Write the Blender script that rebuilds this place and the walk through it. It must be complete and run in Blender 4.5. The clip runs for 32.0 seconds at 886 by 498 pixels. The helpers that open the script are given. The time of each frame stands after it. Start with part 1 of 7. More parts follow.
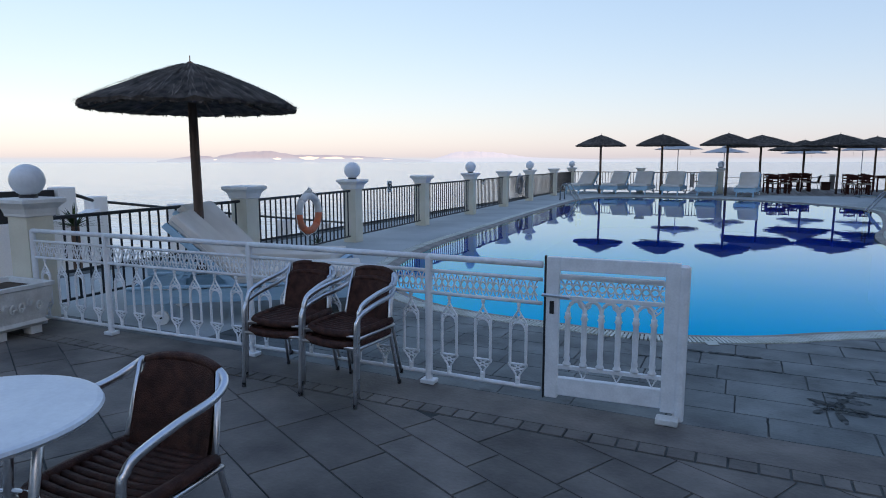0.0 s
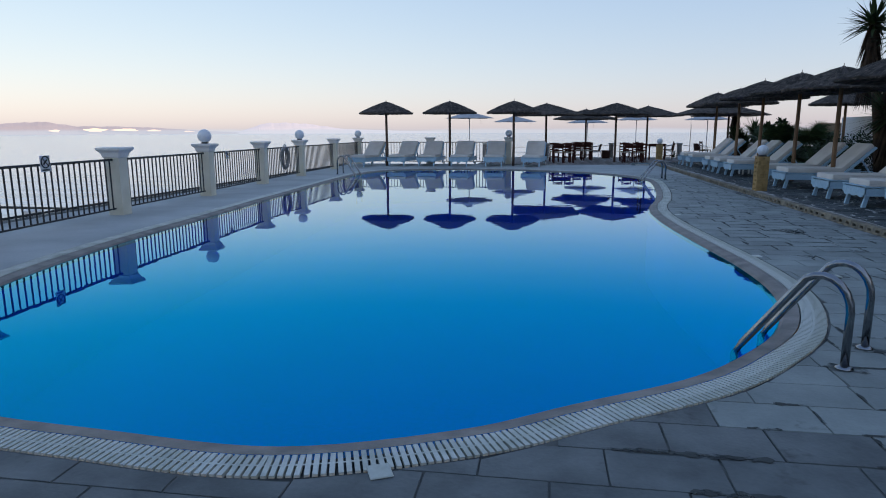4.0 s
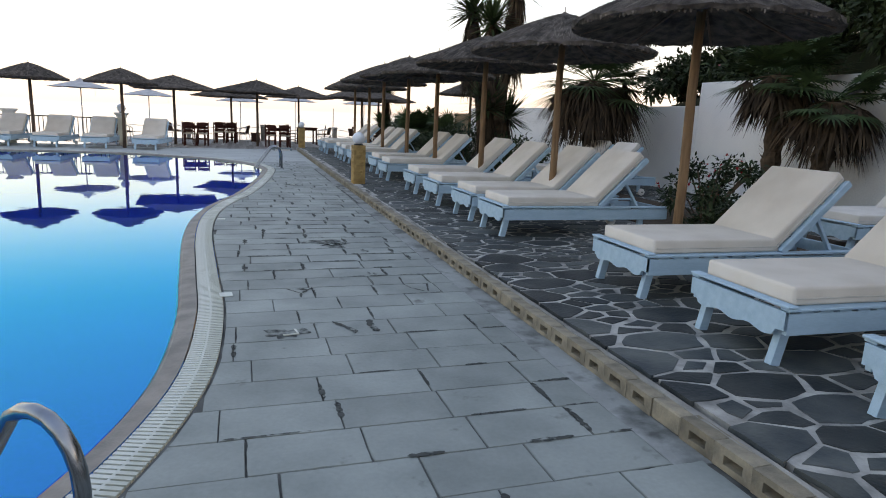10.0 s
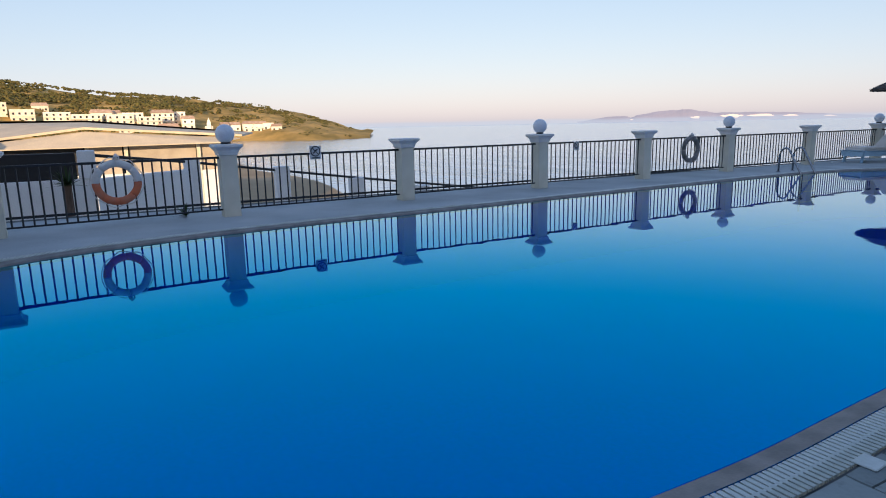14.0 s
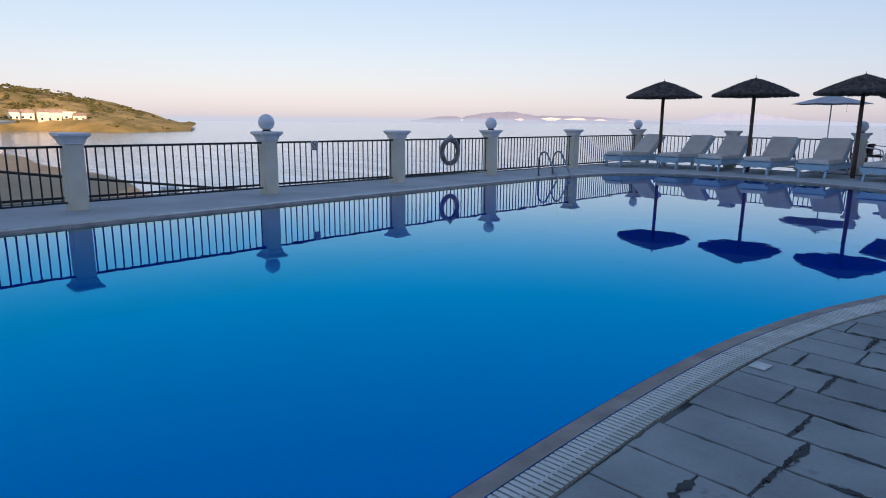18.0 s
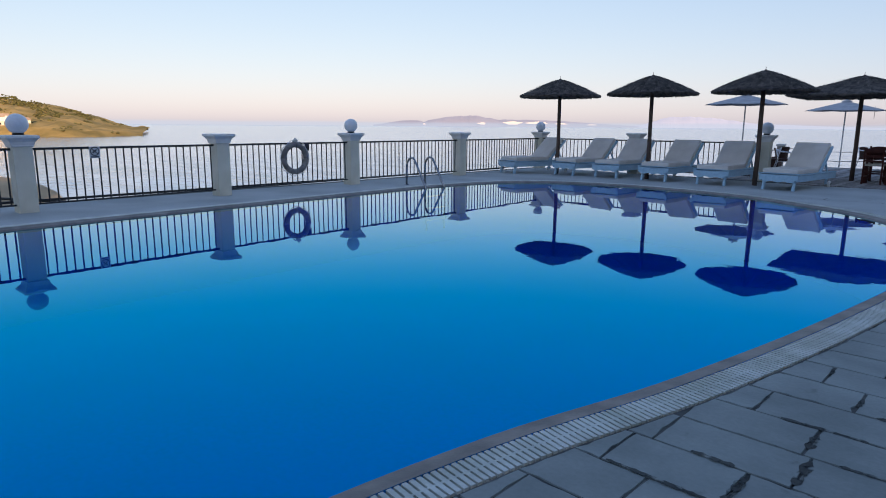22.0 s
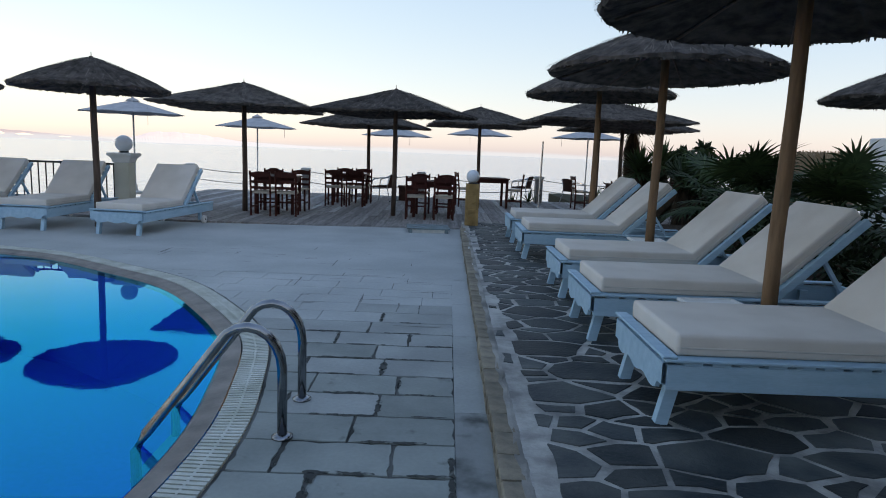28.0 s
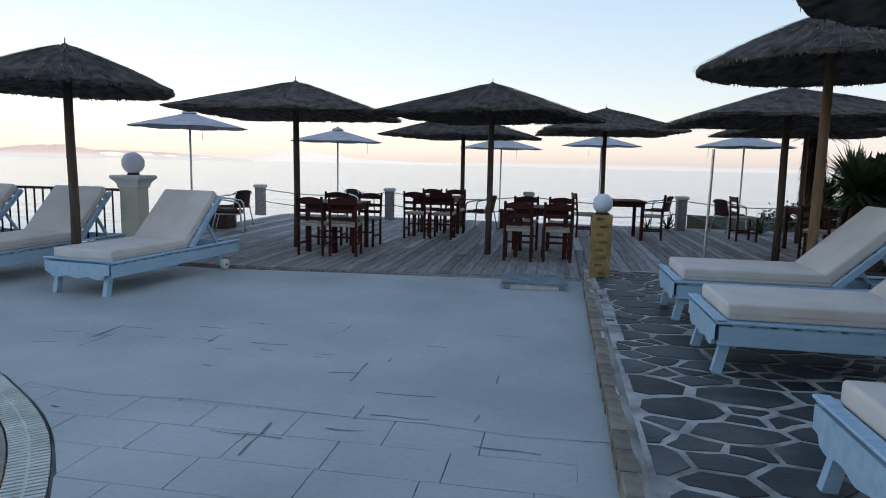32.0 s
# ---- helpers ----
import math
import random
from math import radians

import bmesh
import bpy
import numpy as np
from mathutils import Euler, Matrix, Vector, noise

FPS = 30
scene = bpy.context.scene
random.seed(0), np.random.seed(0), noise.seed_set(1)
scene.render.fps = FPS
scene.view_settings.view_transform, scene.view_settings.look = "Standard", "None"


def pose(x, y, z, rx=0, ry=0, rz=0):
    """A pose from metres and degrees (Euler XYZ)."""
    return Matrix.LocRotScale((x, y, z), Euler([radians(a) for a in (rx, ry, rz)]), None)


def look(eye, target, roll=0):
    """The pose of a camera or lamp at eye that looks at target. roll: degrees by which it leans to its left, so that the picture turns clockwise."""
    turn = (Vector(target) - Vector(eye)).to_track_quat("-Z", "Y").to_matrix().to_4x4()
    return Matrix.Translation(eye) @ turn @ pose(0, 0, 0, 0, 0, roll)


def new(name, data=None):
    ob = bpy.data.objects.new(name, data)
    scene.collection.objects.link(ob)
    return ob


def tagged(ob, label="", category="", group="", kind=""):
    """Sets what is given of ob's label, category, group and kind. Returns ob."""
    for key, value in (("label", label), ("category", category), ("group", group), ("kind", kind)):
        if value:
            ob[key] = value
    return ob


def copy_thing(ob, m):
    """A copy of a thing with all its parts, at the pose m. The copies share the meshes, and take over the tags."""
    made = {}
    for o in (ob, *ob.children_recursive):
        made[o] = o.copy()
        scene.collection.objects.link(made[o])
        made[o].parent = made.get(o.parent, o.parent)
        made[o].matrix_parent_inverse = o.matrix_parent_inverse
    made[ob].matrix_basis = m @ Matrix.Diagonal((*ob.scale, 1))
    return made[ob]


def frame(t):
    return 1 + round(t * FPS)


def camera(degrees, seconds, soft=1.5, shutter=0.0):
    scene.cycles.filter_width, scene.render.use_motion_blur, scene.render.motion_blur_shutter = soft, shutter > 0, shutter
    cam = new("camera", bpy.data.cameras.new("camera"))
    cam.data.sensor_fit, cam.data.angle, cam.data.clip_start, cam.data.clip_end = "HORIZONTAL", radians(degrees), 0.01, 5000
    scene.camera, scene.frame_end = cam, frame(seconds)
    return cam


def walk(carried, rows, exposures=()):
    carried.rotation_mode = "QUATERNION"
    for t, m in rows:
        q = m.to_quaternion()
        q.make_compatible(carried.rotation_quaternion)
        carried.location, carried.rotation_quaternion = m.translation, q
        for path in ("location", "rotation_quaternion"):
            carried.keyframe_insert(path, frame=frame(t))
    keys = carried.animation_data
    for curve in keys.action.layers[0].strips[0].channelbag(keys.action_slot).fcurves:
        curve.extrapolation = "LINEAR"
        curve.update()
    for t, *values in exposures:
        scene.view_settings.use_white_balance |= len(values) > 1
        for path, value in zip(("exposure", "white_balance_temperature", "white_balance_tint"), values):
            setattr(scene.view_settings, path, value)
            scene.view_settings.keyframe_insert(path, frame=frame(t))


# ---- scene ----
cam = camera(69.87, 32.0, soft=1.0)
PATH = [
    (0.0, pose(0.360, -1.488, 1.459, 82.05, 0.03, 25.40)),
    (0.5, pose(0.425, -1.092, 1.467, 86.63, -1.18, 21.82)),
    (1.0, pose(0.452, -0.646, 1.463, 84.53, -0.74, 13.59)),
    (1.5, pose(0.497, -0.276, 1.435, 84.50, -1.02, 12.82)),
    (2.0, pose(0.511, 0.143, 1.418, 83.82, -0.37, 9.40)),
    (2.5, pose(0.555, 0.563, 1.415, 81.41, -0.90, 6.44)),
    (4.5, pose(0.880, 1.887, 1.352, 79.47, 0.37, 9.35)),
    (5.0, pose(0.919, 2.151, 1.366, 79.71, -0.47, 2.92)),
    (5.5, pose(0.993, 2.355, 1.339, 80.97, -0.87, -4.11)),
    (6.0, pose(1.111, 2.508, 1.333, 81.27, -1.40, -16.87)),
    (6.5, pose(1.185, 2.724, 1.320, 82.87, -0.93, -27.00)),
    (7.0, pose(1.379, 2.940, 1.340, 80.50, 0.53, -39.28)),
    (7.5, pose(1.661, 3.111, 1.344, 79.76, -0.23, -44.95)),
    (8.0, pose(1.918, 3.276, 1.346, 81.94, 0.07, -46.53)),
    (8.5, pose(2.297, 3.441, 1.380, 79.43, 0.06, -43.47)),
    (9.0, pose(2.628, 3.576, 1.327, 80.98, -0.57, -35.96)),
    (9.5, pose(2.970, 3.789, 1.358, 80.36, -0.29, -28.10)),
    (10.0, pose(3.291, 4.040, 1.359, 78.48, -2.43, -17.36)),
    (10.5, pose(3.530, 4.366, 1.341, 80.02, -0.77, -9.75)),
    (11.0, pose(3.774, 4.701, 1.368, 80.35, -0.12, -1.27)),
    (11.5, pose(3.951, 5.047, 1.319, 78.80, -1.63, 9.19)),
    (12.0, pose(4.080, 5.452, 1.317, 81.45, 0.66, 21.16)),
    (12.5, pose(4.277, 5.644, 1.379, 79.70, -1.28, 39.91)),
    (13.0, pose(4.365, 5.782, 1.399, 80.11, 0.19, 52.06)),
    (13.5, pose(4.408, 6.054, 1.388, 78.78, 0.76, 62.05)),
    (15.5, pose(4.294, 6.953, 1.284, 78.13, 1.84, 55.96)),
    (16.0, pose(4.331, 7.213, 1.373, 77.59, 0.58, 54.86)),
    (16.5, pose(4.307, 7.585, 1.401, 80.24, 0.56, 52.06)),
    (17.0, pose(4.254, 7.902, 1.375, 78.36, -0.31, 49.28)),
    (17.5, pose(4.215, 8.434, 1.343, 79.29, -1.20, 48.18)),
    (18.0, pose(4.255, 8.859, 1.342, 78.56, -0.51, 46.80)),
    (18.5, pose(4.318, 9.286, 1.359, 76.57, -1.04, 50.90)),
    (19.0, pose(4.328, 9.606, 1.363, 81.12, -0.83, 51.38)),
    (19.5, pose(4.328, 9.977, 1.379, 78.74, -1.48, 51.69)),
    (20.0, pose(4.292, 10.453, 1.323, 78.19, -1.46, 53.40)),
    (20.5, pose(4.355, 10.703, 1.316, 79.70, -0.85, 51.49)),
    (21.0, pose(4.387, 11.099, 1.318, 78.84, -2.36, 53.10)),
    (21.5, pose(4.409, 11.552, 1.312, 77.81, -0.65, 49.59)),
    (22.0, pose(4.452, 11.981, 1.312, 78.93, -0.41, 43.50)),
    (22.5, pose(4.558, 12.446, 1.338, 78.35, -2.67, 37.15)),
    (23.0, pose(4.586, 12.942, 1.337, 79.73, -1.47, 25.26)),
    (23.5, pose(4.654, 13.348, 1.374, 80.47, -1.89, 15.87)),
    (24.0, pose(4.647, 13.758, 1.344, 81.75, -1.15, 7.77)),
    (24.5, pose(4.706, 14.274, 1.337, 83.03, -0.28, 5.04)),
    (25.0, pose(4.748, 14.680, 1.352, 82.58, -1.29, 5.11)),
    (25.5, pose(4.824, 15.135, 1.344, 83.71, 0.54, 1.04)),
    (26.0, pose(4.868, 15.631, 1.382, 82.69, -0.47, 3.33)),
    (26.5, pose(4.874, 16.162, 1.365, 83.91, -0.47, 0.46)),
    (28.5, pose(4.977, 18.096, 1.345, 80.80, -2.32, 0.26)),
    (29.0, pose(4.990, 18.520, 1.386, 80.78, -0.60, -0.59)),
    (29.5, pose(5.060, 18.933, 1.379, 82.31, -0.18, 1.80)),
    (30.0, pose(5.071, 19.340, 1.356, 82.56, -0.09, 2.10)),
    (30.5, pose(5.074, 19.774, 1.346, 82.20, -0.70, 3.46)),
    (31.0, pose(5.024, 20.231, 1.367, 82.70, -1.52, 6.56)),
    (31.5, pose(4.954, 20.707, 1.370, 81.38, -0.48, 6.12)),
    (32.0, pose(4.928, 21.178, 1.366, 82.35, -1.28, 10.11)),
]
walk(cam, PATH, [(0.0, 0.95, 6500, 10), (0.9, 0.70, 6200, 9), (2.0, 0.66, 6200, 9), (3.5, 0.75, 6500, 10), (5.0, 0.95, 6700, 10), (6.0, 1.05, 7500, 12), (7.2, 1.55, 8500, 13), (8.0, 1.86, 9300, 15), (9.0, 1.96, 9600, 15), (10.5, 1.64, 8900, 15), (12.5, 0.74, 6200, 10), (16.0, 0.70, 6200, 15), (20.0, 0.68, 6200, 15), (22.5, 0.78, 6300, 12), (26.0, 1.15, 7400, 9), (32.0, 1.22, 7400, 9)])

# ---- light ----
world = bpy.data.worlds.new("sky")
scene.world = world
world.use_nodes = True
wn = world.node_tree
sky = wn.nodes.new("ShaderNodeTexSky")
sky.sky_type, sky.sun_disc = "NISHITA", False
SUN_EL, SUN_AZ = 9.0, 118.0          # height, and compass angle from +y towards +x
sky.sun_elevation, sky.sun_rotation = radians(SUN_EL), radians(SUN_AZ)
sky.air_density, sky.dust_density, sky.ozone_density = 1.0, 0.7, 2.0
split, join = wn.nodes.new("ShaderNodeSeparateColor"), wn.nodes.new("ShaderNodeCombineColor")
wn.links.new(sky.outputs[0], split.inputs[0])
for k, (power, gain) in enumerate(((0.62, 1.40), (0.51, 1.52), (0.30, 2.25))):     # sea haze evens the sky out and turns its foot rosy
    bend, lift = wn.nodes.new("ShaderNodeMath"), wn.nodes.new("ShaderNodeMath")
    bend.operation, lift.operation = "POWER", "MULTIPLY"
    bend.inputs[1].default_value, lift.inputs[1].default_value = power, gain
    wn.links.new(split.outputs[k], bend.inputs[0])
    wn.links.new(bend.outputs[0], lift.inputs[0])
    wn.links.new(lift.outputs[0], join.inputs[k])
wn.links.new(join.outputs[0], wn.nodes["Background"].inputs[0])
wn.nodes["Background"].inputs[1].default_value = 0.15
sun_lamp = bpy.data.lights.new("sun", "SUN")
sun_lamp.energy, sun_lamp.angle, sun_lamp.color = 3.5, radians(0.6), (1.0, 0.72, 0.42)
sun = new("sun", sun_lamp)
sun_way = Vector((math.sin(radians(SUN_AZ)) * math.cos(radians(SUN_EL)), math.cos(radians(SUN_AZ)) * math.cos(radians(SUN_EL)), math.sin(radians(SUN_EL))))
sun.matrix_world = look(sun_way * 60, (0, 0, 0))
ISLE_GLOW = 0.32

# ---- materials and helpers ----
def material(name, color, rough=0.6, metal=0.0, second=None, scale=8.0, fine=60.0, bump=0.0, amount=0.5, spread=0.0, coat=0.0, stretch=None):
    """A surface of two tones mixed by coarse stains and fine grain, with relief; spread varies it from piece to piece."""
    m = bpy.data.materials.new(name)
    m.use_nodes = True
    nt = m.node_tree
    b = nt.nodes["Principled BSDF"]
    b.inputs["Metallic"].default_value = metal
    b.inputs["Coat Weight"].default_value = coat
    b.inputs["Specular IOR Level"].default_value = 0.5 if rough < 0.55 else 0.22
    co = nt.nodes.new("ShaderNodeTexCoord")
    src = co.outputs["Object"]
    if stretch:
        mp = nt.nodes.new("ShaderNodeMapping")
        mp.inputs["Scale"].default_value = stretch
        nt.links.new(src, mp.inputs[0])
        src = mp.outputs[0]
    n1, n2 = nt.nodes.new("ShaderNodeTexNoise"), nt.nodes.new("ShaderNodeTexNoise")
    n1.inputs["Scale"].default_value, n1.inputs["Detail"].default_value = scale, 5.0
    n2.inputs["Scale"].default_value, n2.inputs["Detail"].default_value = fine, 3.0
    for n in (n1, n2):
        nt.links.new(src, n.inputs["Vector"])
    ramp = nt.nodes.new("ShaderNodeValToRGB")
    ramp.color_ramp.elements[0].position, ramp.color_ramp.elements[1].position = 0.35, 0.65
    nt.links.new(n1.outputs["Fac"], ramp.inputs[0])
    mix = nt.nodes.new("ShaderNodeMix")
    mix.data_type = "RGBA"
    c2 = second or tuple(c * 0.8 for c in color)
    mix.inputs[6].default_value, mix.inputs[7].default_value = (*color, 1), (*c2, 1)
    sc = nt.nodes.new("ShaderNodeMath")
    sc.operation = "MULTIPLY"
    sc.inputs[1].default_value = amount * 2
    nt.links.new(ramp.outputs[0], sc.inputs[0])
    nt.links.new(sc.outputs[0], mix.inputs[0])
    hsv = nt.nodes.new("ShaderNodeHueSaturation")
    nt.links.new(mix.outputs[2], hsv.inputs["Color"])
    val = nt.nodes.new("ShaderNodeMapRange")
    val.inputs["To Min"].default_value, val.inputs["To Max"].default_value = 0.88, 1.12
    nt.links.new(n2.outputs["Fac"], val.inputs[0])
    if spread:
        info = nt.nodes.new("ShaderNodeObjectInfo")
        geo = nt.nodes.new("ShaderNodeNewGeometry")
        add = nt.nodes.new("ShaderNodeMath")
        add.inputs[1].default_value = 0.0
        nt.links.new(info.outputs["Random"], add.inputs[0])
        nt.links.new(geo.outputs["Random Per Island"], add.inputs[1])
        fr = nt.nodes.new("ShaderNodeMath")
        fr.operation = "FRACT"
        nt.links.new(add.outputs[0], fr.inputs[0])
        mr = nt.nodes.new("ShaderNodeMapRange")
        mr.inputs["To Min"].default_value, mr.inputs["To Max"].default_value = 1 - spread, 1 + spread
        nt.links.new(fr.outputs[0], mr.inputs[0])
        mul = nt.nodes.new("ShaderNodeMath")
        mul.operation = "MULTIPLY"
        nt.links.new(val.outputs[0], mul.inputs[0])
        nt.links.new(mr.outputs[0], mul.inputs[1])
        nt.links.new(mul.outputs[0], hsv.inputs["Value"])
    else:
        nt.links.new(val.outputs[0], hsv.inputs["Value"])
    nt.links.new(hsv.outputs[0], b.inputs["Base Color"])
    rr = nt.nodes.new("ShaderNodeMapRange")
    rr.inputs["To Min"].default_value, rr.inputs["To Max"].default_value = max(0.02, rough - 0.1), min(1.0, rough + 0.1)
    nt.links.new(n1.outputs["Fac"], rr.inputs[0])
    nt.links.new(rr.outputs[0], b.inputs["Roughness"])
    if bump:
        bp = nt.nodes.new("ShaderNodeBump")
        bp.inputs["Strength"].default_value, bp.inputs["Distance"].default_value = bump, 0.01
        nt.links.new(n2.outputs["Fac"], bp.inputs["Height"])
        nt.links.new(bp.outputs[0], b.inputs["Normal"])
    return m


def worn(m, dark, scale, lo, hi, fine_scale=9.0):
    """Adds ragged dark worn patches to a surface, at their place in the world."""
    nt = m.node_tree
    b = nt.nodes["Principled BSDF"]
    link = b.inputs["Base Color"].links[0]
    src = link.from_socket
    geo, n1, n2 = nt.nodes.new("ShaderNodeNewGeometry"), nt.nodes.new("ShaderNodeTexNoise"), nt.nodes.new("ShaderNodeTexNoise")
    for n, s in ((n1, scale), (n2, fine_scale)):
        n.inputs["Scale"].default_value, n.inputs["Detail"].default_value = s, 6.0
        nt.links.new(geo.outputs["Position"], n.inputs["Vector"])
    add = nt.nodes.new("ShaderNodeMath")
    add.operation = "MULTIPLY_ADD"
    add.inputs[1].default_value = 0.35
    nt.links.new(n2.outputs["Fac"], add.inputs[0])
    nt.links.new(n1.outputs["Fac"], add.inputs[2])
    rg = nt.nodes.new("ShaderNodeMapRange")
    rg.inputs["From Min"].default_value, rg.inputs["From Max"].default_value = lo, hi
    nt.links.new(add.outputs[0], rg.inputs[0])
    mx = nt.nodes.new("ShaderNodeMix")
    mx.data_type = "RGBA"
    mx.inputs[7].default_value = (*dark, 1)
    nt.links.new(rg.outputs[0], mx.inputs[0])
    nt.links.new(src, mx.inputs[6])
    nt.links.new(mx.outputs[2], b.inputs["Base Color"])
    return m


def water_material(name, tint, ripple_scale, ripple, clear=True):
    """Water: a Fresnel gloss over a clear tinted layer, or over a dark body."""
    m = bpy.data.materials.new(name)
    m.use_nodes = True
    nt = m.node_tree
    nt.nodes.remove(nt.nodes["Principled BSDF"])
    gl, fre = nt.nodes.new("ShaderNodeBsdfGlossy"), nt.nodes.new("ShaderNodeFresnel")
    body = nt.nodes.new("ShaderNodeBsdfTransparent" if clear else "ShaderNodeBsdfDiffuse")
    body.inputs["Color"].default_value = (*tint, 1)
    gl.inputs["Roughness"].default_value = 0.0 if clear else 0.12
    # Tint painted into the reflection: cyan where seen steeply, paler at grazing angles.
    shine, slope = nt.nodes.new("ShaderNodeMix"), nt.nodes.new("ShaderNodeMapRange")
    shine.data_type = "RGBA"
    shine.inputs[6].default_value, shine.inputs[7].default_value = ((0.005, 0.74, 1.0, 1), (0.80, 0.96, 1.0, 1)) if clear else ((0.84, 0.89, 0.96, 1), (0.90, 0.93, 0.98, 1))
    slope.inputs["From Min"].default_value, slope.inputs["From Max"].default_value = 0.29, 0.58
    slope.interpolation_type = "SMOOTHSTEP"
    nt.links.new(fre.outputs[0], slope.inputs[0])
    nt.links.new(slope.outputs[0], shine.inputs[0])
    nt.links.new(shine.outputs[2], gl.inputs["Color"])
    fre.inputs["IOR"].default_value = 2.0 if clear else 1.33
    mix = nt.nodes.new("ShaderNodeMixShader")
    co, no, bp = nt.nodes.new("ShaderNodeTexCoord"), nt.nodes.new("ShaderNodeTexNoise"), nt.nodes.new("ShaderNodeBump")
    mp = nt.nodes.new("ShaderNodeMapping")
    mp.inputs["Scale"].default_value = (1, 1.8, 1)
    nt.links.new(co.outputs["Object"], mp.inputs[0])
    nt.links.new(mp.outputs[0], no.inputs["Vector"])
    no.inputs["Scale"].default_value, no.inputs["Detail"].default_value = ripple_scale, 4.0
    bp.inputs["Strength"].default_value, bp.inputs["Distance"].default_value = 1.0, ripple
    nt.links.new(no.outputs["Fac"], bp.inputs["Height"])
    if not clear:                                           # wind streaks on the open water
        st, sm, band, tone = nt.nodes.new("ShaderNodeTexNoise"), nt.nodes.new("ShaderNodeMapping"), nt.nodes.new("ShaderNodeMapRange"), nt.nodes.new("ShaderNodeMix")
        sm.inputs["Scale"].default_value = (0.03, 0.16, 1)
        st.inputs["Scale"].default_value, st.inputs["Detail"].default_value = 1.0, 5.0
        band.inputs["From Min"].default_value, band.inputs["From Max"].default_value = 0.42, 0.62
        tone.data_type = "RGBA"
        tone.inputs[6].default_value, tone.inputs[7].default_value = (*tint, 1), (*(c * 0.62 for c in tint), 1)
        nt.links.new(co.outputs["Object"], sm.inputs[0])
        nt.links.new(sm.outputs[0], st.inputs["Vector"])
        nt.links.new(st.outputs["Fac"], band.inputs[0])
        nt.links.new(band.outputs[0], tone.inputs[0])
        nt.links.new(tone.outputs[2], body.inputs["Color"])
    nt.links.new(bp.outputs[0], gl.inputs["Normal"])
    nt.links.new(bp.outputs[0], fre.inputs["Normal"])
    curve = nt.nodes.new("ShaderNodeMath")
    curve.operation = "POWER"
    curve.inputs[1].default_value = 0.80 if clear else 1.15
    nt.links.new(fre.outputs[0], curve.inputs[0])
    nt.links.new(curve.outputs[0], mix.inputs[0])
    nt.links.new(body.outputs[0], mix.inputs[1])
    nt.links.new(gl.outputs[0], mix.inputs[2])
    nt.links.new(mix.outputs[0], nt.nodes["Material Output"].inputs[0])
    return m


M_LOUNGER = material("lounger_paint", (0.39, 0.555, 0.665), 0.55, second=(0.32, 0.48, 0.59), scale=3, fine=30, bump=0.06, stretch=(1, 6, 6))
M_MATTRESS = material("mattress_cloth", (0.70, 0.64, 0.57), 0.9, second=(0.62, 0.56, 0.49), scale=3, fine=220, bump=0.25)
M_PIPING = material("mattress_side", (0.62, 0.58, 0.52), 0.9, scale=4, fine=200, bump=0.2)
M_THATCH = material("thatch", (0.115, 0.096, 0.083), 0.95, second=(0.038, 0.032, 0.028), scale=9, fine=70, bump=0.8, spread=0.3)
M_STRAW = material("loose_straw", (0.17, 0.145, 0.125), 0.95, second=(0.05, 0.042, 0.036), scale=9, fine=70, spread=0.5)
M_POLE = material("pole_wood", (0.27, 0.16, 0.088), 0.7, second=(0.17, 0.10, 0.056), scale=5, fine=60, bump=0.3, stretch=(6, 6, 0.6))
M_DARK_POLE = material("dark_pole_wood", (0.14, 0.095, 0.072), 0.7, second=(0.085, 0.058, 0.044), scale=5, fine=60, bump=0.3, stretch=(6, 6, 0.6))
M_CREAM = material("cream_render", (0.72, 0.68, 0.56), 0.8, second=(0.63, 0.59, 0.47), scale=3, fine=90, bump=0.15)
M_WHITE = material("white_render", (0.80, 0.80, 0.79), 0.75, second=(0.70, 0.71, 0.72), scale=1.2, fine=40, bump=0.2, amount=0.35)
M_TRIM = material("white_trim", (0.78, 0.77, 0.74), 0.6, second=(0.68, 0.66, 0.62), scale=6, fine=90, bump=0.1)
M_IRON = material("dark_iron", (0.012, 0.014, 0.019), 0.5, second=(0.022, 0.022, 0.022), scale=20, fine=120, bump=0.1)
M_GLOBE = material("opal_globe", (0.72, 0.74, 0.76), 0.3, second=(0.66, 0.68, 0.70), scale=3, fine=30)
M_STEEL = material("steel_tube", (0.30, 0.315, 0.33), 0.22, metal=1.0, second=(0.21, 0.22, 0.235), scale=12, fine=120)
M_SLAB = material("pool_slab", (0.262, 0.290, 0.275), 0.6, second=(0.19, 0.214, 0.203), scale=2.2, fine=45, bump=0.2, spread=0.10)
worn(M_SLAB, (0.10, 0.105, 0.10), 4.5, 0.83, 0.98, 22.0)
M_GROUT = material("dark_joint", (0.026, 0.028, 0.027), 0.9, second=(0.13, 0.134, 0.126), scale=2.6, fine=40, bump=0.3)
M_FLAG = material("flagstone", (0.028, 0.037, 0.042), 0.56, second=(0.082, 0.090, 0.086), scale=3.5, fine=40, bump=0.5, spread=0.45)
M_MORTAR = material("pale_mortar", (0.50, 0.49, 0.455), 0.9, second=(0.21, 0.207, 0.195), scale=5, fine=60, bump=0.4)
M_BRICK = material("yellow_brick", (0.42, 0.27, 0.11), 0.85, second=(0.30, 0.195, 0.082), scale=9, fine=90, bump=0.4, spread=0.15)
M_BRICK_OLD = material("weathered_brick", (0.31, 0.265, 0.195), 0.9, second=(0.165, 0.148, 0.118), scale=7, fine=80, bump=0.5, spread=0.2)
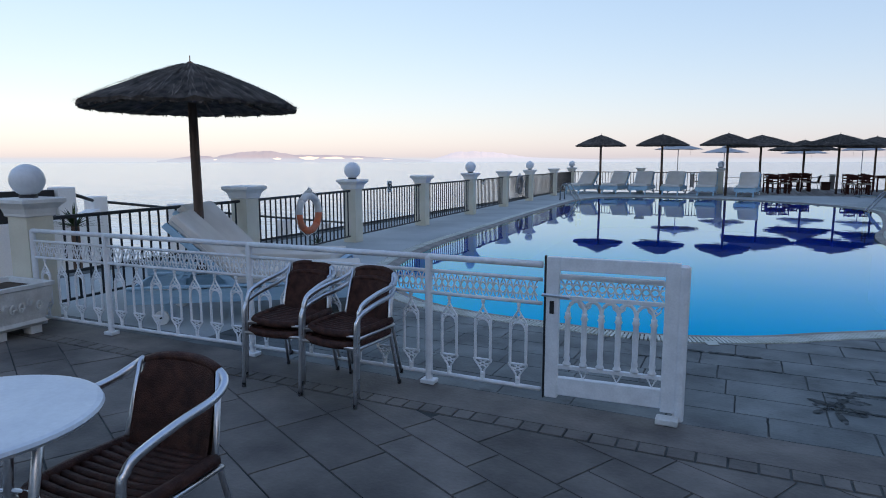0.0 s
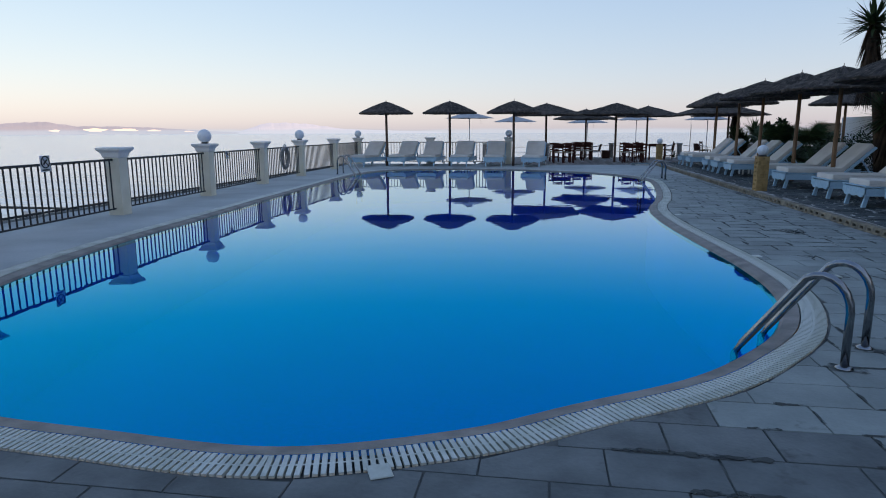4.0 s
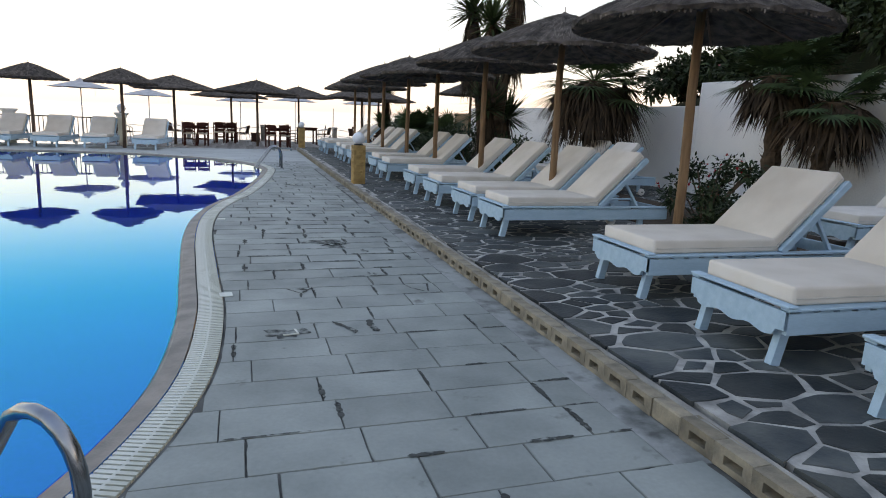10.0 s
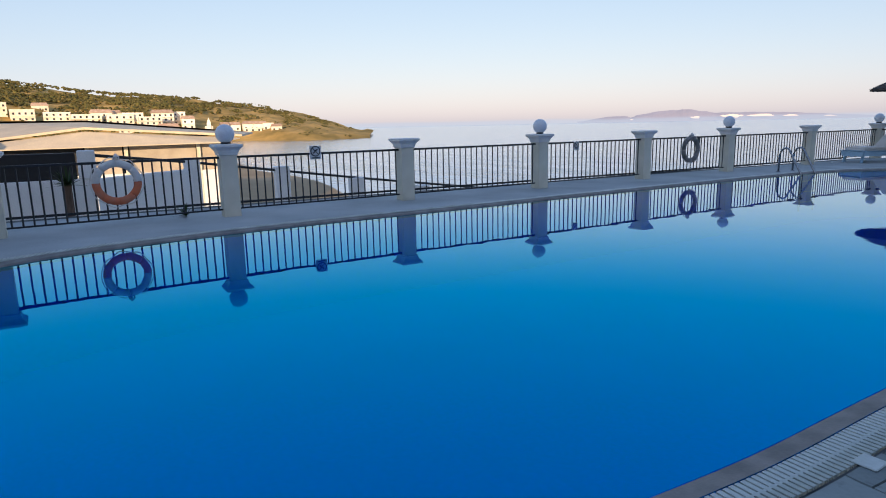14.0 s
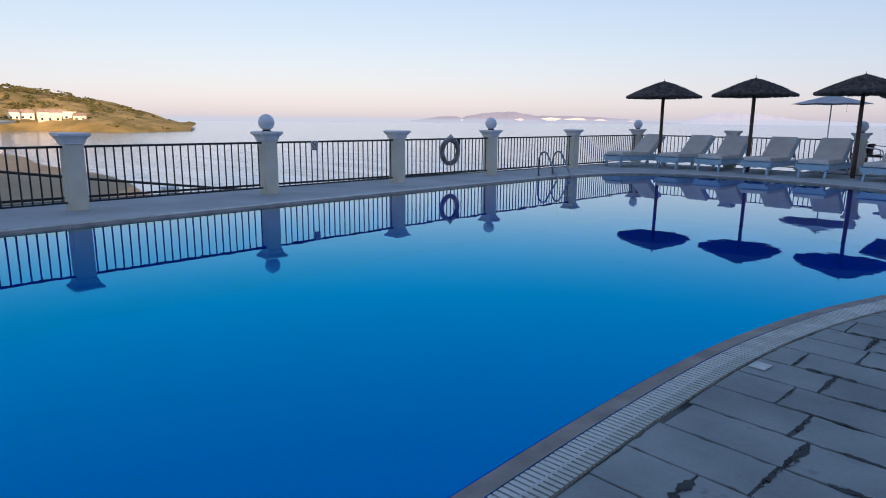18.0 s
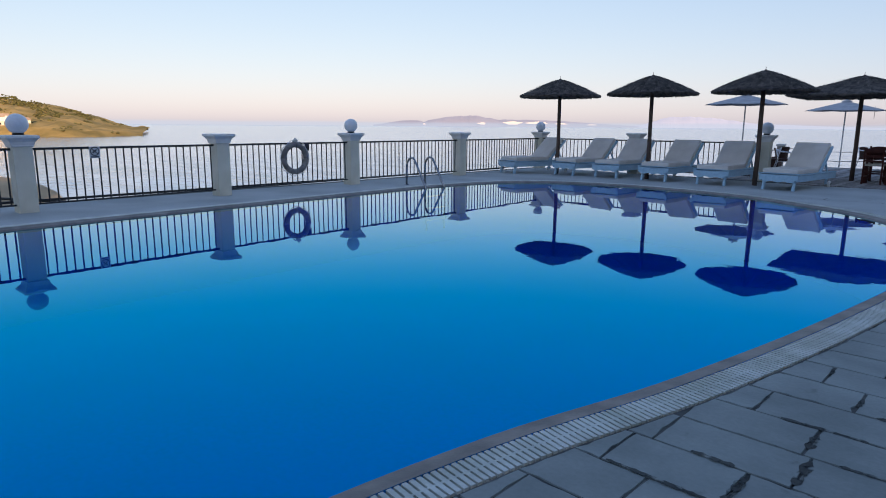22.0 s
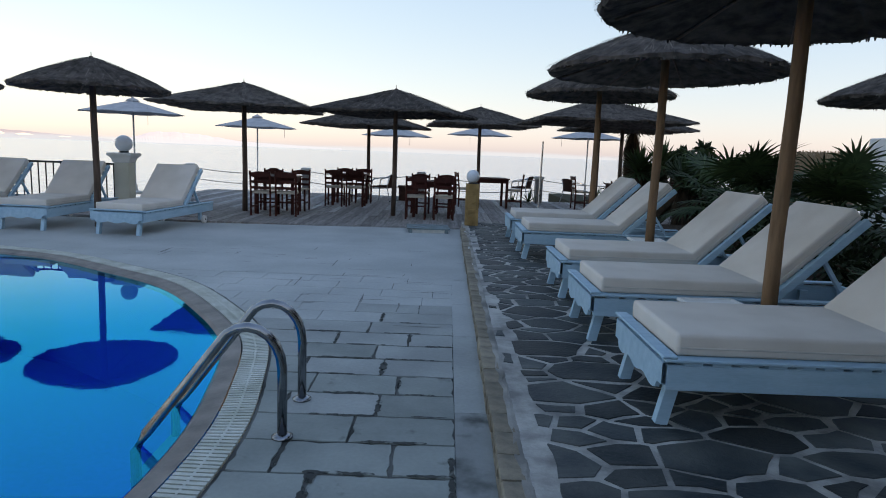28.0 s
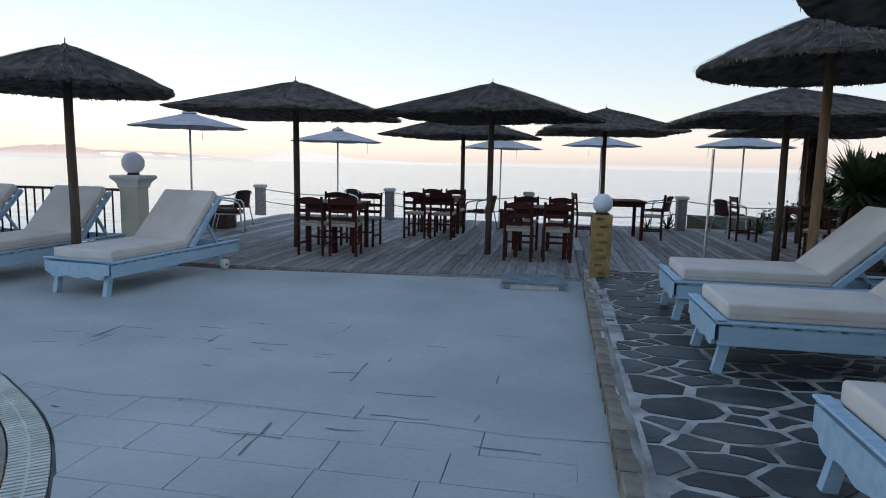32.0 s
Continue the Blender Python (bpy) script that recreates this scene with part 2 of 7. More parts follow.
M_LIP = material("pool_lip_stone", (0.25, 0.225, 0.20), 0.55, second=(0.16, 0.148, 0.135), scale=5, fine=70, bump=0.2)
M_GRATE = material("white_grating", (0.58, 0.60, 0.55), 0.55, second=(0.42, 0.44, 0.38), scale=5, fine=60)
M_GULLY = material("gully", (0.10, 0.11, 0.11), 0.9, scale=6, fine=60)
M_POOL = material("pool_paint", (0.001, 0.225, 0.96), 0.5, second=(0.001, 0.205, 0.88), scale=0.8, fine=20, amount=0.3)
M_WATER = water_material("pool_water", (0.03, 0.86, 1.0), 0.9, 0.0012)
M_SEA = water_material("sea_water", (0.50, 0.54, 0.59), 0.22, 0.16, clear=False)
M_DECK = material("grey_deck_board", (0.35, 0.325, 0.31), 0.85, second=(0.22, 0.205, 0.195), scale=4, fine=60, bump=0.4, spread=0.25, stretch=(6, 0.6, 6))
M_CHAIRWOOD = material("dark_chair_wood", (0.075, 0.016, 0.010), 0.6, second=(0.042, 0.009, 0.006), scale=6, fine=70, bump=0.15)
M_RUSH = material("rush_seat", (0.55, 0.47, 0.38), 0.9, second=(0.42, 0.35, 0.28), scale=8, fine=120, bump=0.4)


def box(bm, x0, x1, y0, y1, z0, z1, m=None):
    r = bmesh.ops.create_cube(bm, size=1.0)["verts"]
    t = Matrix.Translation(((x0 + x1) / 2, (y0 + y1) / 2, (z0 + z1) / 2)) @ Matrix.Diagonal((x1 - x0, y1 - y0, z1 - z0, 1))
    bmesh.ops.transform(bm, matrix=(m @ t) if m else t, verts=r)
    return r


def soften(bm, width, segments=1):
    bmesh.ops.bevel(bm, geom=[e for e in bm.edges if e.calc_face_angle(0) > 0.6], offset=width, segments=segments, affect="EDGES", profile=0.6)


def part(name, bm, mat, parent=None, label="", smooth=False, m=None):
    """Links a bmesh as one mesh object, under its parent if given."""
    me = bpy.data.meshes.new(name)
    bm.to_mesh(me)
    bm.free()
    me.materials.append(mat)
    if smooth:
        me.shade_smooth()
    ob = new(name, me)
    if m is not None:
        ob.matrix_basis = m
    if parent is not None:
        ob.parent = parent
    if label:
        ob["label"] = label
    return ob


def box_part(name, dims, mat, parent=None, label="", bevel=0.004, m=None):
    bm = bmesh.new()
    box(bm, *dims, m)
    if bevel:
        soften(bm, bevel)
    return part(name, bm, mat, parent, label)


def tube(bm, pts, radius, sides=8, closed=False, radii=None):
    """A round bar along points."""
    pts = [Vector(p) for p in pts]
    rings, n = [], len(pts)
    up = Vector((0.31, 0.17, 0.93))
    for i, p in enumerate(pts):
        a = pts[(i - 1) % n] if closed or i else p
        b = pts[(i + 1) % n] if closed or i < n - 1 else p
        d = (b - a).normalized()
        u = d.cross(up)
        if u.length < 0.2:
            u = d.cross(Vector((1, 0, 0)))
        u.normalize()
        v = d.cross(u)
        r = radii[i] if radii else radius
        rings.append([bm.verts.new(p + (u * math.cos(k * math.tau / sides) + v * math.sin(k * math.tau / sides)) * r) for k in range(sides)])
    for i in range(n if closed else n - 1):
        a, b = rings[i], rings[(i + 1) % n]
        for k in range(sides):
            bm.faces.new((a[k], a[(k + 1) % sides], b[(k + 1) % sides], b[k]))
    if not closed:
        bm.faces.new(rings[0][::-1])
        bm.faces.new(rings[-1])


def lathe(bm, prof, sides=24, center=(0, 0), square=False):
    """A turned shape from (radius, height) pairs; square gives four-sided mouldings."""
    n = 4 if square else sides
    off = math.pi / 4 if square else 0
    k = math.sqrt(2) if square else 1
    rings = [[bm.verts.new((center[0] + r * k * math.cos(off + i * math.tau / n), center[1] + r * k * math.sin(off + i * math.tau / n), z)) for i in range(n)] for r, z in prof]
    for a, b in zip(rings, rings[1:]):
        for i in range(n):
            bm.faces.new((a[i], a[(i + 1) % n], b[(i + 1) % n], b[i]))
    bm.faces.new(rings[0][::-1])
    bm.faces.new(rings[-1])


def sphere(bm, r, c, u=24, v=14):
    vs = bmesh.ops.create_uvsphere(bm, u_segments=u, v_segments=v, radius=r)["verts"]
    bmesh.ops.translate(bm, vec=c, verts=vs)


def thing(name, label, category, m=None, group="", kind=""):
    ob = new(name)
    if m is not None:
        ob.matrix_basis = m
    return tagged(ob, label, category, group, kind)


def spline(ctrl, steps=6, closed=True):
    """A smooth line through points."""
    out, n = [], len(ctrl)
    for i in range(n if closed else n - 1):
        p = [Vector(ctrl[(i + k) % n] if closed else ctrl[min(max(i + k, 0), n - 1)]) for k in (-1, 0, 1, 2)]
        for s in range(steps):
            t = s / steps
            out.append(0.5 * (2 * p[1] + (p[2] - p[0]) * t + (2 * p[0] - 5 * p[1] + 4 * p[2] - p[3]) * t * t + (3 * p[1] - p[0] - 3 * p[2] + p[3]) * t ** 3))
    if not closed:
        out.append(Vector(ctrl[-1]))
    return out


def inset(loop, d):
    """The loop moved inwards (to its left) by d."""
    out, n = [], len(loop)
    for i, p in enumerate(loop):
        t = (loop[(i + 1) % n] - loop[i - 1]).normalized()
        out.append(p + Vector((-t.y, t.x)) * d)
    return out


def inside(x, y, loop):
    hit = False
    for i in range(len(loop)):
        a, b = loop[i - 1], loop[i]
        if (a[1] > y) != (b[1] > y) and x < (b[0] - a[0]) * (y - a[1]) / (b[1] - a[1]) + a[0]:
            hit = not hit
    return hit


def strip(bm, a, b, za, zb):
    """A closed band between two loops."""
    va = [bm.verts.new((p.x, p.y, za)) for p in a]
    vb = [bm.verts.new((p.x, p.y, zb)) for p in b]
    for i in range(len(a)):
        j = (i + 1) % len(a)
        bm.faces.new((va[i], va[j], vb[j], vb[i]))


# ---- structure: pool, floors, walls ----
Z_TER = 0.10                     # height of the lounger terrace


def kerb_x(y):
    """Pool side of the kerb, which runs slightly askew."""
    return 5.215 + 0.0058 * (y - 18)


POOL = [(-0.27, 3.79), (0.59, 4.1), (1.17, 4.49), (1.82, 4.93), (2.29, 5.42), (2.78, 6.15), (3.1, 7.19), (3.16, 8.37), (3.08, 9.64), (2.97, 11.37), (2.97, 12.74), (3.12, 13.89), (3.39, 14.96),
        (3.63, 16.23), (3.82, 17.55), (3.98, 18.94), (4.07, 20.26), (3.965, 21.15), (3.74, 22.02), (3.25, 22.86), (2.52, 23.78), (1.57, 24.47), (0.45, 25.13), (-1.06, 25.5), (-2.71, 25.57), (-4.3, 25.05),
        (-5.2, 24), (-5.55, 22.2), (-5.5, 19.8), (-5.38, 17.3), (-5.22, 14.4), (-4.98, 11.2), (-4.82, 8.8), (-4.52, 6.9), (-4, 5.35), (-3.09, 4.35), (-2.2, 3.94), (-1.22, 3.82)]
outline = spline(POOL, 6)
grate_in = inset(outline, 0.18)
lip_edge = inset(outline, 0.285)
water_line = inset(outline, 0.325)
Z_WATER = -0.035

bm = bmesh.new()
strip(bm, water_line, water_line, -0.075, -1.25)
floor_v = [bm.verts.new((p.x, p.y, -1.25)) for p in water_line]
f = bm.faces.new(floor_v)
bmesh.ops.triangulate(bm, faces=[f])
tagged(part("pool_basin", bm, M_POOL), "blue painted freeform swimming pool basin sunk in the terrace", "swimming pool", kind="structure")
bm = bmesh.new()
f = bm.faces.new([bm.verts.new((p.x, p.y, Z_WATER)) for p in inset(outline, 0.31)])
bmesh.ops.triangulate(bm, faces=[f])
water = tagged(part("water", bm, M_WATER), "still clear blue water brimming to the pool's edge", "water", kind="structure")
water.visible_shadow = False

bm = bmesh.new()
strip(bm, grate_in, lip_edge, 0.0, -0.016)
strip(bm, lip_edge, water_line, -0.016, -0.055)
strip(bm, water_line, water_line, -0.055, -0.075)
tagged(part("pool_lip", bm, M_LIP, smooth=True), "worn brown stone lip round the pool", "pool edge", kind="structure")
bm = bmesh.new()
strip(bm, outline, grate_in, -0.03, -0.03)
tagged(part("overflow_gully", bm, M_GULLY), "dark overflow gully under white slats", "gully", kind="structure")


def floor_sheet(name, loop, holes, z, mat):
    """A flat floor with holes, filled between the outlines."""
    bm = bmesh.new()
    edges = []
    for lp in [loop] + holes:
        vs = [bm.verts.new((p[0], p[1], z)) for p in lp]
        edges += [bm.edges.new((vs[i - 1], vs[i])) for i in range(len(vs))]
    bmesh.ops.triangle_fill(bm, use_beauty=True, edges=edges, normal=(0, 0, 1))
    return part(name, bm, mat)


ground_edge = [(-7.6, -9), (5.45, -9), (5.45, 28.9), (0.6, 28.45), (-0.4, 29.0), (-7.6, 29.0)]
pave = tagged(floor_sheet("floor_pool_terrace", ground_edge, [outline], -0.006, M_GROUT), "grey stone paving round the pool with dark worn joints", "paving", kind="structure")
flag_bed = tagged(box_part("floor_lounger_terrace", (5.32, 13.2, -9, 29.3, -0.3, Z_TER - 0.003), M_MORTAR, bevel=0), "raised terrace of crazy paving in pale mortar", "paving", kind="structure")
tagged(box_part("sea", (-4800, 4800, -300, 4900, -7.2, -7.0), M_SEA, bevel=0), "calm pale sea reaching a hazy horizon", "sea", kind="structure")

# white wall behind the terrace, with its lower end
tagged(box_part("wall_terrace", (12.1, 12.4, -9, 15.0, 0, 2.30), M_WHITE, bevel=0.01), "tall whitewashed masonry wall behind the terrace", "wall", kind="structure")
tagged(box_part("wall_terrace_low", (12.1, 12.4, 15.0, 28.5, 0, 1.85), M_WHITE, bevel=0.01), "lower whitewashed masonry wall behind the terrace", "wall", kind="structure")


# ---- sun umbrellas, loungers, fence ----
def thatch_umbrella(m, mat_pole, label, group, radius=1.18, tip=2.66, rim=2.245, pole_r=0.05, square=False):
    u = thing("thatched_umbrella", label, "umbrella", m, group)
    bm = bmesh.new()
    tube(bm, [(0, 0, 0), (0.01, 0, 0.8), (0, 0.008, 1.6), (0, 0, tip - 0.08)], pole_r, 10, radii=[pole_r * 1.08, pole_r, pole_r * 0.97, pole_r * 0.9])
    part("pole", bm, mat_pole, u, smooth=True)
    rnd = random.Random(5)
    n = 72

    def edge(a, r):
        return r / max(abs(math.cos(a)), abs(math.sin(a))) if square else r
    bm = bmesh.new()
    rings = []
    drop = tip - rim + 0.015
    falls = (0.10, 0.32, 0.585, 0.81) if square else (0.075, 0.27, 0.52, 0.77)
    prof = [(0.015, tip), (0.12, tip - falls[0] * drop), (0.34, tip - falls[1] * drop), (0.6, tip - falls[2] * drop), (0.82, tip - falls[3] * drop), (1.0, tip - drop)]
    for q, (fr, z) in enumerate(prof):
        ring = []
        for i in range(n):
            a = i * math.tau / n
            jit = rnd.uniform(-0.007, 0.007) * (1 + q * 0.3)
            e = edge(a, radius * fr) * (1 + (0.02 * math.sin(a * 7 + q) * fr + rnd.uniform(-0.015, 0.015)) * 0.5)
            ring.append(bm.verts.new((e * math.cos(a), e * math.sin(a), z + jit)))
        rings.append(ring)
    under = []
    for fr, z in ((0.995, rim - 0.05), (0.96, rim - 0.052), (0.55, rim + 0.08), (0.05, tip - 0.13)):
        under.append([bm.verts.new((edge(i * math.tau / n, radius * fr) * math.cos(i * math.tau / n), edge(i * math.tau / n, radius * fr) * math.sin(i * math.tau / n), z + rnd.uniform(-0.015, 0.015) * (fr > 0.5))) for i in range(n)])
    rings += under
    for a, b in zip(rings, rings[1:]):
        for i in range(n):
            bm.faces.new((b[i], b[(i + 1) % n], a[(i + 1) % n], a[i]))
    bm.faces.new(rings[0])
    part("canopy", bm, M_THATCH, u)
    bm = bmesh.new()
    for i in range(1500):
        a = rnd.uniform(0, math.tau)
        f0 = rnd.choice((0.05, 0.25, 0.45, 0.65, 0.8)) + rnd.uniform(0, 0.15)
        f1 = min(1.03, f0 + rnd.uniform(0.12, 0.3))
        zz = lambda f: np.interp(f, [p[0] for p in prof] + [1.05], [p[1] for p in prof] + [rim - 0.04]) + 0.012
        w = rnd.uniform(0.002, 0.006)
        a2 = a + rnd.uniform(-0.05, 0.05)
        p = [Vector((edge(b, radius * f) * math.cos(b), edge(b, radius * f) * math.sin(b), zz(f) + h)) for b, f, h in ((a, f0, 0), (a2, f1, rnd.uniform(0.0, 0.018)))]
        s = Vector((-math.sin(a), math.cos(a), 0)) * w
        bm.faces.new([bm.verts.new(v) for v in (p[0] - s, p[0] + s, p[1] + s * 0.6, p[1] - s * 0.6)])
    for i in range(420):
        a = rnd.uniform(0, math.tau)
        e = edge(a, radius * rnd.uniform(0.97, 1.0))
        w, d = rnd.uniform(0.006, 0.016), rnd.uniform(0.012, 0.04)
        s = Vector((-math.sin(a), math.cos(a), 0)) * w
        o = Vector((e * math.cos(a), e * math.sin(a), rim - 0.035))
        bm.faces.new([bm.verts.new(v) for v in (o - s, o + s, o + s * 0.3 + Vector((0, 0, -d)), o - s * 0.3 + Vector((0, 0, -d)))])
    tagged(part("reed_fringe", bm, M_STRAW, u), kind="stuff")
    for i in range(8):
        a = i * math.tau / 8
        bm = bmesh.new()
        tube(bm, [(0.05 * math.cos(a), 0.05 * math.sin(a), tip - 0.2), (radius * 0.93 * math.cos(a), radius * 0.93 * math.sin(a), rim - 0.048)], 0.011, 6)
        part("rib", bm, M_DARK_POLE, u)
    bm = bmesh.new()
    lathe(bm, [(0.05, tip - 0.03), (0.03, tip + 0.012), (0.006, tip + 0.024), (0.005, tip + 0.08)], 8)
    part("finial", bm, M_DARK_POLE, u)
    return u


def sun_lounger(m, group, label="pale blue wooden sun lounger with raised back and cream mattress"):
    """Foot end at x=0, head towards +x, feet on z=0."""
    u = thing("sun_lounger", label, "sun lounger", m, group)
    L, W = 2.12, 0.375
    for sy in (-1, 1):
        box_part("side_rail", (0.0, L, sy * W - 0.018, sy * W + 0.018, 0.195, 0.318), M_LOUNGER, u)
        box_part("top_ledge", (-0.015, L, sy * W - 0.035, sy * W + 0.035, 0.333, 0.350), M_LOUNGER, u)
    # front board with a scalloped lower edge
    bm = bmesh.new()
    ys = np.linspace(-W - 0.018, W + 0.018, 41)
    low = [0.195 - 0.022 * (1 + math.cos((y / W) * math.pi * 3)) * 0.5 + (0.03 if abs(y) > W * 0.86 else 0) for y in ys]
    quads = []
    for x in (-0.022, 0.0):
        quads.append(([bm.verts.new((x, y, l)) for y, l in zip(ys, low)], [bm.verts.new((x, y, 0.33)) for y in ys]))
    for i in range(40):
        (a, b), (c, d) = quads
        bm.faces.new((a[i], b[i], b[i + 1], a[i + 1]))
        bm.faces.new((c[i + 1], d[i + 1], d[i], c[i]))
        bm.faces.new((a[i + 1], c[i + 1], c[i], a[i]))
        bm.faces.new((b[i], d[i], d[i + 1], b[i + 1]))
    part("front_board", bm, M_LOUNGER, u)
    box_part("front_ledge", (-0.03, 0.04, -W - 0.035, W + 0.035, 0.351, 0.366), M_LOUNGER, u)
    box_part("end_rail", (L - 0.03, L, -W + 0.018, W - 0.018, 0.23, 0.33), M_LOUNGER, u)
    for i in range(9):
        x = 0.08 + i * 0.13
        box_part("slat", (x, x + 0.085, -W - 0.016, W + 0.016, 0.3185, 0.3325), M_LOUNGER, u, bevel=0)
    for sy in (-1, 1):
        bm = bmesh.new()
        box(bm, -0.03, 0.03, -0.025, 0.025, 0, 0.29, Matrix.Translation((0.02, sy * (W - 0.07), 0.0)) @ Matrix.Rotation(radians(12), 4, "Y"))
        part("leg", bm, M_LOUNGER, u)
        bm = bmesh.new()
        box(bm, -0.03, 0.03, -0.02, 0.02, 0.06, 0.29, Matrix.Translation((1.80, sy * (W - 0.06), 0.0)))
        part("leg", bm, M_LOUNGER, u)
        bm = bmesh.new()
        lathe(bm, [(0.03, -0.022), (0.062, -0.022), (0.066, -0.012), (0.066, 0.012), (0.062, 0.022), (0.03, 0.022)], 20)
        bmesh.ops.transform(bm, matrix=Matrix.Translation((1.84, sy * (W - 0.005), 0.066)) @ Matrix.Rotation(radians(90), 4, "X"), verts=bm.verts)
        wheel = part("wheel", bm, M_TRIM, u, "white plastic wheel")
        bm = bmesh.new()
        tube(bm, [(1.84, sy * (W - 0.04), 0.066), (1.84, sy * (W + 0.03), 0.066)], 0.012, 8)
        part("hub", bm, M_IRON, wheel)
    # mattress: flat part and raised back
    hinge, lift, back = 1.18, radians(44), 0.80
    tilt = Matrix.Translation((hinge, 0, 0.365)) @ Matrix.Rotation(-lift, 4, "Y")
    for name, dims, mm in (("mattress", (0.05, hinge + 0.02, -W + 0.02, W - 0.02, 0.35, 0.455), None), ("back_mattress", (-0.0, back, -W + 0.02, W - 0.02, 0.0, 0.095), tilt)):
        bm = bmesh.new()
        box(bm, *dims, mm)
        soften(bm, 0.022, 3)
        cushion = part(name, bm, M_MATTRESS, u, "cream canvas cushion", smooth=True)
        for sy in (-1, 1):
            bm = bmesh.new()
            x0, x1, z = dims[0] + 0.02, dims[1] - 0.02, (dims[4] + dims[5]) / 2 - 0.012
            pts = [Vector((x, sy * (W - 0.018), z)) for x in np.linspace(x0, x1, 5)]
            tube(bm, [mm @ p for p in pts] if mm else pts, 0.005, 6)
            part("piping", bm, M_PIPING, cushion)
    for sy in (-1, 1):
        box_part("back_rail", (0.0, back, sy * W - 0.02, sy * W + 0.02, -0.055, 0.0), M_LOUNGER, u, m=tilt)
        p = tilt @ Vector((back * 0.55, sy * (W - 0.04), -0.03))
        bm = bmesh.new()
        q = Vector((p.x + 0.24, p.y, 0.30))
        d = q - p
        box(bm, -0.018, 0.018, -0.012, 0.012, 0, d.length, Matrix.Translation(p) @ d.to_track_quat("Z", "Y").to_matrix().to_4x4())
        part("strut", bm, M_LOUNGER, u)
    for i in range(6):
        box_part("back_slat", (0.05 + i * 0.13, 0.13 + i * 0.13, -W + 0.02, W - 0.02, -0.022, -0.004), M_LOUNGER, u, bevel=0, m=tilt)
    return u


first = sun_lounger(pose(6.03, 5.72, Z_TER, 0, 0, -4), "sun loungers")
LOUNGERS = [(6.08, 6.97, -2), (6.14, 8.30, -1), (6.05, 10.84, 0), (6.06, 11.92, 0), (6.04, 13.30, 0), (6.08, 14.75, 0), (6.08, 16.97, 1), (6.16, 18.46, 2), (6.02, 20.85, 0), (6.00, 22.20, 0), (6.03, 23.50, 0), (5.95, 25.60, 0), (5.95, 27.00, 0),
            (9.45, 6.63, 0), (9.50, 4.83, 4), (9.47, 9.41, 0), (8.72, 14.80, 0), (8.76, 15.85, 0)]
for x, y, a in LOUNGERS:
    copy_thing(first, pose(x, y, Z_TER, 0, 0, a))
for x, y, a in ((-2.99, 3.79, 215), (-3.72, 4.46, 200), (-6.50, 26.13, 75), (-5.03, 26.72, 82), (-3.81, 26.77, 88), (-2.50, 26.74, 87), (-1.12, 26.75, 90), (0.35, 26.60, 84)):
    copy_thing(first, pose(x, y, 0, 0, 0, a))

umb = thatch_umbrella(pose(6.95, 6.15, Z_TER), M_POLE, "round thatched reed umbrella on a rough wooden pole", "thatched umbrellas", radius=1.08, tip=2.66, rim=2.20, pole_r=0.043)
for i, (x, y) in enumerate(((7.15, 8.95), (7.30, 11.80), (7.27, 14.45), (7.20, 17.00), (7.09, 19.00), (7.04, 21.55), (7.18, 24.36), (7.25, 27.43), (11.30, 26.40))):
    k = (1.03, 1.10, 1.10, 1.09, 1.08, 1.09, 1.09, 1.02, 1.09, 1.09)[i]
    copy_thing(umb, pose(x, y, Z_TER, 0, 0, 40 * i) @ Matrix.Diagonal((k, k, 1 if i % 3 else 0.985, 1)))
umb2 = thatch_umbrella(pose(-5.50, 27.10, 0, 0, 0, 10), M_DARK_POLE, "round thatched reed umbrella on a dark wooden pole", "thatched umbrellas by the pool end", radius=1.09, tip=2.55, rim=2.12)
for i, (x, y, z) in enumerate(((-2.94, 27.32, 0), (-0.38, 27.45, 0))):
    copy_thing(umb2, pose(x, y, z, 0, 0, 40 * i))
copy_thing(umb2, pose(-4.80, 3.40, 0, 0, 0, 33) @ Matrix.Diagonal((0.96, 0.96, 0.955, 1.0)))
umb3 = thatch_umbrella(pose(0.90, 30.66, 0, 0, 0, 4), M_DARK_POLE, "large square thatched umbrella shading a table on the deck", "square thatched umbrellas", radius=1.42, tip=2.57, rim=2.105, square=True)
for x, y, a, s in ((3.93, 30.85, -20, 0.95), (2.90, 35.00, -16, 0.95), (5.88, 34.90, 6, 0.95), (8.20, 31.30, 4, 1.05), (9.53, 34.29, 2, 1.0)):
    copy_thing(umb3, pose(x, y, -0.12 if y == 35.0 else 0, 0, 0, a) @ Matrix.Diagonal((s, s, 1, 1)))


def pillar(m, ball):
    u = thing("fence_pillar", "cream square pillar with moulded capital" + (" and a white globe lamp" if ball else ""), "pillar", m, "pillars of the railing")
    bm = bmesh.new()
    lathe(bm, [(0.125, 0.0), (0.125, 0.96)], square=True)
    part("shaft", bm, M_CREAM, u)
    bm = bmesh.new()
    lathe(bm, [(0.128, 0.955), (0.145, 0.965), (0.145, 0.985), (0.15, 1.0), (0.16, 1.03), (0.185, 1.06), (0.20, 1.075), (0.21, 1.085), (0.21, 1.115), (0.19, 1.125)], square=True)
    part("capital", bm, M_TRIM, u)
    if ball:
        bm = bmesh.new()
        lathe(bm, [(0.075, 1.125), (0.075, 1.15), (0.06, 1.16)], 20)
        part("lamp_base", bm, M_IRON, u)
        bm = bmesh.new()
        sphere(bm, 0.145, (0, 0, 1.285))
        part("globe", bm, M_GLOBE, u, "white opal globe", smooth=True)
    return u


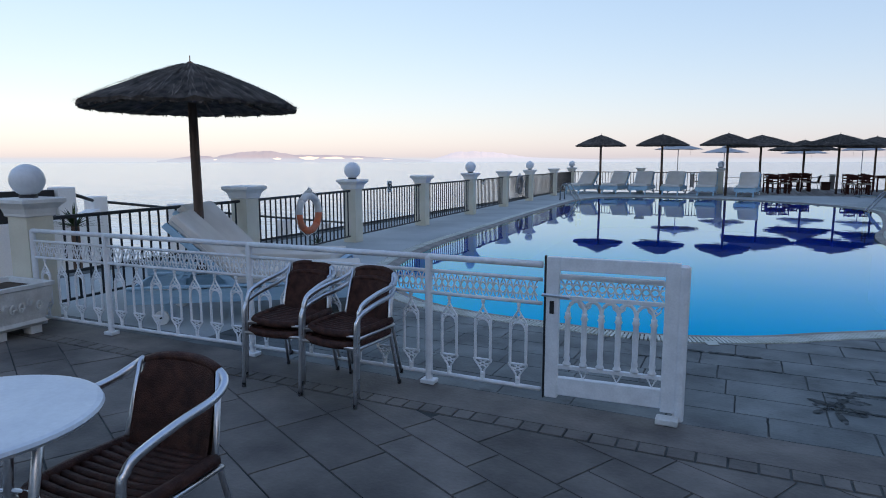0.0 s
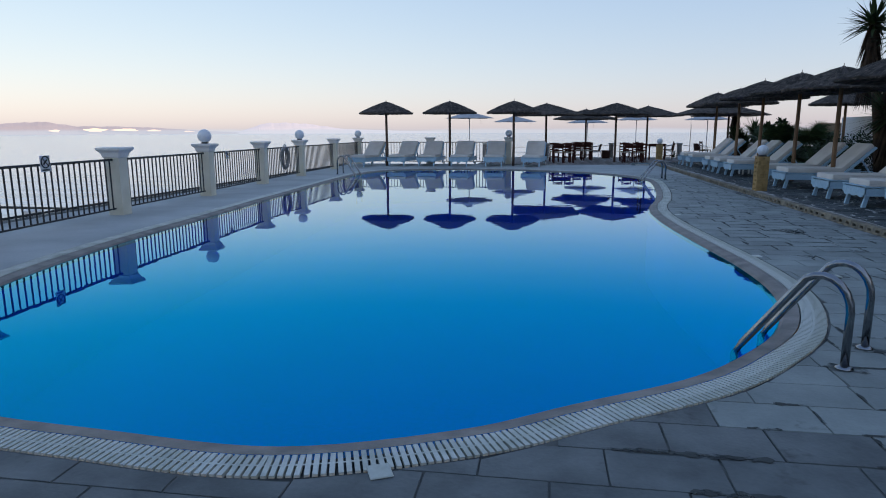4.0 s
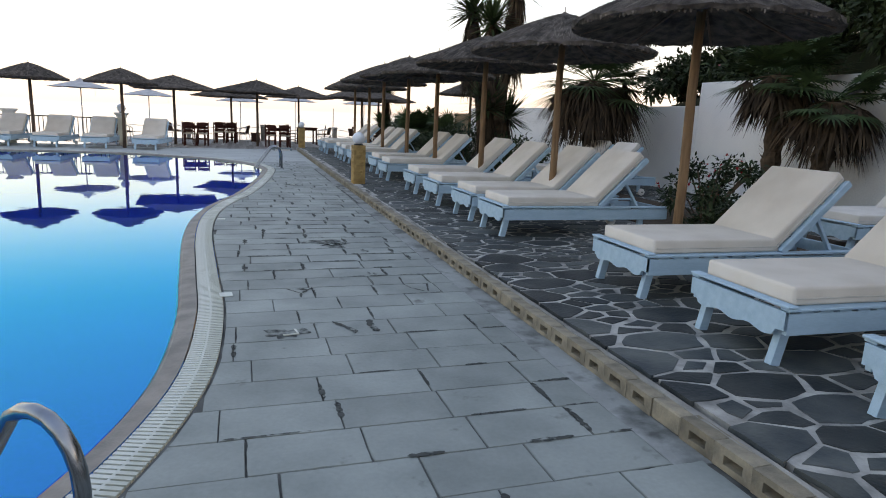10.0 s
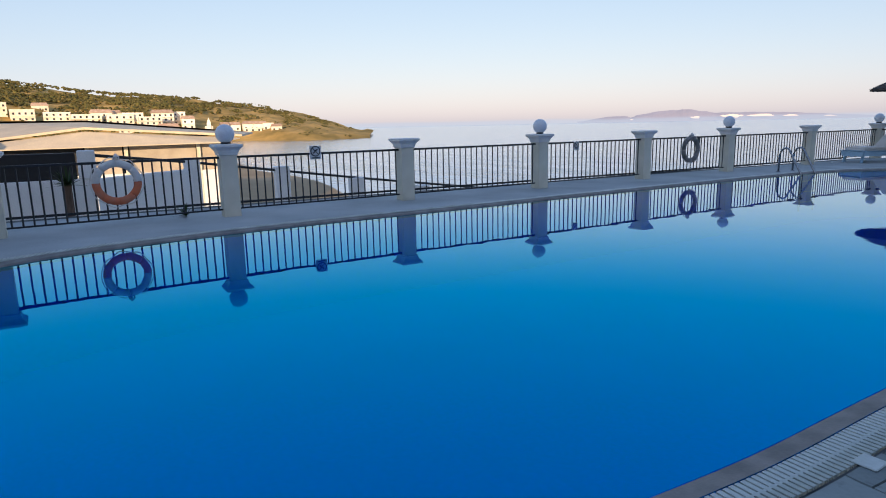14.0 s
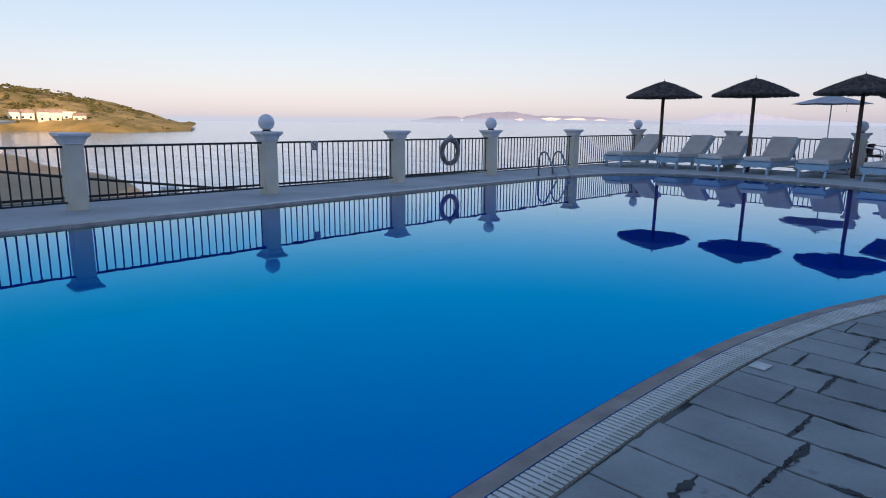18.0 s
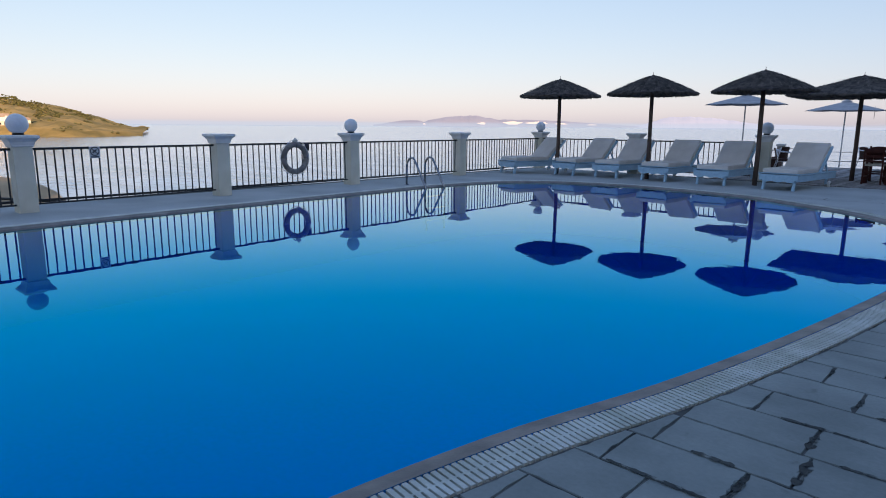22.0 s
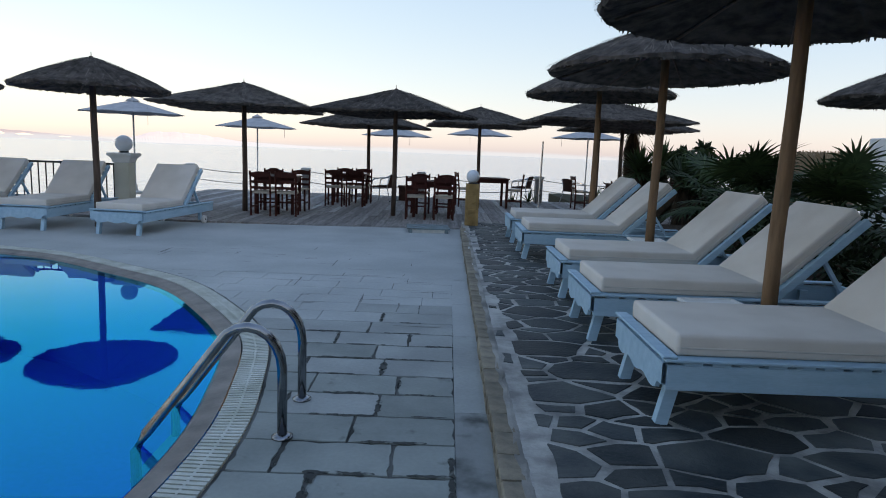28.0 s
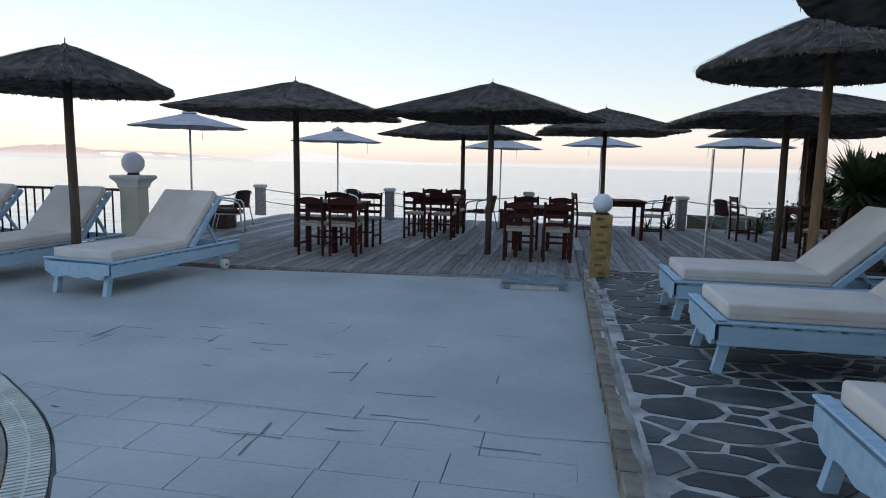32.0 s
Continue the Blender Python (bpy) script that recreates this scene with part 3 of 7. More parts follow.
PILLARS = [(-5.53, 2.12, 1), (-5.70, 5.07, 0), (-6.01, 8.14, 1), (-6.24, 11.31, 0), (-6.41, 14.51, 1), (-6.60, 17.69, 0), (-6.76, 20.86, 1), (-6.90, 24.59, 0), (-7.15, 28.62, 1), (-3.98, 28.70, 0), (-0.65, 28.87, 1)]
for x, y, b in PILLARS:
    pillar(pose(x, y, 0, 0, 0, 3), b)


def railing(a, b):
    a, b = Vector(a), Vector(b)
    d = b - a
    length = d.length - 0.25
    u = thing("railing", "dark iron railing with upright bars between pillars", "railing", Matrix.Translation((a.x, a.y, 0)) @ Matrix.Rotation(math.atan2(d.y, d.x), 4, "Z"), "railing panels")
    x0, x1 = 0.125, 0.125 + length
    box_part("top_rail", (x0, x1, -0.025, 0.025, 0.905, 0.94), M_IRON, u)
    box_part("bottom_rail", (x0, x1, -0.015, 0.015, 0.10, 0.125), M_IRON, u)
    n = round(length / 0.128)
    me = None
    for i in range(n):
        x = x0 + (i + 0.5) * length / n
        bm = bmesh.new()
        if me is None:
            lathe(bm, [(0.0125, 0.12), (0.0125, 0.91)], 6)
            bar = part("bar", bm, M_IRON, u, m=pose(x, 0, 0))
            me = bar.data
        else:
            bm.free()
            bar = new("bar", me)
            bar.parent, bar.matrix_basis = u, pose(x, 0, 0)
    return u


for (x0, y0, _), (x1, y1, _) in zip(PILLARS, PILLARS[1:]):
    railing((x0, y0), (x1, y1))

# wooden deck by the sea
deck = tagged(box_part("floor_deck", (-2.0, 12.0, 28.8, 36.6, -0.25, -0.01), M_DECK, bevel=0), "weathered grey timber deck above the sea", "deck", kind="structure")

# ---- the pool's slats, ladders and drains ----
def spaced(loop, step):
    """Places and headings at even steps along a closed line."""
    n, out, carry = len(loop), [], 0.0
    for i in range(n):
        a, b = loop[i], loop[(i + 1) % n]
        d = (b - a).length
        s = carry
        while s < d:
            p = a.lerp(b, s / d)
            out.append((p, math.atan2(b.y - a.y, b.x - a.x)))
            s += step
        carry = s - d
    return out


mid = inset(outline, 0.0875)
bm = bmesh.new()
box(bm, -0.011, 0.011, -0.083, 0.083, -0.018, 0.003)
slat_mesh = bpy.data.meshes.new("slat")
bm.to_mesh(slat_mesh)
bm.free()
slat_mesh.materials.append(M_GRATE)
grating = thing("pool_grating", "white plastic slatted overflow grating round the pool", "grating", kind="structure")
rest, solid = bmesh.new(), bmesh.new()
count = 0
for p, a in spaced(mid, 0.0335):
    m = Matrix.Translation((p.x, p.y, 0)) @ Matrix.Rotation(a, 4, "Z")
    plain = p.x < -1 and p.y > 12
    if plain:
        box(solid, -0.0169, 0.0169, -0.085, 0.085, -0.02, 0.004, m)
    elif p.x > 1.5 and 4.4 < p.y < 12.5 and count < 290:
        s = new("slat", slat_mesh)
        s.parent, s.matrix_basis = grating, m
        count += 1
    else:
        box(rest, -0.011, 0.011, -0.083, 0.083, -0.018, 0.003, m)
tagged(part("slats", rest, M_GRATE, grating), kind="stuff")
part("solid_cover", solid, M_GRATE, grating, "plain white cover strips")
bm = bmesh.new()
strip(bm, inset(outline, 0.0815), inset(outline, 0.0935), 0.0025, 0.0025)
part("rib_strip", bm, M_GRATE, grating)


def pool_ladder(a, b, inward, reach, top):
    """Two bent steel rails from the paving at a and b into the water, with treads."""
    u = thing("pool_ladder", "polished steel pool ladder with two arched handrails", "ladder", group="pool ladders")
    inward = Vector((*inward, 0)).normalized()
    feet = []
    for p in (Vector((*a, 0)), Vector((*b, 0))):
        pts = [p, p + Vector((0, 0, top * 0.62))]
        for k in range(1, 8):
            t = k / 8 * math.radians(140)
            pts.append(p + inward * (0.16 * (1 - math.cos(t))) + Vector((0, 0, top * 0.62 + (top * 0.38) * math.sin(t))))
        pts += [p + inward * (reach * 0.93) + Vector((0, 0, 0.02)), p + inward * reach + Vector((0, 0, -0.06)), p + inward * reach + Vector((0, 0, -0.95))]
        bm = bmesh.new()
        tube(bm, pts, 0.0235, 12)
        part("handrail", bm, M_STEEL, u, smooth=True)
        bm = bmesh.new()
        lathe(bm, [(0.05, 0.0), (0.05, 0.008), (0.03, 0.018), (0.022, 0.02)], 20, (p.x, p.y))
        part("flange", bm, M_STEEL, u, smooth=True)
        feet.append(p + inward * reach)
    for z in (-0.22, -0.48, -0.74):
        bm = bmesh.new()
        d = feet[1] - feet[0]
        box(bm, 0, d.length, -0.03, 0.03, z, z + 0.02, Matrix.Translation(feet[0]) @ Matrix.Rotation(math.atan2(d.y, d.x), 4, "Z"))
        part("tread", bm, M_TRIM, u)
    return u


pool_ladder((2.57, 5.41), (2.86, 5.81), (-0.8, 0.6), 0.62, 0.53)
pool_ladder((4.25, 20.45), (4.24, 20.91), (-1, -0.1), 0.66, 0.53)
pool_ladder((-5.82, 21.65), (-5.80, 22.20), (1, 0.0), 0.62, 0.60)
for x, y, a in ((3.16, 8.90, 5), (3.03, 12.48, -4), (3.85, 17.22, 10), (0.19, 3.90, 25)):
    tagged(box_part("drain_cover", (-0.048, 0.048, -0.055, 0.055, 0.0, 0.008), M_GRATE, m=pose(x, y, 0, 0, 0, a)), "small white plastic drain cover in the paving", "drain cover", group="drain covers")

# ---- brick kerb and brick lamp columns ----
def hollow_brick(w, d, h, hole_w, hole_h, shift=0.0):
    """A brick w along y, d along x, h high, with a core hole in its -x face."""
    bm = bmesh.new()
    x0, x1, y0, y1 = 0, d, -w / 2, w / 2
    a, b, c, e = -hole_w / 2 + shift, hole_w / 2 + shift, h / 2 - hole_h / 2, h / 2 + hole_h / 2
    o = [bm.verts.new((x0, y, z)) for y, z in ((y0, 0), (y1, 0), (y1, h), (y0, h))]
    i = [bm.verts.new((x0, y, z)) for y, z in ((a, c), (b, c), (b, e), (a, e))]
    k = [bm.verts.new((x0 + d * 0.6, y, z)) for y, z in ((a, c), (b, c), (b, e), (a, e))]
    q = [bm.verts.new((x1, y, z)) for y, z in ((y0, 0), (y1, 0), (y1, h), (y0, h))]
    for n in range(4):
        m = (n + 1) % 4
        bm.faces.new((o[m], o[n], i[n], i[m]))
        bm.faces.new((i[m], i[n], k[n], k[m]))
        bm.faces.new((o[n], o[m], q[m], q[n]))
    bm.faces.new(k[::-1])
    bm.faces.new(q)
    return bm


kerb = thing("kerb", "low kerb of old hollow yellow bricks edging the terrace", "kerb", kind="structure")
me = None
rk = random.Random(3)
shapes = []
for hole, shift in ((0.10, 0.0), (0.09, 0.008), (0.105, -0.006)):
    bm = hollow_brick(0.211, 0.095, 0.10, hole, 0.042, shift)
    for vert in bm.verts:
        vert.co += Vector((rk.uniform(-0.003, 0.003), rk.uniform(-0.002, 0.002), rk.uniform(-0.003, 0.002)))
    shapes.append(bm)
for i in range(153):
    y = -4.4 + i * 0.2145
    if i % 9 == 5:
        bm = bmesh.new()
        box(bm, 0, 0.095, -0.105, 0.105, 0, 0.10)
        soften(bm, 0.008)
        part("brick", bm, M_BRICK_OLD, kerb, m=pose(kerb_x(y) + rk.uniform(-0.004, 0.004), y, 0.0))
        continue
    if i < 3:
        shapes[i] = part("brick", shapes[i], M_BRICK_OLD, kerb, m=pose(kerb_x(y), y, 0)).data
    else:
        o = new("brick", rk.choice(shapes))
        o.parent, o.matrix_basis = kerb, pose(kerb_x(y) + rk.uniform(-0.003, 0.003), y, rk.uniform(-0.004, 0.002), 0, 0, rk.uniform(-0.8, 0.8))
bm = bmesh.new()
core = [bm.verts.new((kerb_x(y) + dx, y, z)) for y in (-4.5, 28.4) for dx, z in ((0.062, 0), (0.062, 0.094), (0.085, 0.094))]
bm.faces.new((core[0], core[3], core[4], core[1]))
bm.faces.new((core[1], core[4], core[5], core[2]))
hi = []
for i in range(300):                                     # uneven mortar laid over the back of the bricks
    y = -4.5 + i * 0.11
    a, b = kerb_x(y) + 0.082 + rk.uniform(-0.012, 0.010), kerb_x(y) + 0.125
    hi.append([bm.verts.new(v) for v in ((a, y, 0.06), (a, y, Z_TER + 0.002), (a + 0.02, y, Z_TER + 0.002 + rk.uniform(-0.003, 0.002)), (b, y, Z_TER - 0.004), (b, y, 0.02))])
for p, q in zip(hi, hi[1:]):
    for k in range(4):
        bm.faces.new((p[k], q[k], q[k + 1], p[k + 1]))
tagged(part("kerb_mortar", bm, material("kerb_mortar", (0.38, 0.365, 0.33), 0.9, second=(0.17, 0.165, 0.15), scale=3, fine=60, bump=0.5)), "mortar fillet behind the brick kerb", "mortar", kind="structure")


def brick_lamp(x, y, rz, layers=8):
    u = thing("brick_lamp_column", "yellow hollow-brick column with a white globe lamp on top", "lamp column", pose(x, y, Z_TER + 0.003, 0, 0, rz), "brick lamp columns")
    h, s = 0.09, 0.113
    for k in range(layers):
        shift = 0.028 if k % 2 else -0.028
        z = k * h
        for turn in (0, 90, 180, 270):
            bm = hollow_brick(2 * s - 0.002, 0.05, h - 0.002, 0.095, 0.034, shift)
            bmesh.ops.transform(bm, matrix=Matrix.Rotation(radians(turn), 4, "Z") @ Matrix.Translation((-s + (0.0015 if turn % 180 else 0), 0, z)), verts=bm.verts)
            part("brick", bm, M_BRICK, u)
        box_part("bed_joint", (-s + 0.004, s - 0.004, -s + 0.004, s - 0.004, z + h - 0.006, z + h + 0.0005), M_BRICK, u, bevel=0)
    bm = bmesh.new()
    lathe(bm, [(0.085, layers * h), (0.085, layers * h + 0.012), (0.07, layers * h + 0.025)], 24)
    part("lamp_base", bm, M_IRON, u)
    bm = bmesh.new()
    sphere(bm, 0.114, (0, 0, layers * h + 0.128), 32, 18)
    part("globe", bm, M_GLOBE, u, "white opal globe", smooth=True)


brick_lamp(5.405, 16.07, 2)
brick_lamp(5.47, 28.75, 0)

# ---- front area: low white fence with gate ----
M_FENCE = material("white_fence_paint", (0.78, 0.79, 0.80), 0.45, second=(0.68, 0.69, 0.70), scale=12, fine=90, bump=0.1)
M_WICKER = material("brown_wicker", (0.075, 0.030, 0.020), 0.6, second=(0.035, 0.014, 0.010), scale=20, fine=160, bump=0.6)
M_ALU = material("aluminium", (0.72, 0.73, 0.75), 0.3, metal=1.0, second=(0.6, 0.61, 0.63), scale=10, fine=140)
M_TABLETOP = material("pale_tabletop", (0.62, 0.66, 0.70), 0.35, second=(0.55, 0.59, 0.64), scale=6, fine=60)
M_BLACK = material("black_plastic", (0.015, 0.015, 0.017), 0.5, scale=10, fine=60)
M_STONE = material("cast_stone", (0.70, 0.69, 0.66), 0.8, second=(0.56, 0.55, 0.52), scale=8, fine=60, bump=0.4)
M_SOIL = material("soil", (0.05, 0.035, 0.025), 0.95, second=(0.09, 0.065, 0.045), scale=12, fine=80, bump=0.8)


def baluster_mesh():
    bm = bmesh.new()
    r = 0.0065
    # bead, lattice cone, tall arched loop, lattice cup on a stem
    lathe(bm, [(0.007, 0.61), (0.013, 0.597), (0.013, 0.585), (0.007, 0.572), (0.011, 0.56), (0.006, 0.55)], 8)
    for s in (-1, 1):
        tube(bm, [(0, 0, 0.555), (s * 0.018, 0, 0.525), (s * 0.050, 0, 0.478), (s * 0.054, 0, 0.465)], r, 6)
        tube(bm, [(s * 0.018, 0, 0.525), (-s * 0.012, 0, 0.490), (-s * 0.040, 0, 0.478)], r * 0.75, 5)
        tube(bm, [(s * 0.051, 0, 0.468), (s * 0.051, 0, 0.21)], r * 1.5, 6)
        tube(bm, [(s * 0.062, 0, 0.212), (0, 0, 0.212)], r * 1.2, 6)
        tube(bm, [(s * 0.058, 0, 0.205), (s * 0.012, 0, 0.145), (s * 0.008, 0, 0.08)], r, 6)
        tube(bm, [(s * 0.045, 0, 0.19), (-s * 0.020, 0, 0.165)], r * 0.7, 5)
        tube(bm, [(s * 0.025, 0, 0.205), (-s * 0.033, 0, 0.178)], r * 0.7, 5)
    tube(bm, [(0.045 * math.cos(t), 0, 0.425 + 0.05 * math.sin(t)) for t in np.linspace(0, math.pi, 9)], r, 6)
    tube(bm, [(-0.05, 0, 0.478), (0.05, 0, 0.478)], r * 0.8, 5)
    lathe(bm, [(0.010, 0.13), (0.014, 0.12), (0.010, 0.11), (0.016, 0.085)], 8)
    me = bpy.data.meshes.new("baluster")
    bm.to_mesh(me)
    bm.free()
    me.materials.append(M_FENCE)
    return me


BALUSTER = baluster_mesh()


def lattice(bm, x0, x1, z0, z1):
    """Interlaced waves between two rails."""
    n = max(2, round((x1 - x0) / 0.088))
    h, zm = (z1 - z0) / 2, (z0 + z1) / 2
    for ph in (0.0, math.pi):
        for k, f in ((1, 1.0), (2, 0.45)):
            tube(bm, [(x0 + (x1 - x0) * i / (n * 8), 0.004 if ph else -0.004, zm + h * f * math.cos(math.tau * i * k / 8 / 2 * (2 if k == 1 else 1) + ph)) for i in range(n * 8 + 1)], 0.0048, 5)


def fence_panel(a, b):
    a, b = Vector(a), Vector(b)
    d = b - a
    u = thing("fence_panel", "white metal fence panel with ornamental balusters and lattice band", "fence", Matrix.Translation((a.x, a.y, 0)) @ Matrix.Rotation(math.atan2(d.y, d.x), 4, "Z"), "white fence panels")
    n = d.length
    bm = bmesh.new()
    lathe(bm, [(0.024, 0.02), (0.024, 0.84), (0.02, 0.85)], 14)
    post = part("post", bm, M_FENCE, u)
    box_part("foot_plate", (-0.05, 0.05, -0.04, 0.04, 0, 0.028), M_FENCE, post)
    for z, r in ((0.845, 0.02), (0.755, 0.012), (0.61, 0.012), (0.075, 0.014)):
        bm = bmesh.new()
        tube(bm, [(0, 0, z), (n, 0, z)], r, 8)
        part("rail", bm, M_FENCE, u, smooth=True)
    bm = bmesh.new()
    lattice(bm, 0.03, n - 0.03, 0.62, 0.745)
    part("lattice_band", bm, M_FENCE, u)
    k = round((n - 0.06) / 0.205)
    for i in range(k):
        o = new("baluster", BALUSTER)
        o.parent, o.matrix_basis = u, pose(0.03 + (i + 0.5) * (n - 0.06) / k, 0, 0)


for a, b in (((-5.33, 2.00), (-4.42, 2.03)), ((-4.42, 2.03), (-2.93, 2.09)), ((-2.93, 2.09), (-1.46, 2.13)), ((-1.46, 2.13), (-0.70, 2.13))):
    fence_panel(a, b)

gate = thing("garden_gate", "white metal garden gate, closed, with lattice and arched balusters", "gate", pose(-0.67, 2.12, 0.0, 0, 0, 4) @ Matrix.Diagonal((1.03, 1, 1.045, 1)))
GW = 0.72
for x0, x1, z0, z1 in ((0, 0.075, 0.04, 0.86), (GW - 0.075, GW, 0.04, 0.86), (0.075, GW - 0.075, 0.785, 0.86), (0.075, GW - 0.075, 0.06, 0.165)):
    box_part("gate_frame", (x0, x1, -0.02, 0.02, z0, z1), M_FENCE, gate)
for z in (0.735, 0.62, 0.215):
    box_part("crossbar", (0.075, GW - 0.075, -0.012, 0.012, z, z + 0.022), M_FENCE, gate, bevel=0.002)
bm = bmesh.new()
lattice(bm, 0.08, GW - 0.08, 0.645, 0.735)
part("lattice_band", bm, M_FENCE, gate)
for k in range(6):
    x = 0.125 + k * 0.094
    bm = bmesh.new()
    lathe(bm, [(0.022, 0.238), (0.024, 0.25), (0.015, 0.262), (0.019, 0.28), (0.015, 0.30), (0.0165, 0.40), (0.015, 0.50), (0.022, 0.515), (0.015, 0.53), (0.018, 0.545)], 8, (x, 0))
    part("bar", bm, M_FENCE, gate, smooth=True)
    if k < 5:
        bm = bmesh.new()
        tube(bm, [(x + 0.047 + 0.047 * math.cos(t), 0, 0.545 + 0.07 * math.sin(t)) for t in np.linspace(0, math.pi, 9)], 0.011, 6)
        part("arch", bm, M_FENCE, gate)
    if k % 2:
        bm = bmesh.new()
        tube(bm, [(x - 0.04, 0.006, 0.62), (x - 0.03, 0.006, 0.585), (x, 0.006, 0.56), (x + 0.03, 0.006, 0.585), (x + 0.04, 0.006, 0.62)], 0.006, 5)
        tube(bm, [(x - 0.03, 0.006, 0.62), (x + 0.02, 0.006, 0.575)], 0.004, 5)
        tube(bm, [(x + 0.03, 0.006, 0.62), (x - 0.02, 0.006, 0.575)], 0.004, 5)
        tube(bm, [(x - 0.025, 0.006, 0.215), (x, 0.006, 0.165), (x + 0.025, 0.006, 0.215)], 0.006, 5)
        part("scroll", bm, M_FENCE, gate)
box_part("edge_strip", (-0.014, -0.004, -0.012, 0.012, 0.03, 0.865), M_BLACK, gate, "thin dark strip down the gate's edge", bevel=0)
box_part("handle_bar", (0.08, GW - 0.08, -0.04, -0.025, 0.755, 0.77), M_FENCE, gate, bevel=0.002)
bm = bmesh.new()
tube(bm, [(-0.02, -0.04, 0.645), (0.06, -0.045, 0.645), (0.14, -0.045, 0.64)], 0.009, 8)
part("latch_handle", bm, M_ALU, gate, "metal lever handle")
box_part("lock_plate", (0.022, 0.048, -0.026, -0.02, 0.535, 0.61), M_BLACK, gate, "black lock plate", bevel=0.002)
bm = bmesh.new()
lathe(bm, [(0.03, 0), (0.03, 0.84), (0.02, 0.85)], 12, (GW + 0.02, 0))
part("gate_post", bm, M_FENCE, gate)
leaf2 = copy_thing(gate, pose(1.56, 2.12, 0.0, 0, 0, 62) @ Matrix.Diagonal((1.03, 1, 1.005, 1)))
leaf2["label"] = "white metal garden gate leaf standing open beside the way in"
tagged(box_part("stone_block", (-0.02, 0.10, 2.06, 2.14, 0, 0.035), M_STONE), "small pale stone block holding the gate", "stone")


def arm_chair(m, label, group=""):
    """Aluminium armchair with wicker seat and back; it faces -y."""
    u = thing("armchair", label, "chair", m, group)
    sw, sd, sh = 0.225, 0.21, 0.40
    seat = part("seat_frame", (lambda b: (tube(b, [(-sw, -sd, sh - 0.014), (-sw, sd, sh - 0.014), (sw, sd, sh - 0.014), (sw, -sd, sh - 0.014)], 0.012, 6, closed=True), b)[1])(bmesh.new()), M_ALU, u, smooth=True)
    for i in range(11):
        bm = bmesh.new()
        tube(bm, [(-sw, -sd + i * 0.042, sh + 0.004 * math.sin(i)), (-0.1, -sd + i * 0.042, sh - 0.012), (0.1, -sd + i * 0.042, sh - 0.012), (sw, -sd + i * 0.042, sh)], 0.019, 6)
        part("seat_strand", bm, M_WICKER, seat, smooth=True)
    bm = bmesh.new()
    tube(bm, spline([(-sw, sd, sh + 0.004), (-sw - 0.01, 0, sh + 0.006), (-sw, -sd + 0.03, sh + 0.004), (-sw + 0.04, -sd - 0.02, sh - 0.004), (0, -sd - 0.03, sh - 0.012), (sw - 0.04, -sd - 0.02, sh - 0.004), (sw, -sd + 0.03, sh + 0.004), (sw + 0.01, 0, sh + 0.006), (sw, sd, sh + 0.004)], 4, False), 0.026, 8)
    part("seat_edge", bm, M_WICKER, seat, "rolled woven edge", smooth=True)
    bm = bmesh.new()
    xs, zs = np.linspace(-0.2, 0.2, 13), np.linspace(sh - 0.01, 0.74, 11)
    for back in (0, 1):
        g = [[bm.verts.new((x * (1 - 0.12 * max(0, (z - 0.6) / 0.14)), sd - 0.015 + (z - sh) * 0.26 - 0.9 * x * x + 0.03 + back * 0.024, z - (0.03 * (abs(x) / 0.2) ** 3 if z > 0.7 else 0) + 0.004 * (i % 2))) for x in xs] for i, z in enumerate(zs)]
        for r0, r1 in zip(g, g[1:]):
            for k in range(12):
                q = (r0[k], r0[k + 1], r1[k + 1], r1[k])
                bm.faces.new(q if not back else q[::-1])
    back = part("backrest", bm, M_WICKER, u, smooth=True)
    bm = bmesh.new()
    tube(bm, [(x, sd - 0.015 + 0.34 * 0.26 - 0.9 * x * x + 0.042, 0.738 - 0.03 * (abs(x) / 0.2) ** 3) for x in np.linspace(-0.185, 0.185, 9)], 0.02, 8)
    part("top_roll", bm, M_WICKER, back, smooth=True)
    for s in (-1, 1):
        arm = [(s * 0.195, sd + 0.075, 0.72), (s * 0.235, sd + 0.06, 0.69), (s * 0.262, sd - 0.03, 0.655), (s * 0.27, 0.0, 0.635), (s * 0.27, -sd + 0.04, 0.60), (s * 0.265, -sd - 0.01, 0.56), (s * 0.262, -sd - 0.03, 0.48), (s * 0.268, -sd - 0.06, 0.0)]
        bm = bmesh.new()
        tube(bm, spline(arm, 4, False), 0.0165, 8)
        part("arm_tube", bm, M_ALU, u, smooth=True)
        bm = bmesh.new()
        tube(bm, [(s * 0.2, sd + 0.07, 0.72), (s * 0.225, sd + 0.0, 0.42), (s * 0.25, sd + 0.1, 0.0)], 0.0125, 8)
        part("rear_leg", bm, M_ALU, u, smooth=True)
        bm = bmesh.new()
        tube(bm, [(s * 0.25, -sd - 0.03, 0.37), (s * 0.24, sd + 0.02, 0.37)], 0.011, 8)
        part("side_rail", bm, M_ALU, u, smooth=True)
        for yy in (-sd - 0.06, sd + 0.1):
            bm = bmesh.new()
            tube(bm, [(s * 0.268 if yy < 0 else s * 0.25, yy, 0.0), (s * 0.267 if yy < 0 else s * 0.25, yy, 0.03)], 0.016, 8)
            part("foot_cap", bm, M_BLACK, u, "black rubber cap")
    bm = bmesh.new()
    tube(bm, [(-0.262, -sd - 0.035, 0.385), (0.262, -sd - 0.035, 0.385)], 0.012, 8)
    part("front_rail", bm, M_ALU, u, smooth=True)
    return u


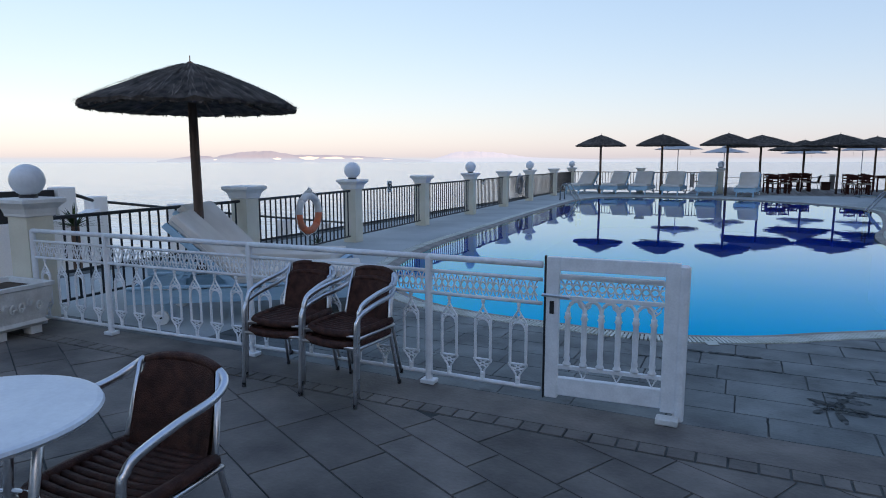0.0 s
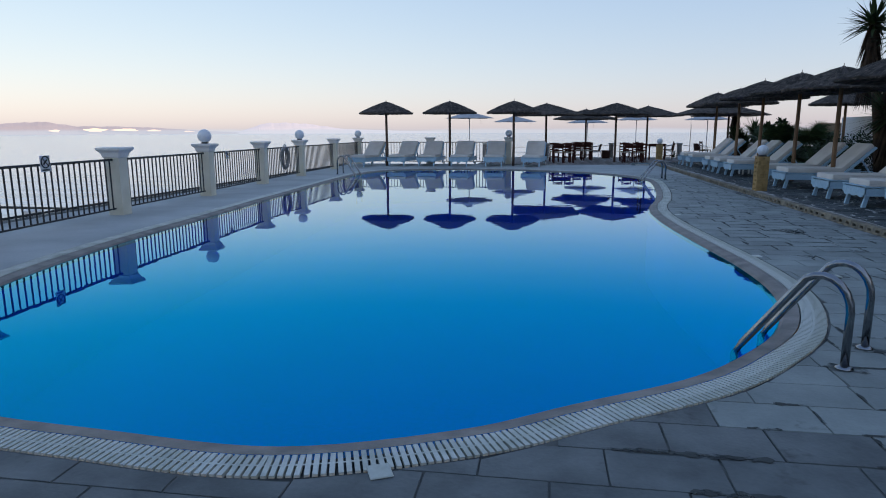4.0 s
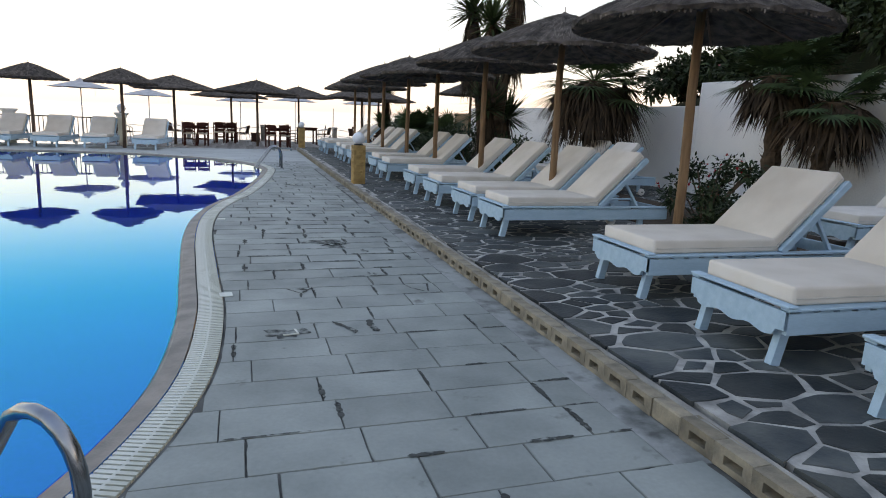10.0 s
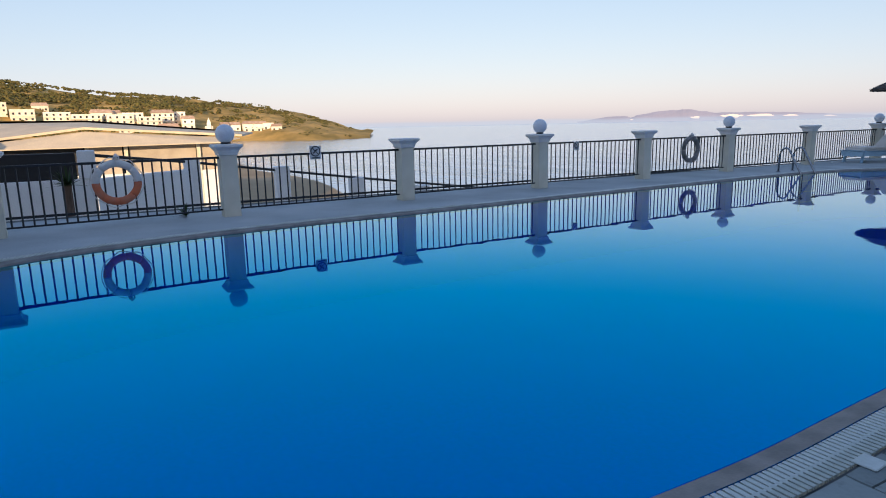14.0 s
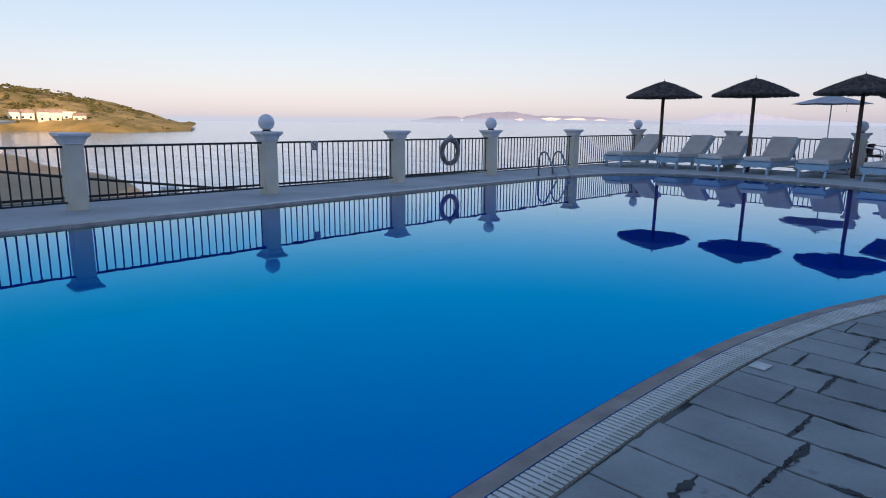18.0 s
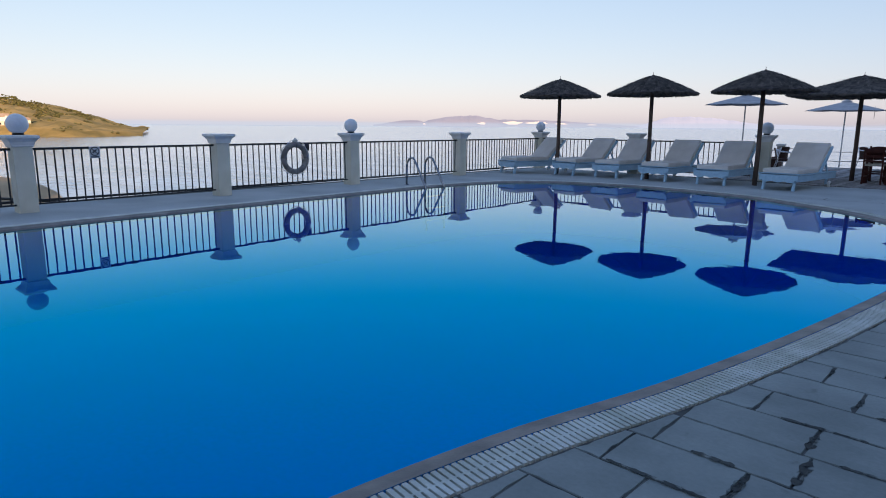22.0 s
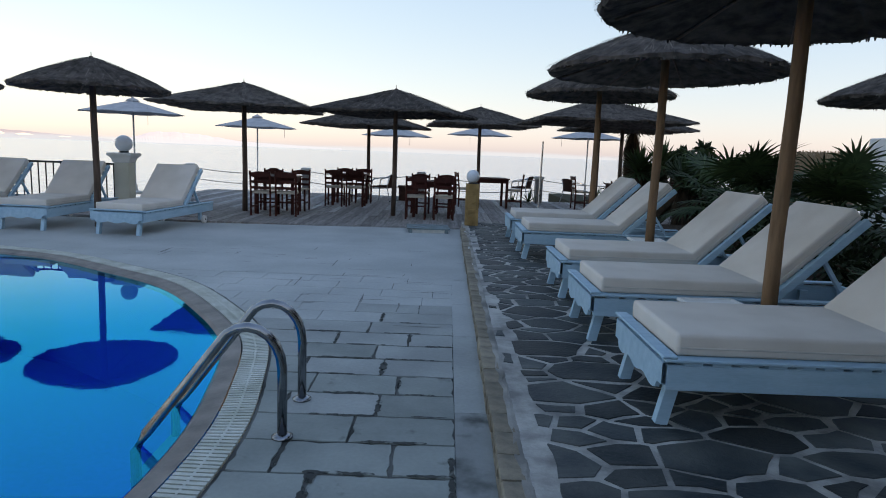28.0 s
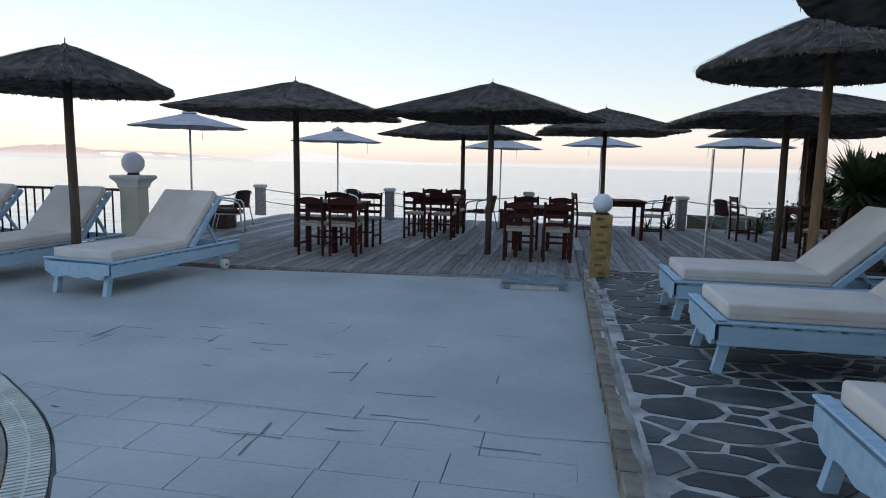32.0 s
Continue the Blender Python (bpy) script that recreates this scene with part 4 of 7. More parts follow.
SMALL = Matrix.Diagonal((0.80, 0.86, 0.93, 1))
ch = arm_chair(pose(-1.85, 1.78, 0, 0, 0, -4) @ SMALL, "aluminium armchair with brown wicker seat, stacked by the fence", "armchairs by the fence")
copy_thing(ch, pose(-1.85, 1.81, 0.062, 0, 0, -4))
copy_thing(ch, pose(-2.33, 1.80, 0, 0, 0, 6))
copy_thing(ch, pose(-2.33, 1.83, 0.062, 0, 0, 6))
near_chair = arm_chair(pose(-1.51, -0.10, 0, 0, 0, 3) @ Matrix.Diagonal((0.95, 0.95, 0.97, 1)), "aluminium armchair with dark brown wicker, drawn up to a round table")

tbl = thing("round_table", "round cafe table with pale top on metal legs", "table", pose(-1.66, -0.50, 0))
bm = bmesh.new()
lathe(bm, [(0.34, 0.695), (0.36, 0.70), (0.37, 0.712), (0.365, 0.722), (0.35, 0.725)], 48)
part("tabletop", bm, M_TABLETOP, tbl)
for k in range(4):
    a = k * math.pi / 2 + 0.5
    bm = bmesh.new()
    tube(bm, [(0.22 * math.cos(a), 0.22 * math.sin(a), 0.70), (0.17 * math.cos(a), 0.17 * math.sin(a), 0.4), (0.32 * math.cos(a), 0.32 * math.sin(a), 0.0)], 0.016, 8)
    part("leg", bm, M_ALU, tbl, smooth=True)
bm = bmesh.new()
tube(bm, [(0.17 * math.cos(t), 0.17 * math.sin(t), 0.4) for t in np.linspace(0, math.tau, 20)[:-1]], 0.008, 6, closed=True)
part("ring_brace", bm, M_ALU, tbl)

planter = thing("stone_planter", "ornate pale cast-stone planter with a small dark plant", "planter", pose(-5.22, 1.62, 0, 0, 0, 3))
bm = bmesh.new()
lathe(bm, [(0.20, 0.07), (0.235, 0.10), (0.22, 0.13), (0.235, 0.20), (0.265, 0.34), (0.27, 0.40), (0.285, 0.41), (0.285, 0.44), (0.24, 0.44), (0.23, 0.40)], square=True)
soften(bm, 0.012)
part("pot", bm, M_STONE, planter)
for s in (-1, 1):
    for q in (-1, 1):
        box_part("foot", (s * 0.15 - 0.05, s * 0.15 + 0.05, q * 0.15 - 0.05, q * 0.15 + 0.05, 0, 0.075), M_STONE, planter)
for turn in (0, 90, 180, 270):
    bm = bmesh.new()
    for k in range(5):
        c = Vector((0.25 + 0.005, (k - 2) * 0.075, 0.26 + 0.03 * math.cos(k * 2.1)))
        tube(bm, [c + Vector((0, 0.03 * math.cos(t) * (1 - t / 9), 0.05 * math.sin(t) * (1 - t / 9))) for t in np.linspace(0, 7, 14)], 0.011, 5)
    bmesh.ops.transform(bm, matrix=Matrix.Rotation(radians(turn), 4, "Z"), verts=bm.verts)
    part("scroll_relief", bm, M_STONE, planter)
box_part("soil", (-0.22, 0.22, -0.22, 0.22, 0.36, 0.405), M_SOIL, planter, bevel=0)

# ---- lifebuoys and signs on the railing ----
M_BUOY_W = material("buoy_white", (0.72, 0.70, 0.66), 0.6, second=(0.6, 0.58, 0.54), scale=9, fine=80, bump=0.2)
M_BUOY_R = material("buoy_orange", (0.62, 0.16, 0.07), 0.6, second=(0.5, 0.2, 0.12), scale=9, fine=80, bump=0.2)
M_BUOY_OLD = material("buoy_weathered", (0.27, 0.25, 0.235), 0.8, second=(0.15, 0.14, 0.13), scale=9, fine=80, bump=0.3)


def lifebuoy(x, y, z, rz, faded):
    u = thing("lifebuoy", "worn orange and white lifebuoy tied to the railing" if not faded else "dark grey weathered lifebuoy tied to the railing", "lifebuoy", pose(x, y, z, 0, 0, rz), "lifebuoys")
    for k in range(8):
        bm = bmesh.new()
        t = np.linspace(k * math.tau / 8, (k + 1) * math.tau / 8, 6)
        tube(bm, [(0, 0.27 * math.cos(a), 0.27 * math.sin(a)) for a in t], 0.055, 10)
        part("segment", bm, M_BUOY_OLD if faded else M_BUOY_W if k in (0, 1, 2, 3) else M_BUOY_R, u, smooth=True)
    bm = bmesh.new()
    tube(bm, [(0.0, 0.345 * math.cos(a), 0.345 * math.sin(a) + 0.015 * math.sin(a * 8)) for a in np.linspace(0, math.tau, 40)[:-1]], 0.007, 5, closed=True)
    part("grab_rope", bm, M_BUOY_W, u)
    for j in (-1, 0, 1):
        bm = bmesh.new()
        tube(bm, [(-0.03, 0.05 * j, 0.25), (0.03, 0.03 * j + 0.02, 0.36), (0.0, 0.02, 0.40), (-0.05, 0.03 * j, 0.3)], 0.012, 6)
        part("tie_rope", bm, M_BUOY_W, u)


lifebuoy(-5.79, 6.57, 0.64, 4, False)
lifebuoy(-6.62, 19.31, 0.63, 3, True)
M_SIGN = material("sign_plate", (0.75, 0.75, 0.74), 0.4, scale=6, fine=60)


def warning_sign(x, y, z, s):
    u = thing("warning_sign", "small white no-diving sign with a barred circle", "sign", pose(x, y, z, 0, 0, 4), "railing signs")
    box_part("plate", (0.0, 0.006, -s / 2, s / 2, -s * 0.62, s * 0.5), M_SIGN, u, bevel=0.002)
    bm = bmesh.new()
    tube(bm, [(0.008, s * 0.4 * math.cos(a), s * 0.4 * math.sin(a) + s * 0.05) for a in np.linspace(0, math.tau, 28)[:-1]], s * 0.045, 5, closed=True)
    part("circle", bm, M_BLACK, u)
    bm = bmesh.new()
    tube(bm, [(0.008, -s * 0.28, s * 0.33), (0.008, s * 0.28, -s * 0.23)], s * 0.04, 5)
    tube(bm, [(0.009, -s * 0.2, -s * 0.12), (0.009, 0.0, s * 0.08), (0.009, s * 0.18, s * 0.2)], s * 0.055, 5)
    part("pictogram", bm, M_BLACK, u)
    box_part("text_bar", (0.006, 0.009, -s * 0.36, s * 0.36, -s * 0.55, -s * 0.45), M_BLACK, u, bevel=0)


warning_sign(-6.09, 9.59, 0.95, 0.20)
warning_sign(-6.445, 15.52, 0.86, 0.16)
plate = tagged(box_part("dark_plate", (-0.008, 0.012, -0.05, 0.05, -0.075, 0.075), M_IRON, bevel=0.004), "small dark metal plate fixed to the railing", "plate")
plate.matrix_basis = pose(-6.66, 19.63, 0.85, 0, 0, 4)
tagged(box_part("cable_run", (-7.30, -7.27, 3.0, 27.0, 0.05, 0.09), M_BLACK), "black cable running along outside the railing", "cable")

# ---- deck furniture ----
def tavern_chair(m, label, group):
    """Wooden ladder-back chair with a woven seat; it faces -y."""
    u = thing("tavern_chair", label, "chair", m, group)
    for s in (-1, 1):
        bm = bmesh.new()
        box(bm, s * 0.19 - 0.018, s * 0.19 + 0.018, -0.2, -0.165, 0, 0.46)
        part("front_leg", bm, M_CHAIRWOOD, u)
        bm = bmesh.new()
        tube(bm, [(s * 0.19, 0.19, 0), (s * 0.19, 0.185, 0.44), (s * 0.19, 0.23, 0.86)], 0.021, 6)
        part("back_post", bm, M_CHAIRWOOD, u)
        box_part("side_stretcher", (s * 0.19 - 0.01, s * 0.19 + 0.01, -0.18, 0.18, 0.16, 0.19), M_CHAIRWOOD, u, bevel=0)
    for z in (0.52, 0.63):
        box_part("back_slat", (-0.185, 0.185, 0.195, 0.212, z, z + 0.05), M_CHAIRWOOD, u)
    bm = bmesh.new()
    xs = np.linspace(-0.2, 0.2, 11)
    line = [[bm.verts.new((x, y, z)) for x, z in zip(xs, zs)] for y in (0.215, 0.237) for zs in ([0.755] * 11, [0.82 + 0.035 * math.sin(k / 10 * math.pi) for k in range(11)])]
    for p, q in ((0, 1), (3, 2), (1, 3), (2, 0)):
        for k in range(10):
            bm.faces.new((line[p][k], line[p][k + 1], line[q][k + 1], line[q][k]))
    part("crest_rail", bm, M_CHAIRWOOD, u)
    box_part("front_stretcher", (-0.18, 0.18, -0.192, -0.174, 0.22, 0.25), M_CHAIRWOOD, u, bevel=0)
    bm = bmesh.new()
    box(bm, -0.2, 0.2, -0.2, 0.19, 0.43, 0.475)
    soften(bm, 0.012, 2)
    part("seat", bm, M_RUSH, u, "pale woven seat")
    return u


def tavern_table(x, y, rz, label):
    u = thing("tavern_table", label, "table", pose(x, y, 0, 0, 0, rz), "tavern tables")
    for k in range(6):
        box_part("top_board", (-0.42 + k * 0.14, -0.284 + k * 0.14, -0.42, 0.42, 0.72, 0.75), M_CHAIRWOOD, u, bevel=0.003)
    for sx in (-1, 1):
        for sy in (-1, 1):
            box_part("leg", (sx * 0.36 - 0.03, sx * 0.36 + 0.03, sy * 0.36 - 0.03, sy * 0.36 + 0.03, 0, 0.72), M_CHAIRWOOD, u)
        box_part("apron", (sx * 0.36 - 0.012, sx * 0.36 + 0.012, -0.33, 0.33, 0.63, 0.72), M_CHAIRWOOD, u, bevel=0)
        box_part("apron", (-0.33, 0.33, sx * 0.36 - 0.012, sx * 0.36 + 0.012, 0.63, 0.718), M_CHAIRWOOD, u, bevel=0)
    return u


tc = tavern_chair(pose(1.47, 30.03, 0, 0, 0, 176), "dark red wooden tavern chair with woven seat on the deck", "tavern chairs")
for x, y, a in ((1.91, 30.08, 186), (1.30, 31.22, 4), (1.86, 31.24, -3), (2.41, 32.65, 180), (2.90, 32.67, 178), (2.43, 33.80, 0), (2.94, 33.77, 5), (4.42, 30.45, 180), (4.97, 30.50, 183), (4.46, 31.68, 2), (5.02, 31.66, -3), (5.51, 33.92, 100), (6.78, 33.98, 262), (8.58, 34.41, 95), (8.95, 31.84, 150), (9.50, 32.01, 190), (10.31, 33.22, 250)):
    copy_thing(tc, pose(x, y, 0, 0, 0, a))
tavern_table(1.60, 30.62, 2, "dark wooden tavern table with chairs drawn up")
tavern_table(2.68, 33.21, 0, "dark wooden tavern table with chairs drawn up")
tavern_table(4.74, 31.05, -2, "dark wooden tavern table with chairs drawn up")
tavern_table(6.17, 33.99, 5, "dark wooden tavern table with chairs drawn up")
tavern_table(9.41, 33.06, 10, "dark wooden tavern table with chairs drawn up")
for x, y, a in ((-1.09, 32.19, 110), (0.42, 35.45, 60), (3.37, 34.61, 250), (7.34, 36.96, 240), (8.74, 36.14, 120), (-1.72, 33.57, 250)):
    copy_thing(near_chair, pose(x, y, 0, 0, 0, a))
for x, y in ((-1.58, 32.79), (3.94, 35.15)):
    lt = thing("low_table", "low brown wicker side table on the deck", "table", pose(x, y, 0), "low side tables")
    box_part("top", (-0.22, 0.22, -0.22, 0.22, 0.36, 0.40), M_WICKER, lt)
    box_part("base", (-0.19, 0.19, -0.19, 0.19, 0, 0.36), M_WICKER, lt)

M_CANVAS = material("grey_canvas", (0.46, 0.46, 0.47), 0.85, second=(0.36, 0.36, 0.38), scale=5, fine=160, bump=0.15)
M_WHITEPOLE = material("white_pole", (0.72, 0.73, 0.74), 0.4, scale=12, fine=80)


def beach_parasol(x, y, z0, top, rz):
    u = thing("canvas_parasol", "open pale canvas parasol on a white pole", "parasol", pose(x, y, z0, 0, 0, rz), "canvas parasols")
    bm = bmesh.new()
    tube(bm, [(0, 0, 0), (0, 0, top)], 0.022, 10)
    part("pole", bm, M_WHITEPOLE, u, smooth=True)
    n, r, drop = 8, 1.22, 0.31
    for k in range(n):
        a, b = k * math.tau / n, (k + 1) * math.tau / n
        bm = bmesh.new()
        rows = []
        for t in np.linspace(0.08, 1, 5):
            rows.append([bm.verts.new((r * t * math.cos(c), r * t * math.sin(c), top - 0.02 - drop * t - 0.02 * math.sin((c - a) / (b - a) * math.pi) * t)) for c in np.linspace(a, b, 5)])
        for p, q in zip(rows, rows[1:]):
            for i in range(4):
                bm.faces.new((p[i], q[i], q[i + 1], p[i + 1]))
        part("canopy_panel", bm, M_CANVAS, u)
        bm = bmesh.new()
        tube(bm, [(0.02 * math.cos(a), 0.02 * math.sin(a), top - 0.05), (r * math.cos(a), r * math.sin(a), top - 0.03 - drop)], 0.007, 5)
        part("rib", bm, M_WHITEPOLE, u)
    bm = bmesh.new()
    lathe(bm, [(0.17, top - 0.045), (0.13, top + 0.0), (0.04, top + 0.03), (0.02, top + 0.06)], 12)
    part("vent_cap", bm, M_CANVAS, u)
    bm = bmesh.new()
    tube(bm, [(r * 0.7, 0.1, top - 0.2), (r * 0.7, 0.1, top - 0.62)], 0.005, 4)
    part("tie_cord", bm, M_CANVAS, u)
    bm = bmesh.new()
    lathe(bm, [(0.24, 0), (0.24, 0.05), (0.06, 0.08), (0.04, 0.25)], 20)
    part("base", bm, M_STONE, u)


for x, y, top, z in ((-2.90, 33.90, 2.36, 0), (-0.80, 37.40, 3.42, -1.2), (3.30, 40.00, 3.38, -1.2), (6.25, 41.50, 3.55, -1.2), (9.70, 39.00, 3.50, -1.2)):
    beach_parasol(x, y, z, top, x * 17)
beach_parasol(14.28, 17.22, 0.0, 2.95, 10)

tagged(box_part("ground_lower_terrace", (-4, 14, 36.72, 44, -7.2, -1.2), M_DECK, bevel=0), "lower timber terrace beyond the deck", "deck", kind="structure")
rope_pts = [(-2.29, 35.93), (0.99, 36.05), (4.31, 36.15), (7.74, 36.26), (11.22, 36.47)]
for x, y in rope_pts:
    p = thing("rope_post", "short grey stone-capped rope post on the deck's edge", "post", pose(x, y, 0, 0, 0, 5), "rope posts")
    bm = bmesh.new()
    lathe(bm, [(0.10, 0), (0.10, 0.68)], square=True)
    part("shaft", bm, M_DECK, p)
    bm = bmesh.new()
    lathe(bm, [(0.12, 0.682), (0.13, 0.70), (0.13, 0.74), (0.10, 0.76)], square=True)
    part("cap", bm, M_STONE, p)
for (x0, y0), (x1, y1) in zip(rope_pts, rope_pts[1:]):
    for top in (0.66, 0.36):
        bm = bmesh.new()
        tube(bm, [(x0 + (x1 - x0) * t, y0 + (y1 - y0) * t, top - 0.5 * t * (1 - t)) for t in np.linspace(0, 1, 13)], 0.012, 6)
        tagged(part("rope", bm, M_MORTAR), "slack grey rope between posts at the deck's edge", "rope", group="edge ropes")
rod = new("metal_rod")
tagged(rod, "thin upright grey metal pole on the deck", "pole")
rod.location = (6.65, 28.88, 0)
bm = bmesh.new()
tube(bm, [(0, 0, 0), (0.02, 0, 1.6)], 0.016, 8)
part("tube", bm, M_ALU, rod)
bm = bmesh.new()
lathe(bm, [(0.06, 0), (0.06, 0.01)], 16)
part("base_plate", bm, M_ALU, rod)

M_OLD_BLUE = material("weathered_blue_paint", (0.24, 0.31, 0.33), 0.75, second=(0.12, 0.14, 0.145), scale=7, fine=60, bump=0.3, stretch=(1, 5, 5))
hatch = thing("floor_hatch", "low weathered blue-white wooden step by the deck", "step", pose(4.72, 28.45, 0, 0, 0, 4))
for k in range(4):
    box_part("board", (-0.36, 0.36, -0.3 + k * 0.15, -0.16 + k * 0.15, 0.06, 0.085), M_OLD_BLUE, hatch)
for s in (-1, 1):
    box_part("runner", (s * 0.3 - 0.03, s * 0.3 + 0.03, -0.3, 0.28, 0, 0.06), M_OLD_BLUE, hatch)
box_part("footing", (-0.33, 0.33, -0.27, -0.2, 0, 0.058), M_STONE, hatch)

# towels left on loungers
M_TOWEL = material("white_towel", (0.78, 0.77, 0.75), 0.95, second=(0.68, 0.67, 0.66), scale=9, fine=150, bump=0.6)


def towel(x, y, z, rz, w, d, label):
    bm = bmesh.new()
    box(bm, -w / 2, w / 2, -d / 2, d / 2, 0, 0.03)
    bmesh.ops.subdivide_edges(bm, edges=bm.edges[:], cuts=5, use_grid_fill=True)
    for v in bm.verts:
        v.co.z += (0.018 * noise.noise((v.co.x * 9 + x, v.co.y * 9, v.co.z * 4)) + 0.012) * (v.co.z > 0.005)
    tagged(part("towel", bm, M_TOWEL, smooth=True, m=pose(x, y, z, 0, 0, rz)), label, "towel")


def side_table(x, y, rz):
    """Low moulded table with a rimmed top."""
    u = thing("side_table", "low white plastic side table between sun loungers", "table", pose(x, y, Z_TER, 0, 0, rz), "low side tables")
    bm = bmesh.new()
    lathe(bm, [(0.15, 0.325), (0.18, 0.335), (0.19, 0.35), (0.185, 0.365), (0.168, 0.366), (0.16, 0.358)], square=True)
    soften(bm, 0.02, 2)
    part("tabletop", bm, M_TRIM, u)
    for sx in (-1, 1):
        for sy in (-1, 1):
            bm = bmesh.new()
            lathe(bm, [(0.018, 0.0), (0.026, 0.335)], square=True, center=(sx * 0.135, sy * 0.135))
            part("leg", bm, M_TRIM, u)


side_table(6.72, 21.55, 4)
side_table(7.27, 24.70, -3)
towel(-6.5, 26.62, 0.42, 60, 0.4, 0.34, "crumpled white towel on a lounger by the railing")

# ---- hillside, hotel and plants behind the terrace ----
M_LEAF = material("dark_leaf", (0.018, 0.031, 0.011), 0.65, second=(0.032, 0.048, 0.018), scale=3, fine=20, spread=0.5)
M_LEAF2 = material("palm_leaf", (0.03, 0.055, 0.02), 0.72, second=(0.05, 0.078, 0.03), scale=3, fine=20, spread=0.4)
M_DEAD = material("dead_leaf", (0.075, 0.050, 0.031), 0.9, second=(0.034, 0.024, 0.017), scale=4, fine=30, spread=0.4)
M_BARK = material("palm_bark", (0.13, 0.09, 0.06), 0.95, second=(0.07, 0.05, 0.035), scale=8, fine=40, bump=0.9)
M_PINK = material("pink_flower", (0.62, 0.10, 0.16), 0.7, second=(0.7, 0.25, 0.3), scale=8, fine=40, spread=0.3)
M_PALE = material("white_flower", (0.72, 0.66, 0.62), 0.7, scale=8, fine=40, spread=0.2)
M_RED = material("red_flower", (0.45, 0.02, 0.025), 0.7, scale=8, fine=40, spread=0.2)
M_BAMBOO = material("bamboo_screen", (0.36, 0.27, 0.17), 0.85, second=(0.26, 0.19, 0.12), scale=6, fine=80, bump=0.5, stretch=(20, 20, 0.4))
M_GLASS = bpy.data.materials.new("window_glass")
M_GLASS.use_nodes = True
gb = M_GLASS.node_tree.nodes["Principled BSDF"]
gb.inputs["Base Color"].default_value, gb.inputs["Roughness"].default_value, gb.inputs["Transmission Weight"].default_value = (0.9, 0.95, 0.95, 1), 0.02, 1.0
M_DARKGLASS = material("dark_window", (0.03, 0.035, 0.04), 0.08, scale=2, fine=8)


def leaf(bm, o, d, side, length, width, droop=0.0, segs=2):
    """A pointed blade from o along d."""
    prev = None
    for k in range(segs + 1):
        t = k / segs
        c = o + d * (length * t) + Vector((0, 0, -droop * length * t * t))
        w = width * (1 - t) ** 0.7 if k else width * 0.6
        if k == segs:
            cur = [bm.verts.new(c)]
        else:
            cur = [bm.verts.new(c - side * w), bm.verts.new(c + side * w)]
        if prev:
            bm.faces.new((prev[0], prev[1], *(reversed(cur) if len(cur) == 2 else cur)))
        prev = cur


def rand_dir(r, lo=-1.0, hi=1.0):
    z = r.uniform(lo, hi)
    a = r.uniform(0, math.tau)
    s = math.sqrt(max(0, 1 - z * z))
    return Vector((s * math.cos(a), s * math.sin(a), z))


def bush(name, label, m, size, n, seed, leaf_mat=None, flowers=None, leaf_len=0.10, category="shrub", group=""):
    """Leaves in clumps on short stems, with gaps and an uneven outline."""
    r = random.Random(seed)
    u = thing(name, label, category, m, group)
    clumps = [Vector((r.uniform(-1, 1) * size[0], r.uniform(-1, 1) * size[1], r.uniform(0.12, 1.0) ** 0.8 * size[2])) for _ in range(max(8, n // 60))]
    clumps = [c for c in clumps if (c.x / size[0]) ** 2 + (c.y / size[1]) ** 2 + max(0, c.z / size[2] - 0.45) ** 2 * 2.2 < 1.15]
    bm = bmesh.new()
    for c in clumps[:: max(1, len(clumps) // 14)]:
        tube(bm, [(c.x * 0.15, c.y * 0.15, 0), (c.x * 0.5, c.y * 0.5, c.z * 0.55), c], 0.012, 5)
    part("branchwork", bm, M_BARK, u)
    bm = bmesh.new()
    cs = min(size) * 0.34
    for _ in range(n):
        c = r.choice(clumps)
        d = rand_dir(r)
        o = c + d * cs * r.uniform(0.3, 1.0) * r.uniform(0.5, 1.2)
        o.z = max(0.02, o.z)
        d2 = (d + rand_dir(r) * 0.8).normalized()
        side = d2.cross(Vector((r.uniform(-1, 1), r.uniform(-1, 1), 1))).normalized()
        leaf(bm, o, d2, side, leaf_len * r.uniform(0.7, 1.4), leaf_len * 0.3, 0.2)
    part("foliage", bm, leaf_mat or M_LEAF, u)
    if flowers:
        mat, k = flowers[:2]
        big = flowers[2] if len(flowers) > 2 else 1.0
        bm = bmesh.new()
        for _ in range(k):
            c = r.choice(clumps)
            o = c + rand_dir(r, -0.2, 1) * cs * r.uniform(0.9, 1.25)
            for _ in range(5):
                d = rand_dir(r)
                side = d.cross(Vector((0.3, 0.2, 1))).normalized()
                leaf(bm, o, d, side, 0.035 * big * r.uniform(0.8, 1.6), 0.02 * big)
        part("blossoms", bm, mat, u)
    return u


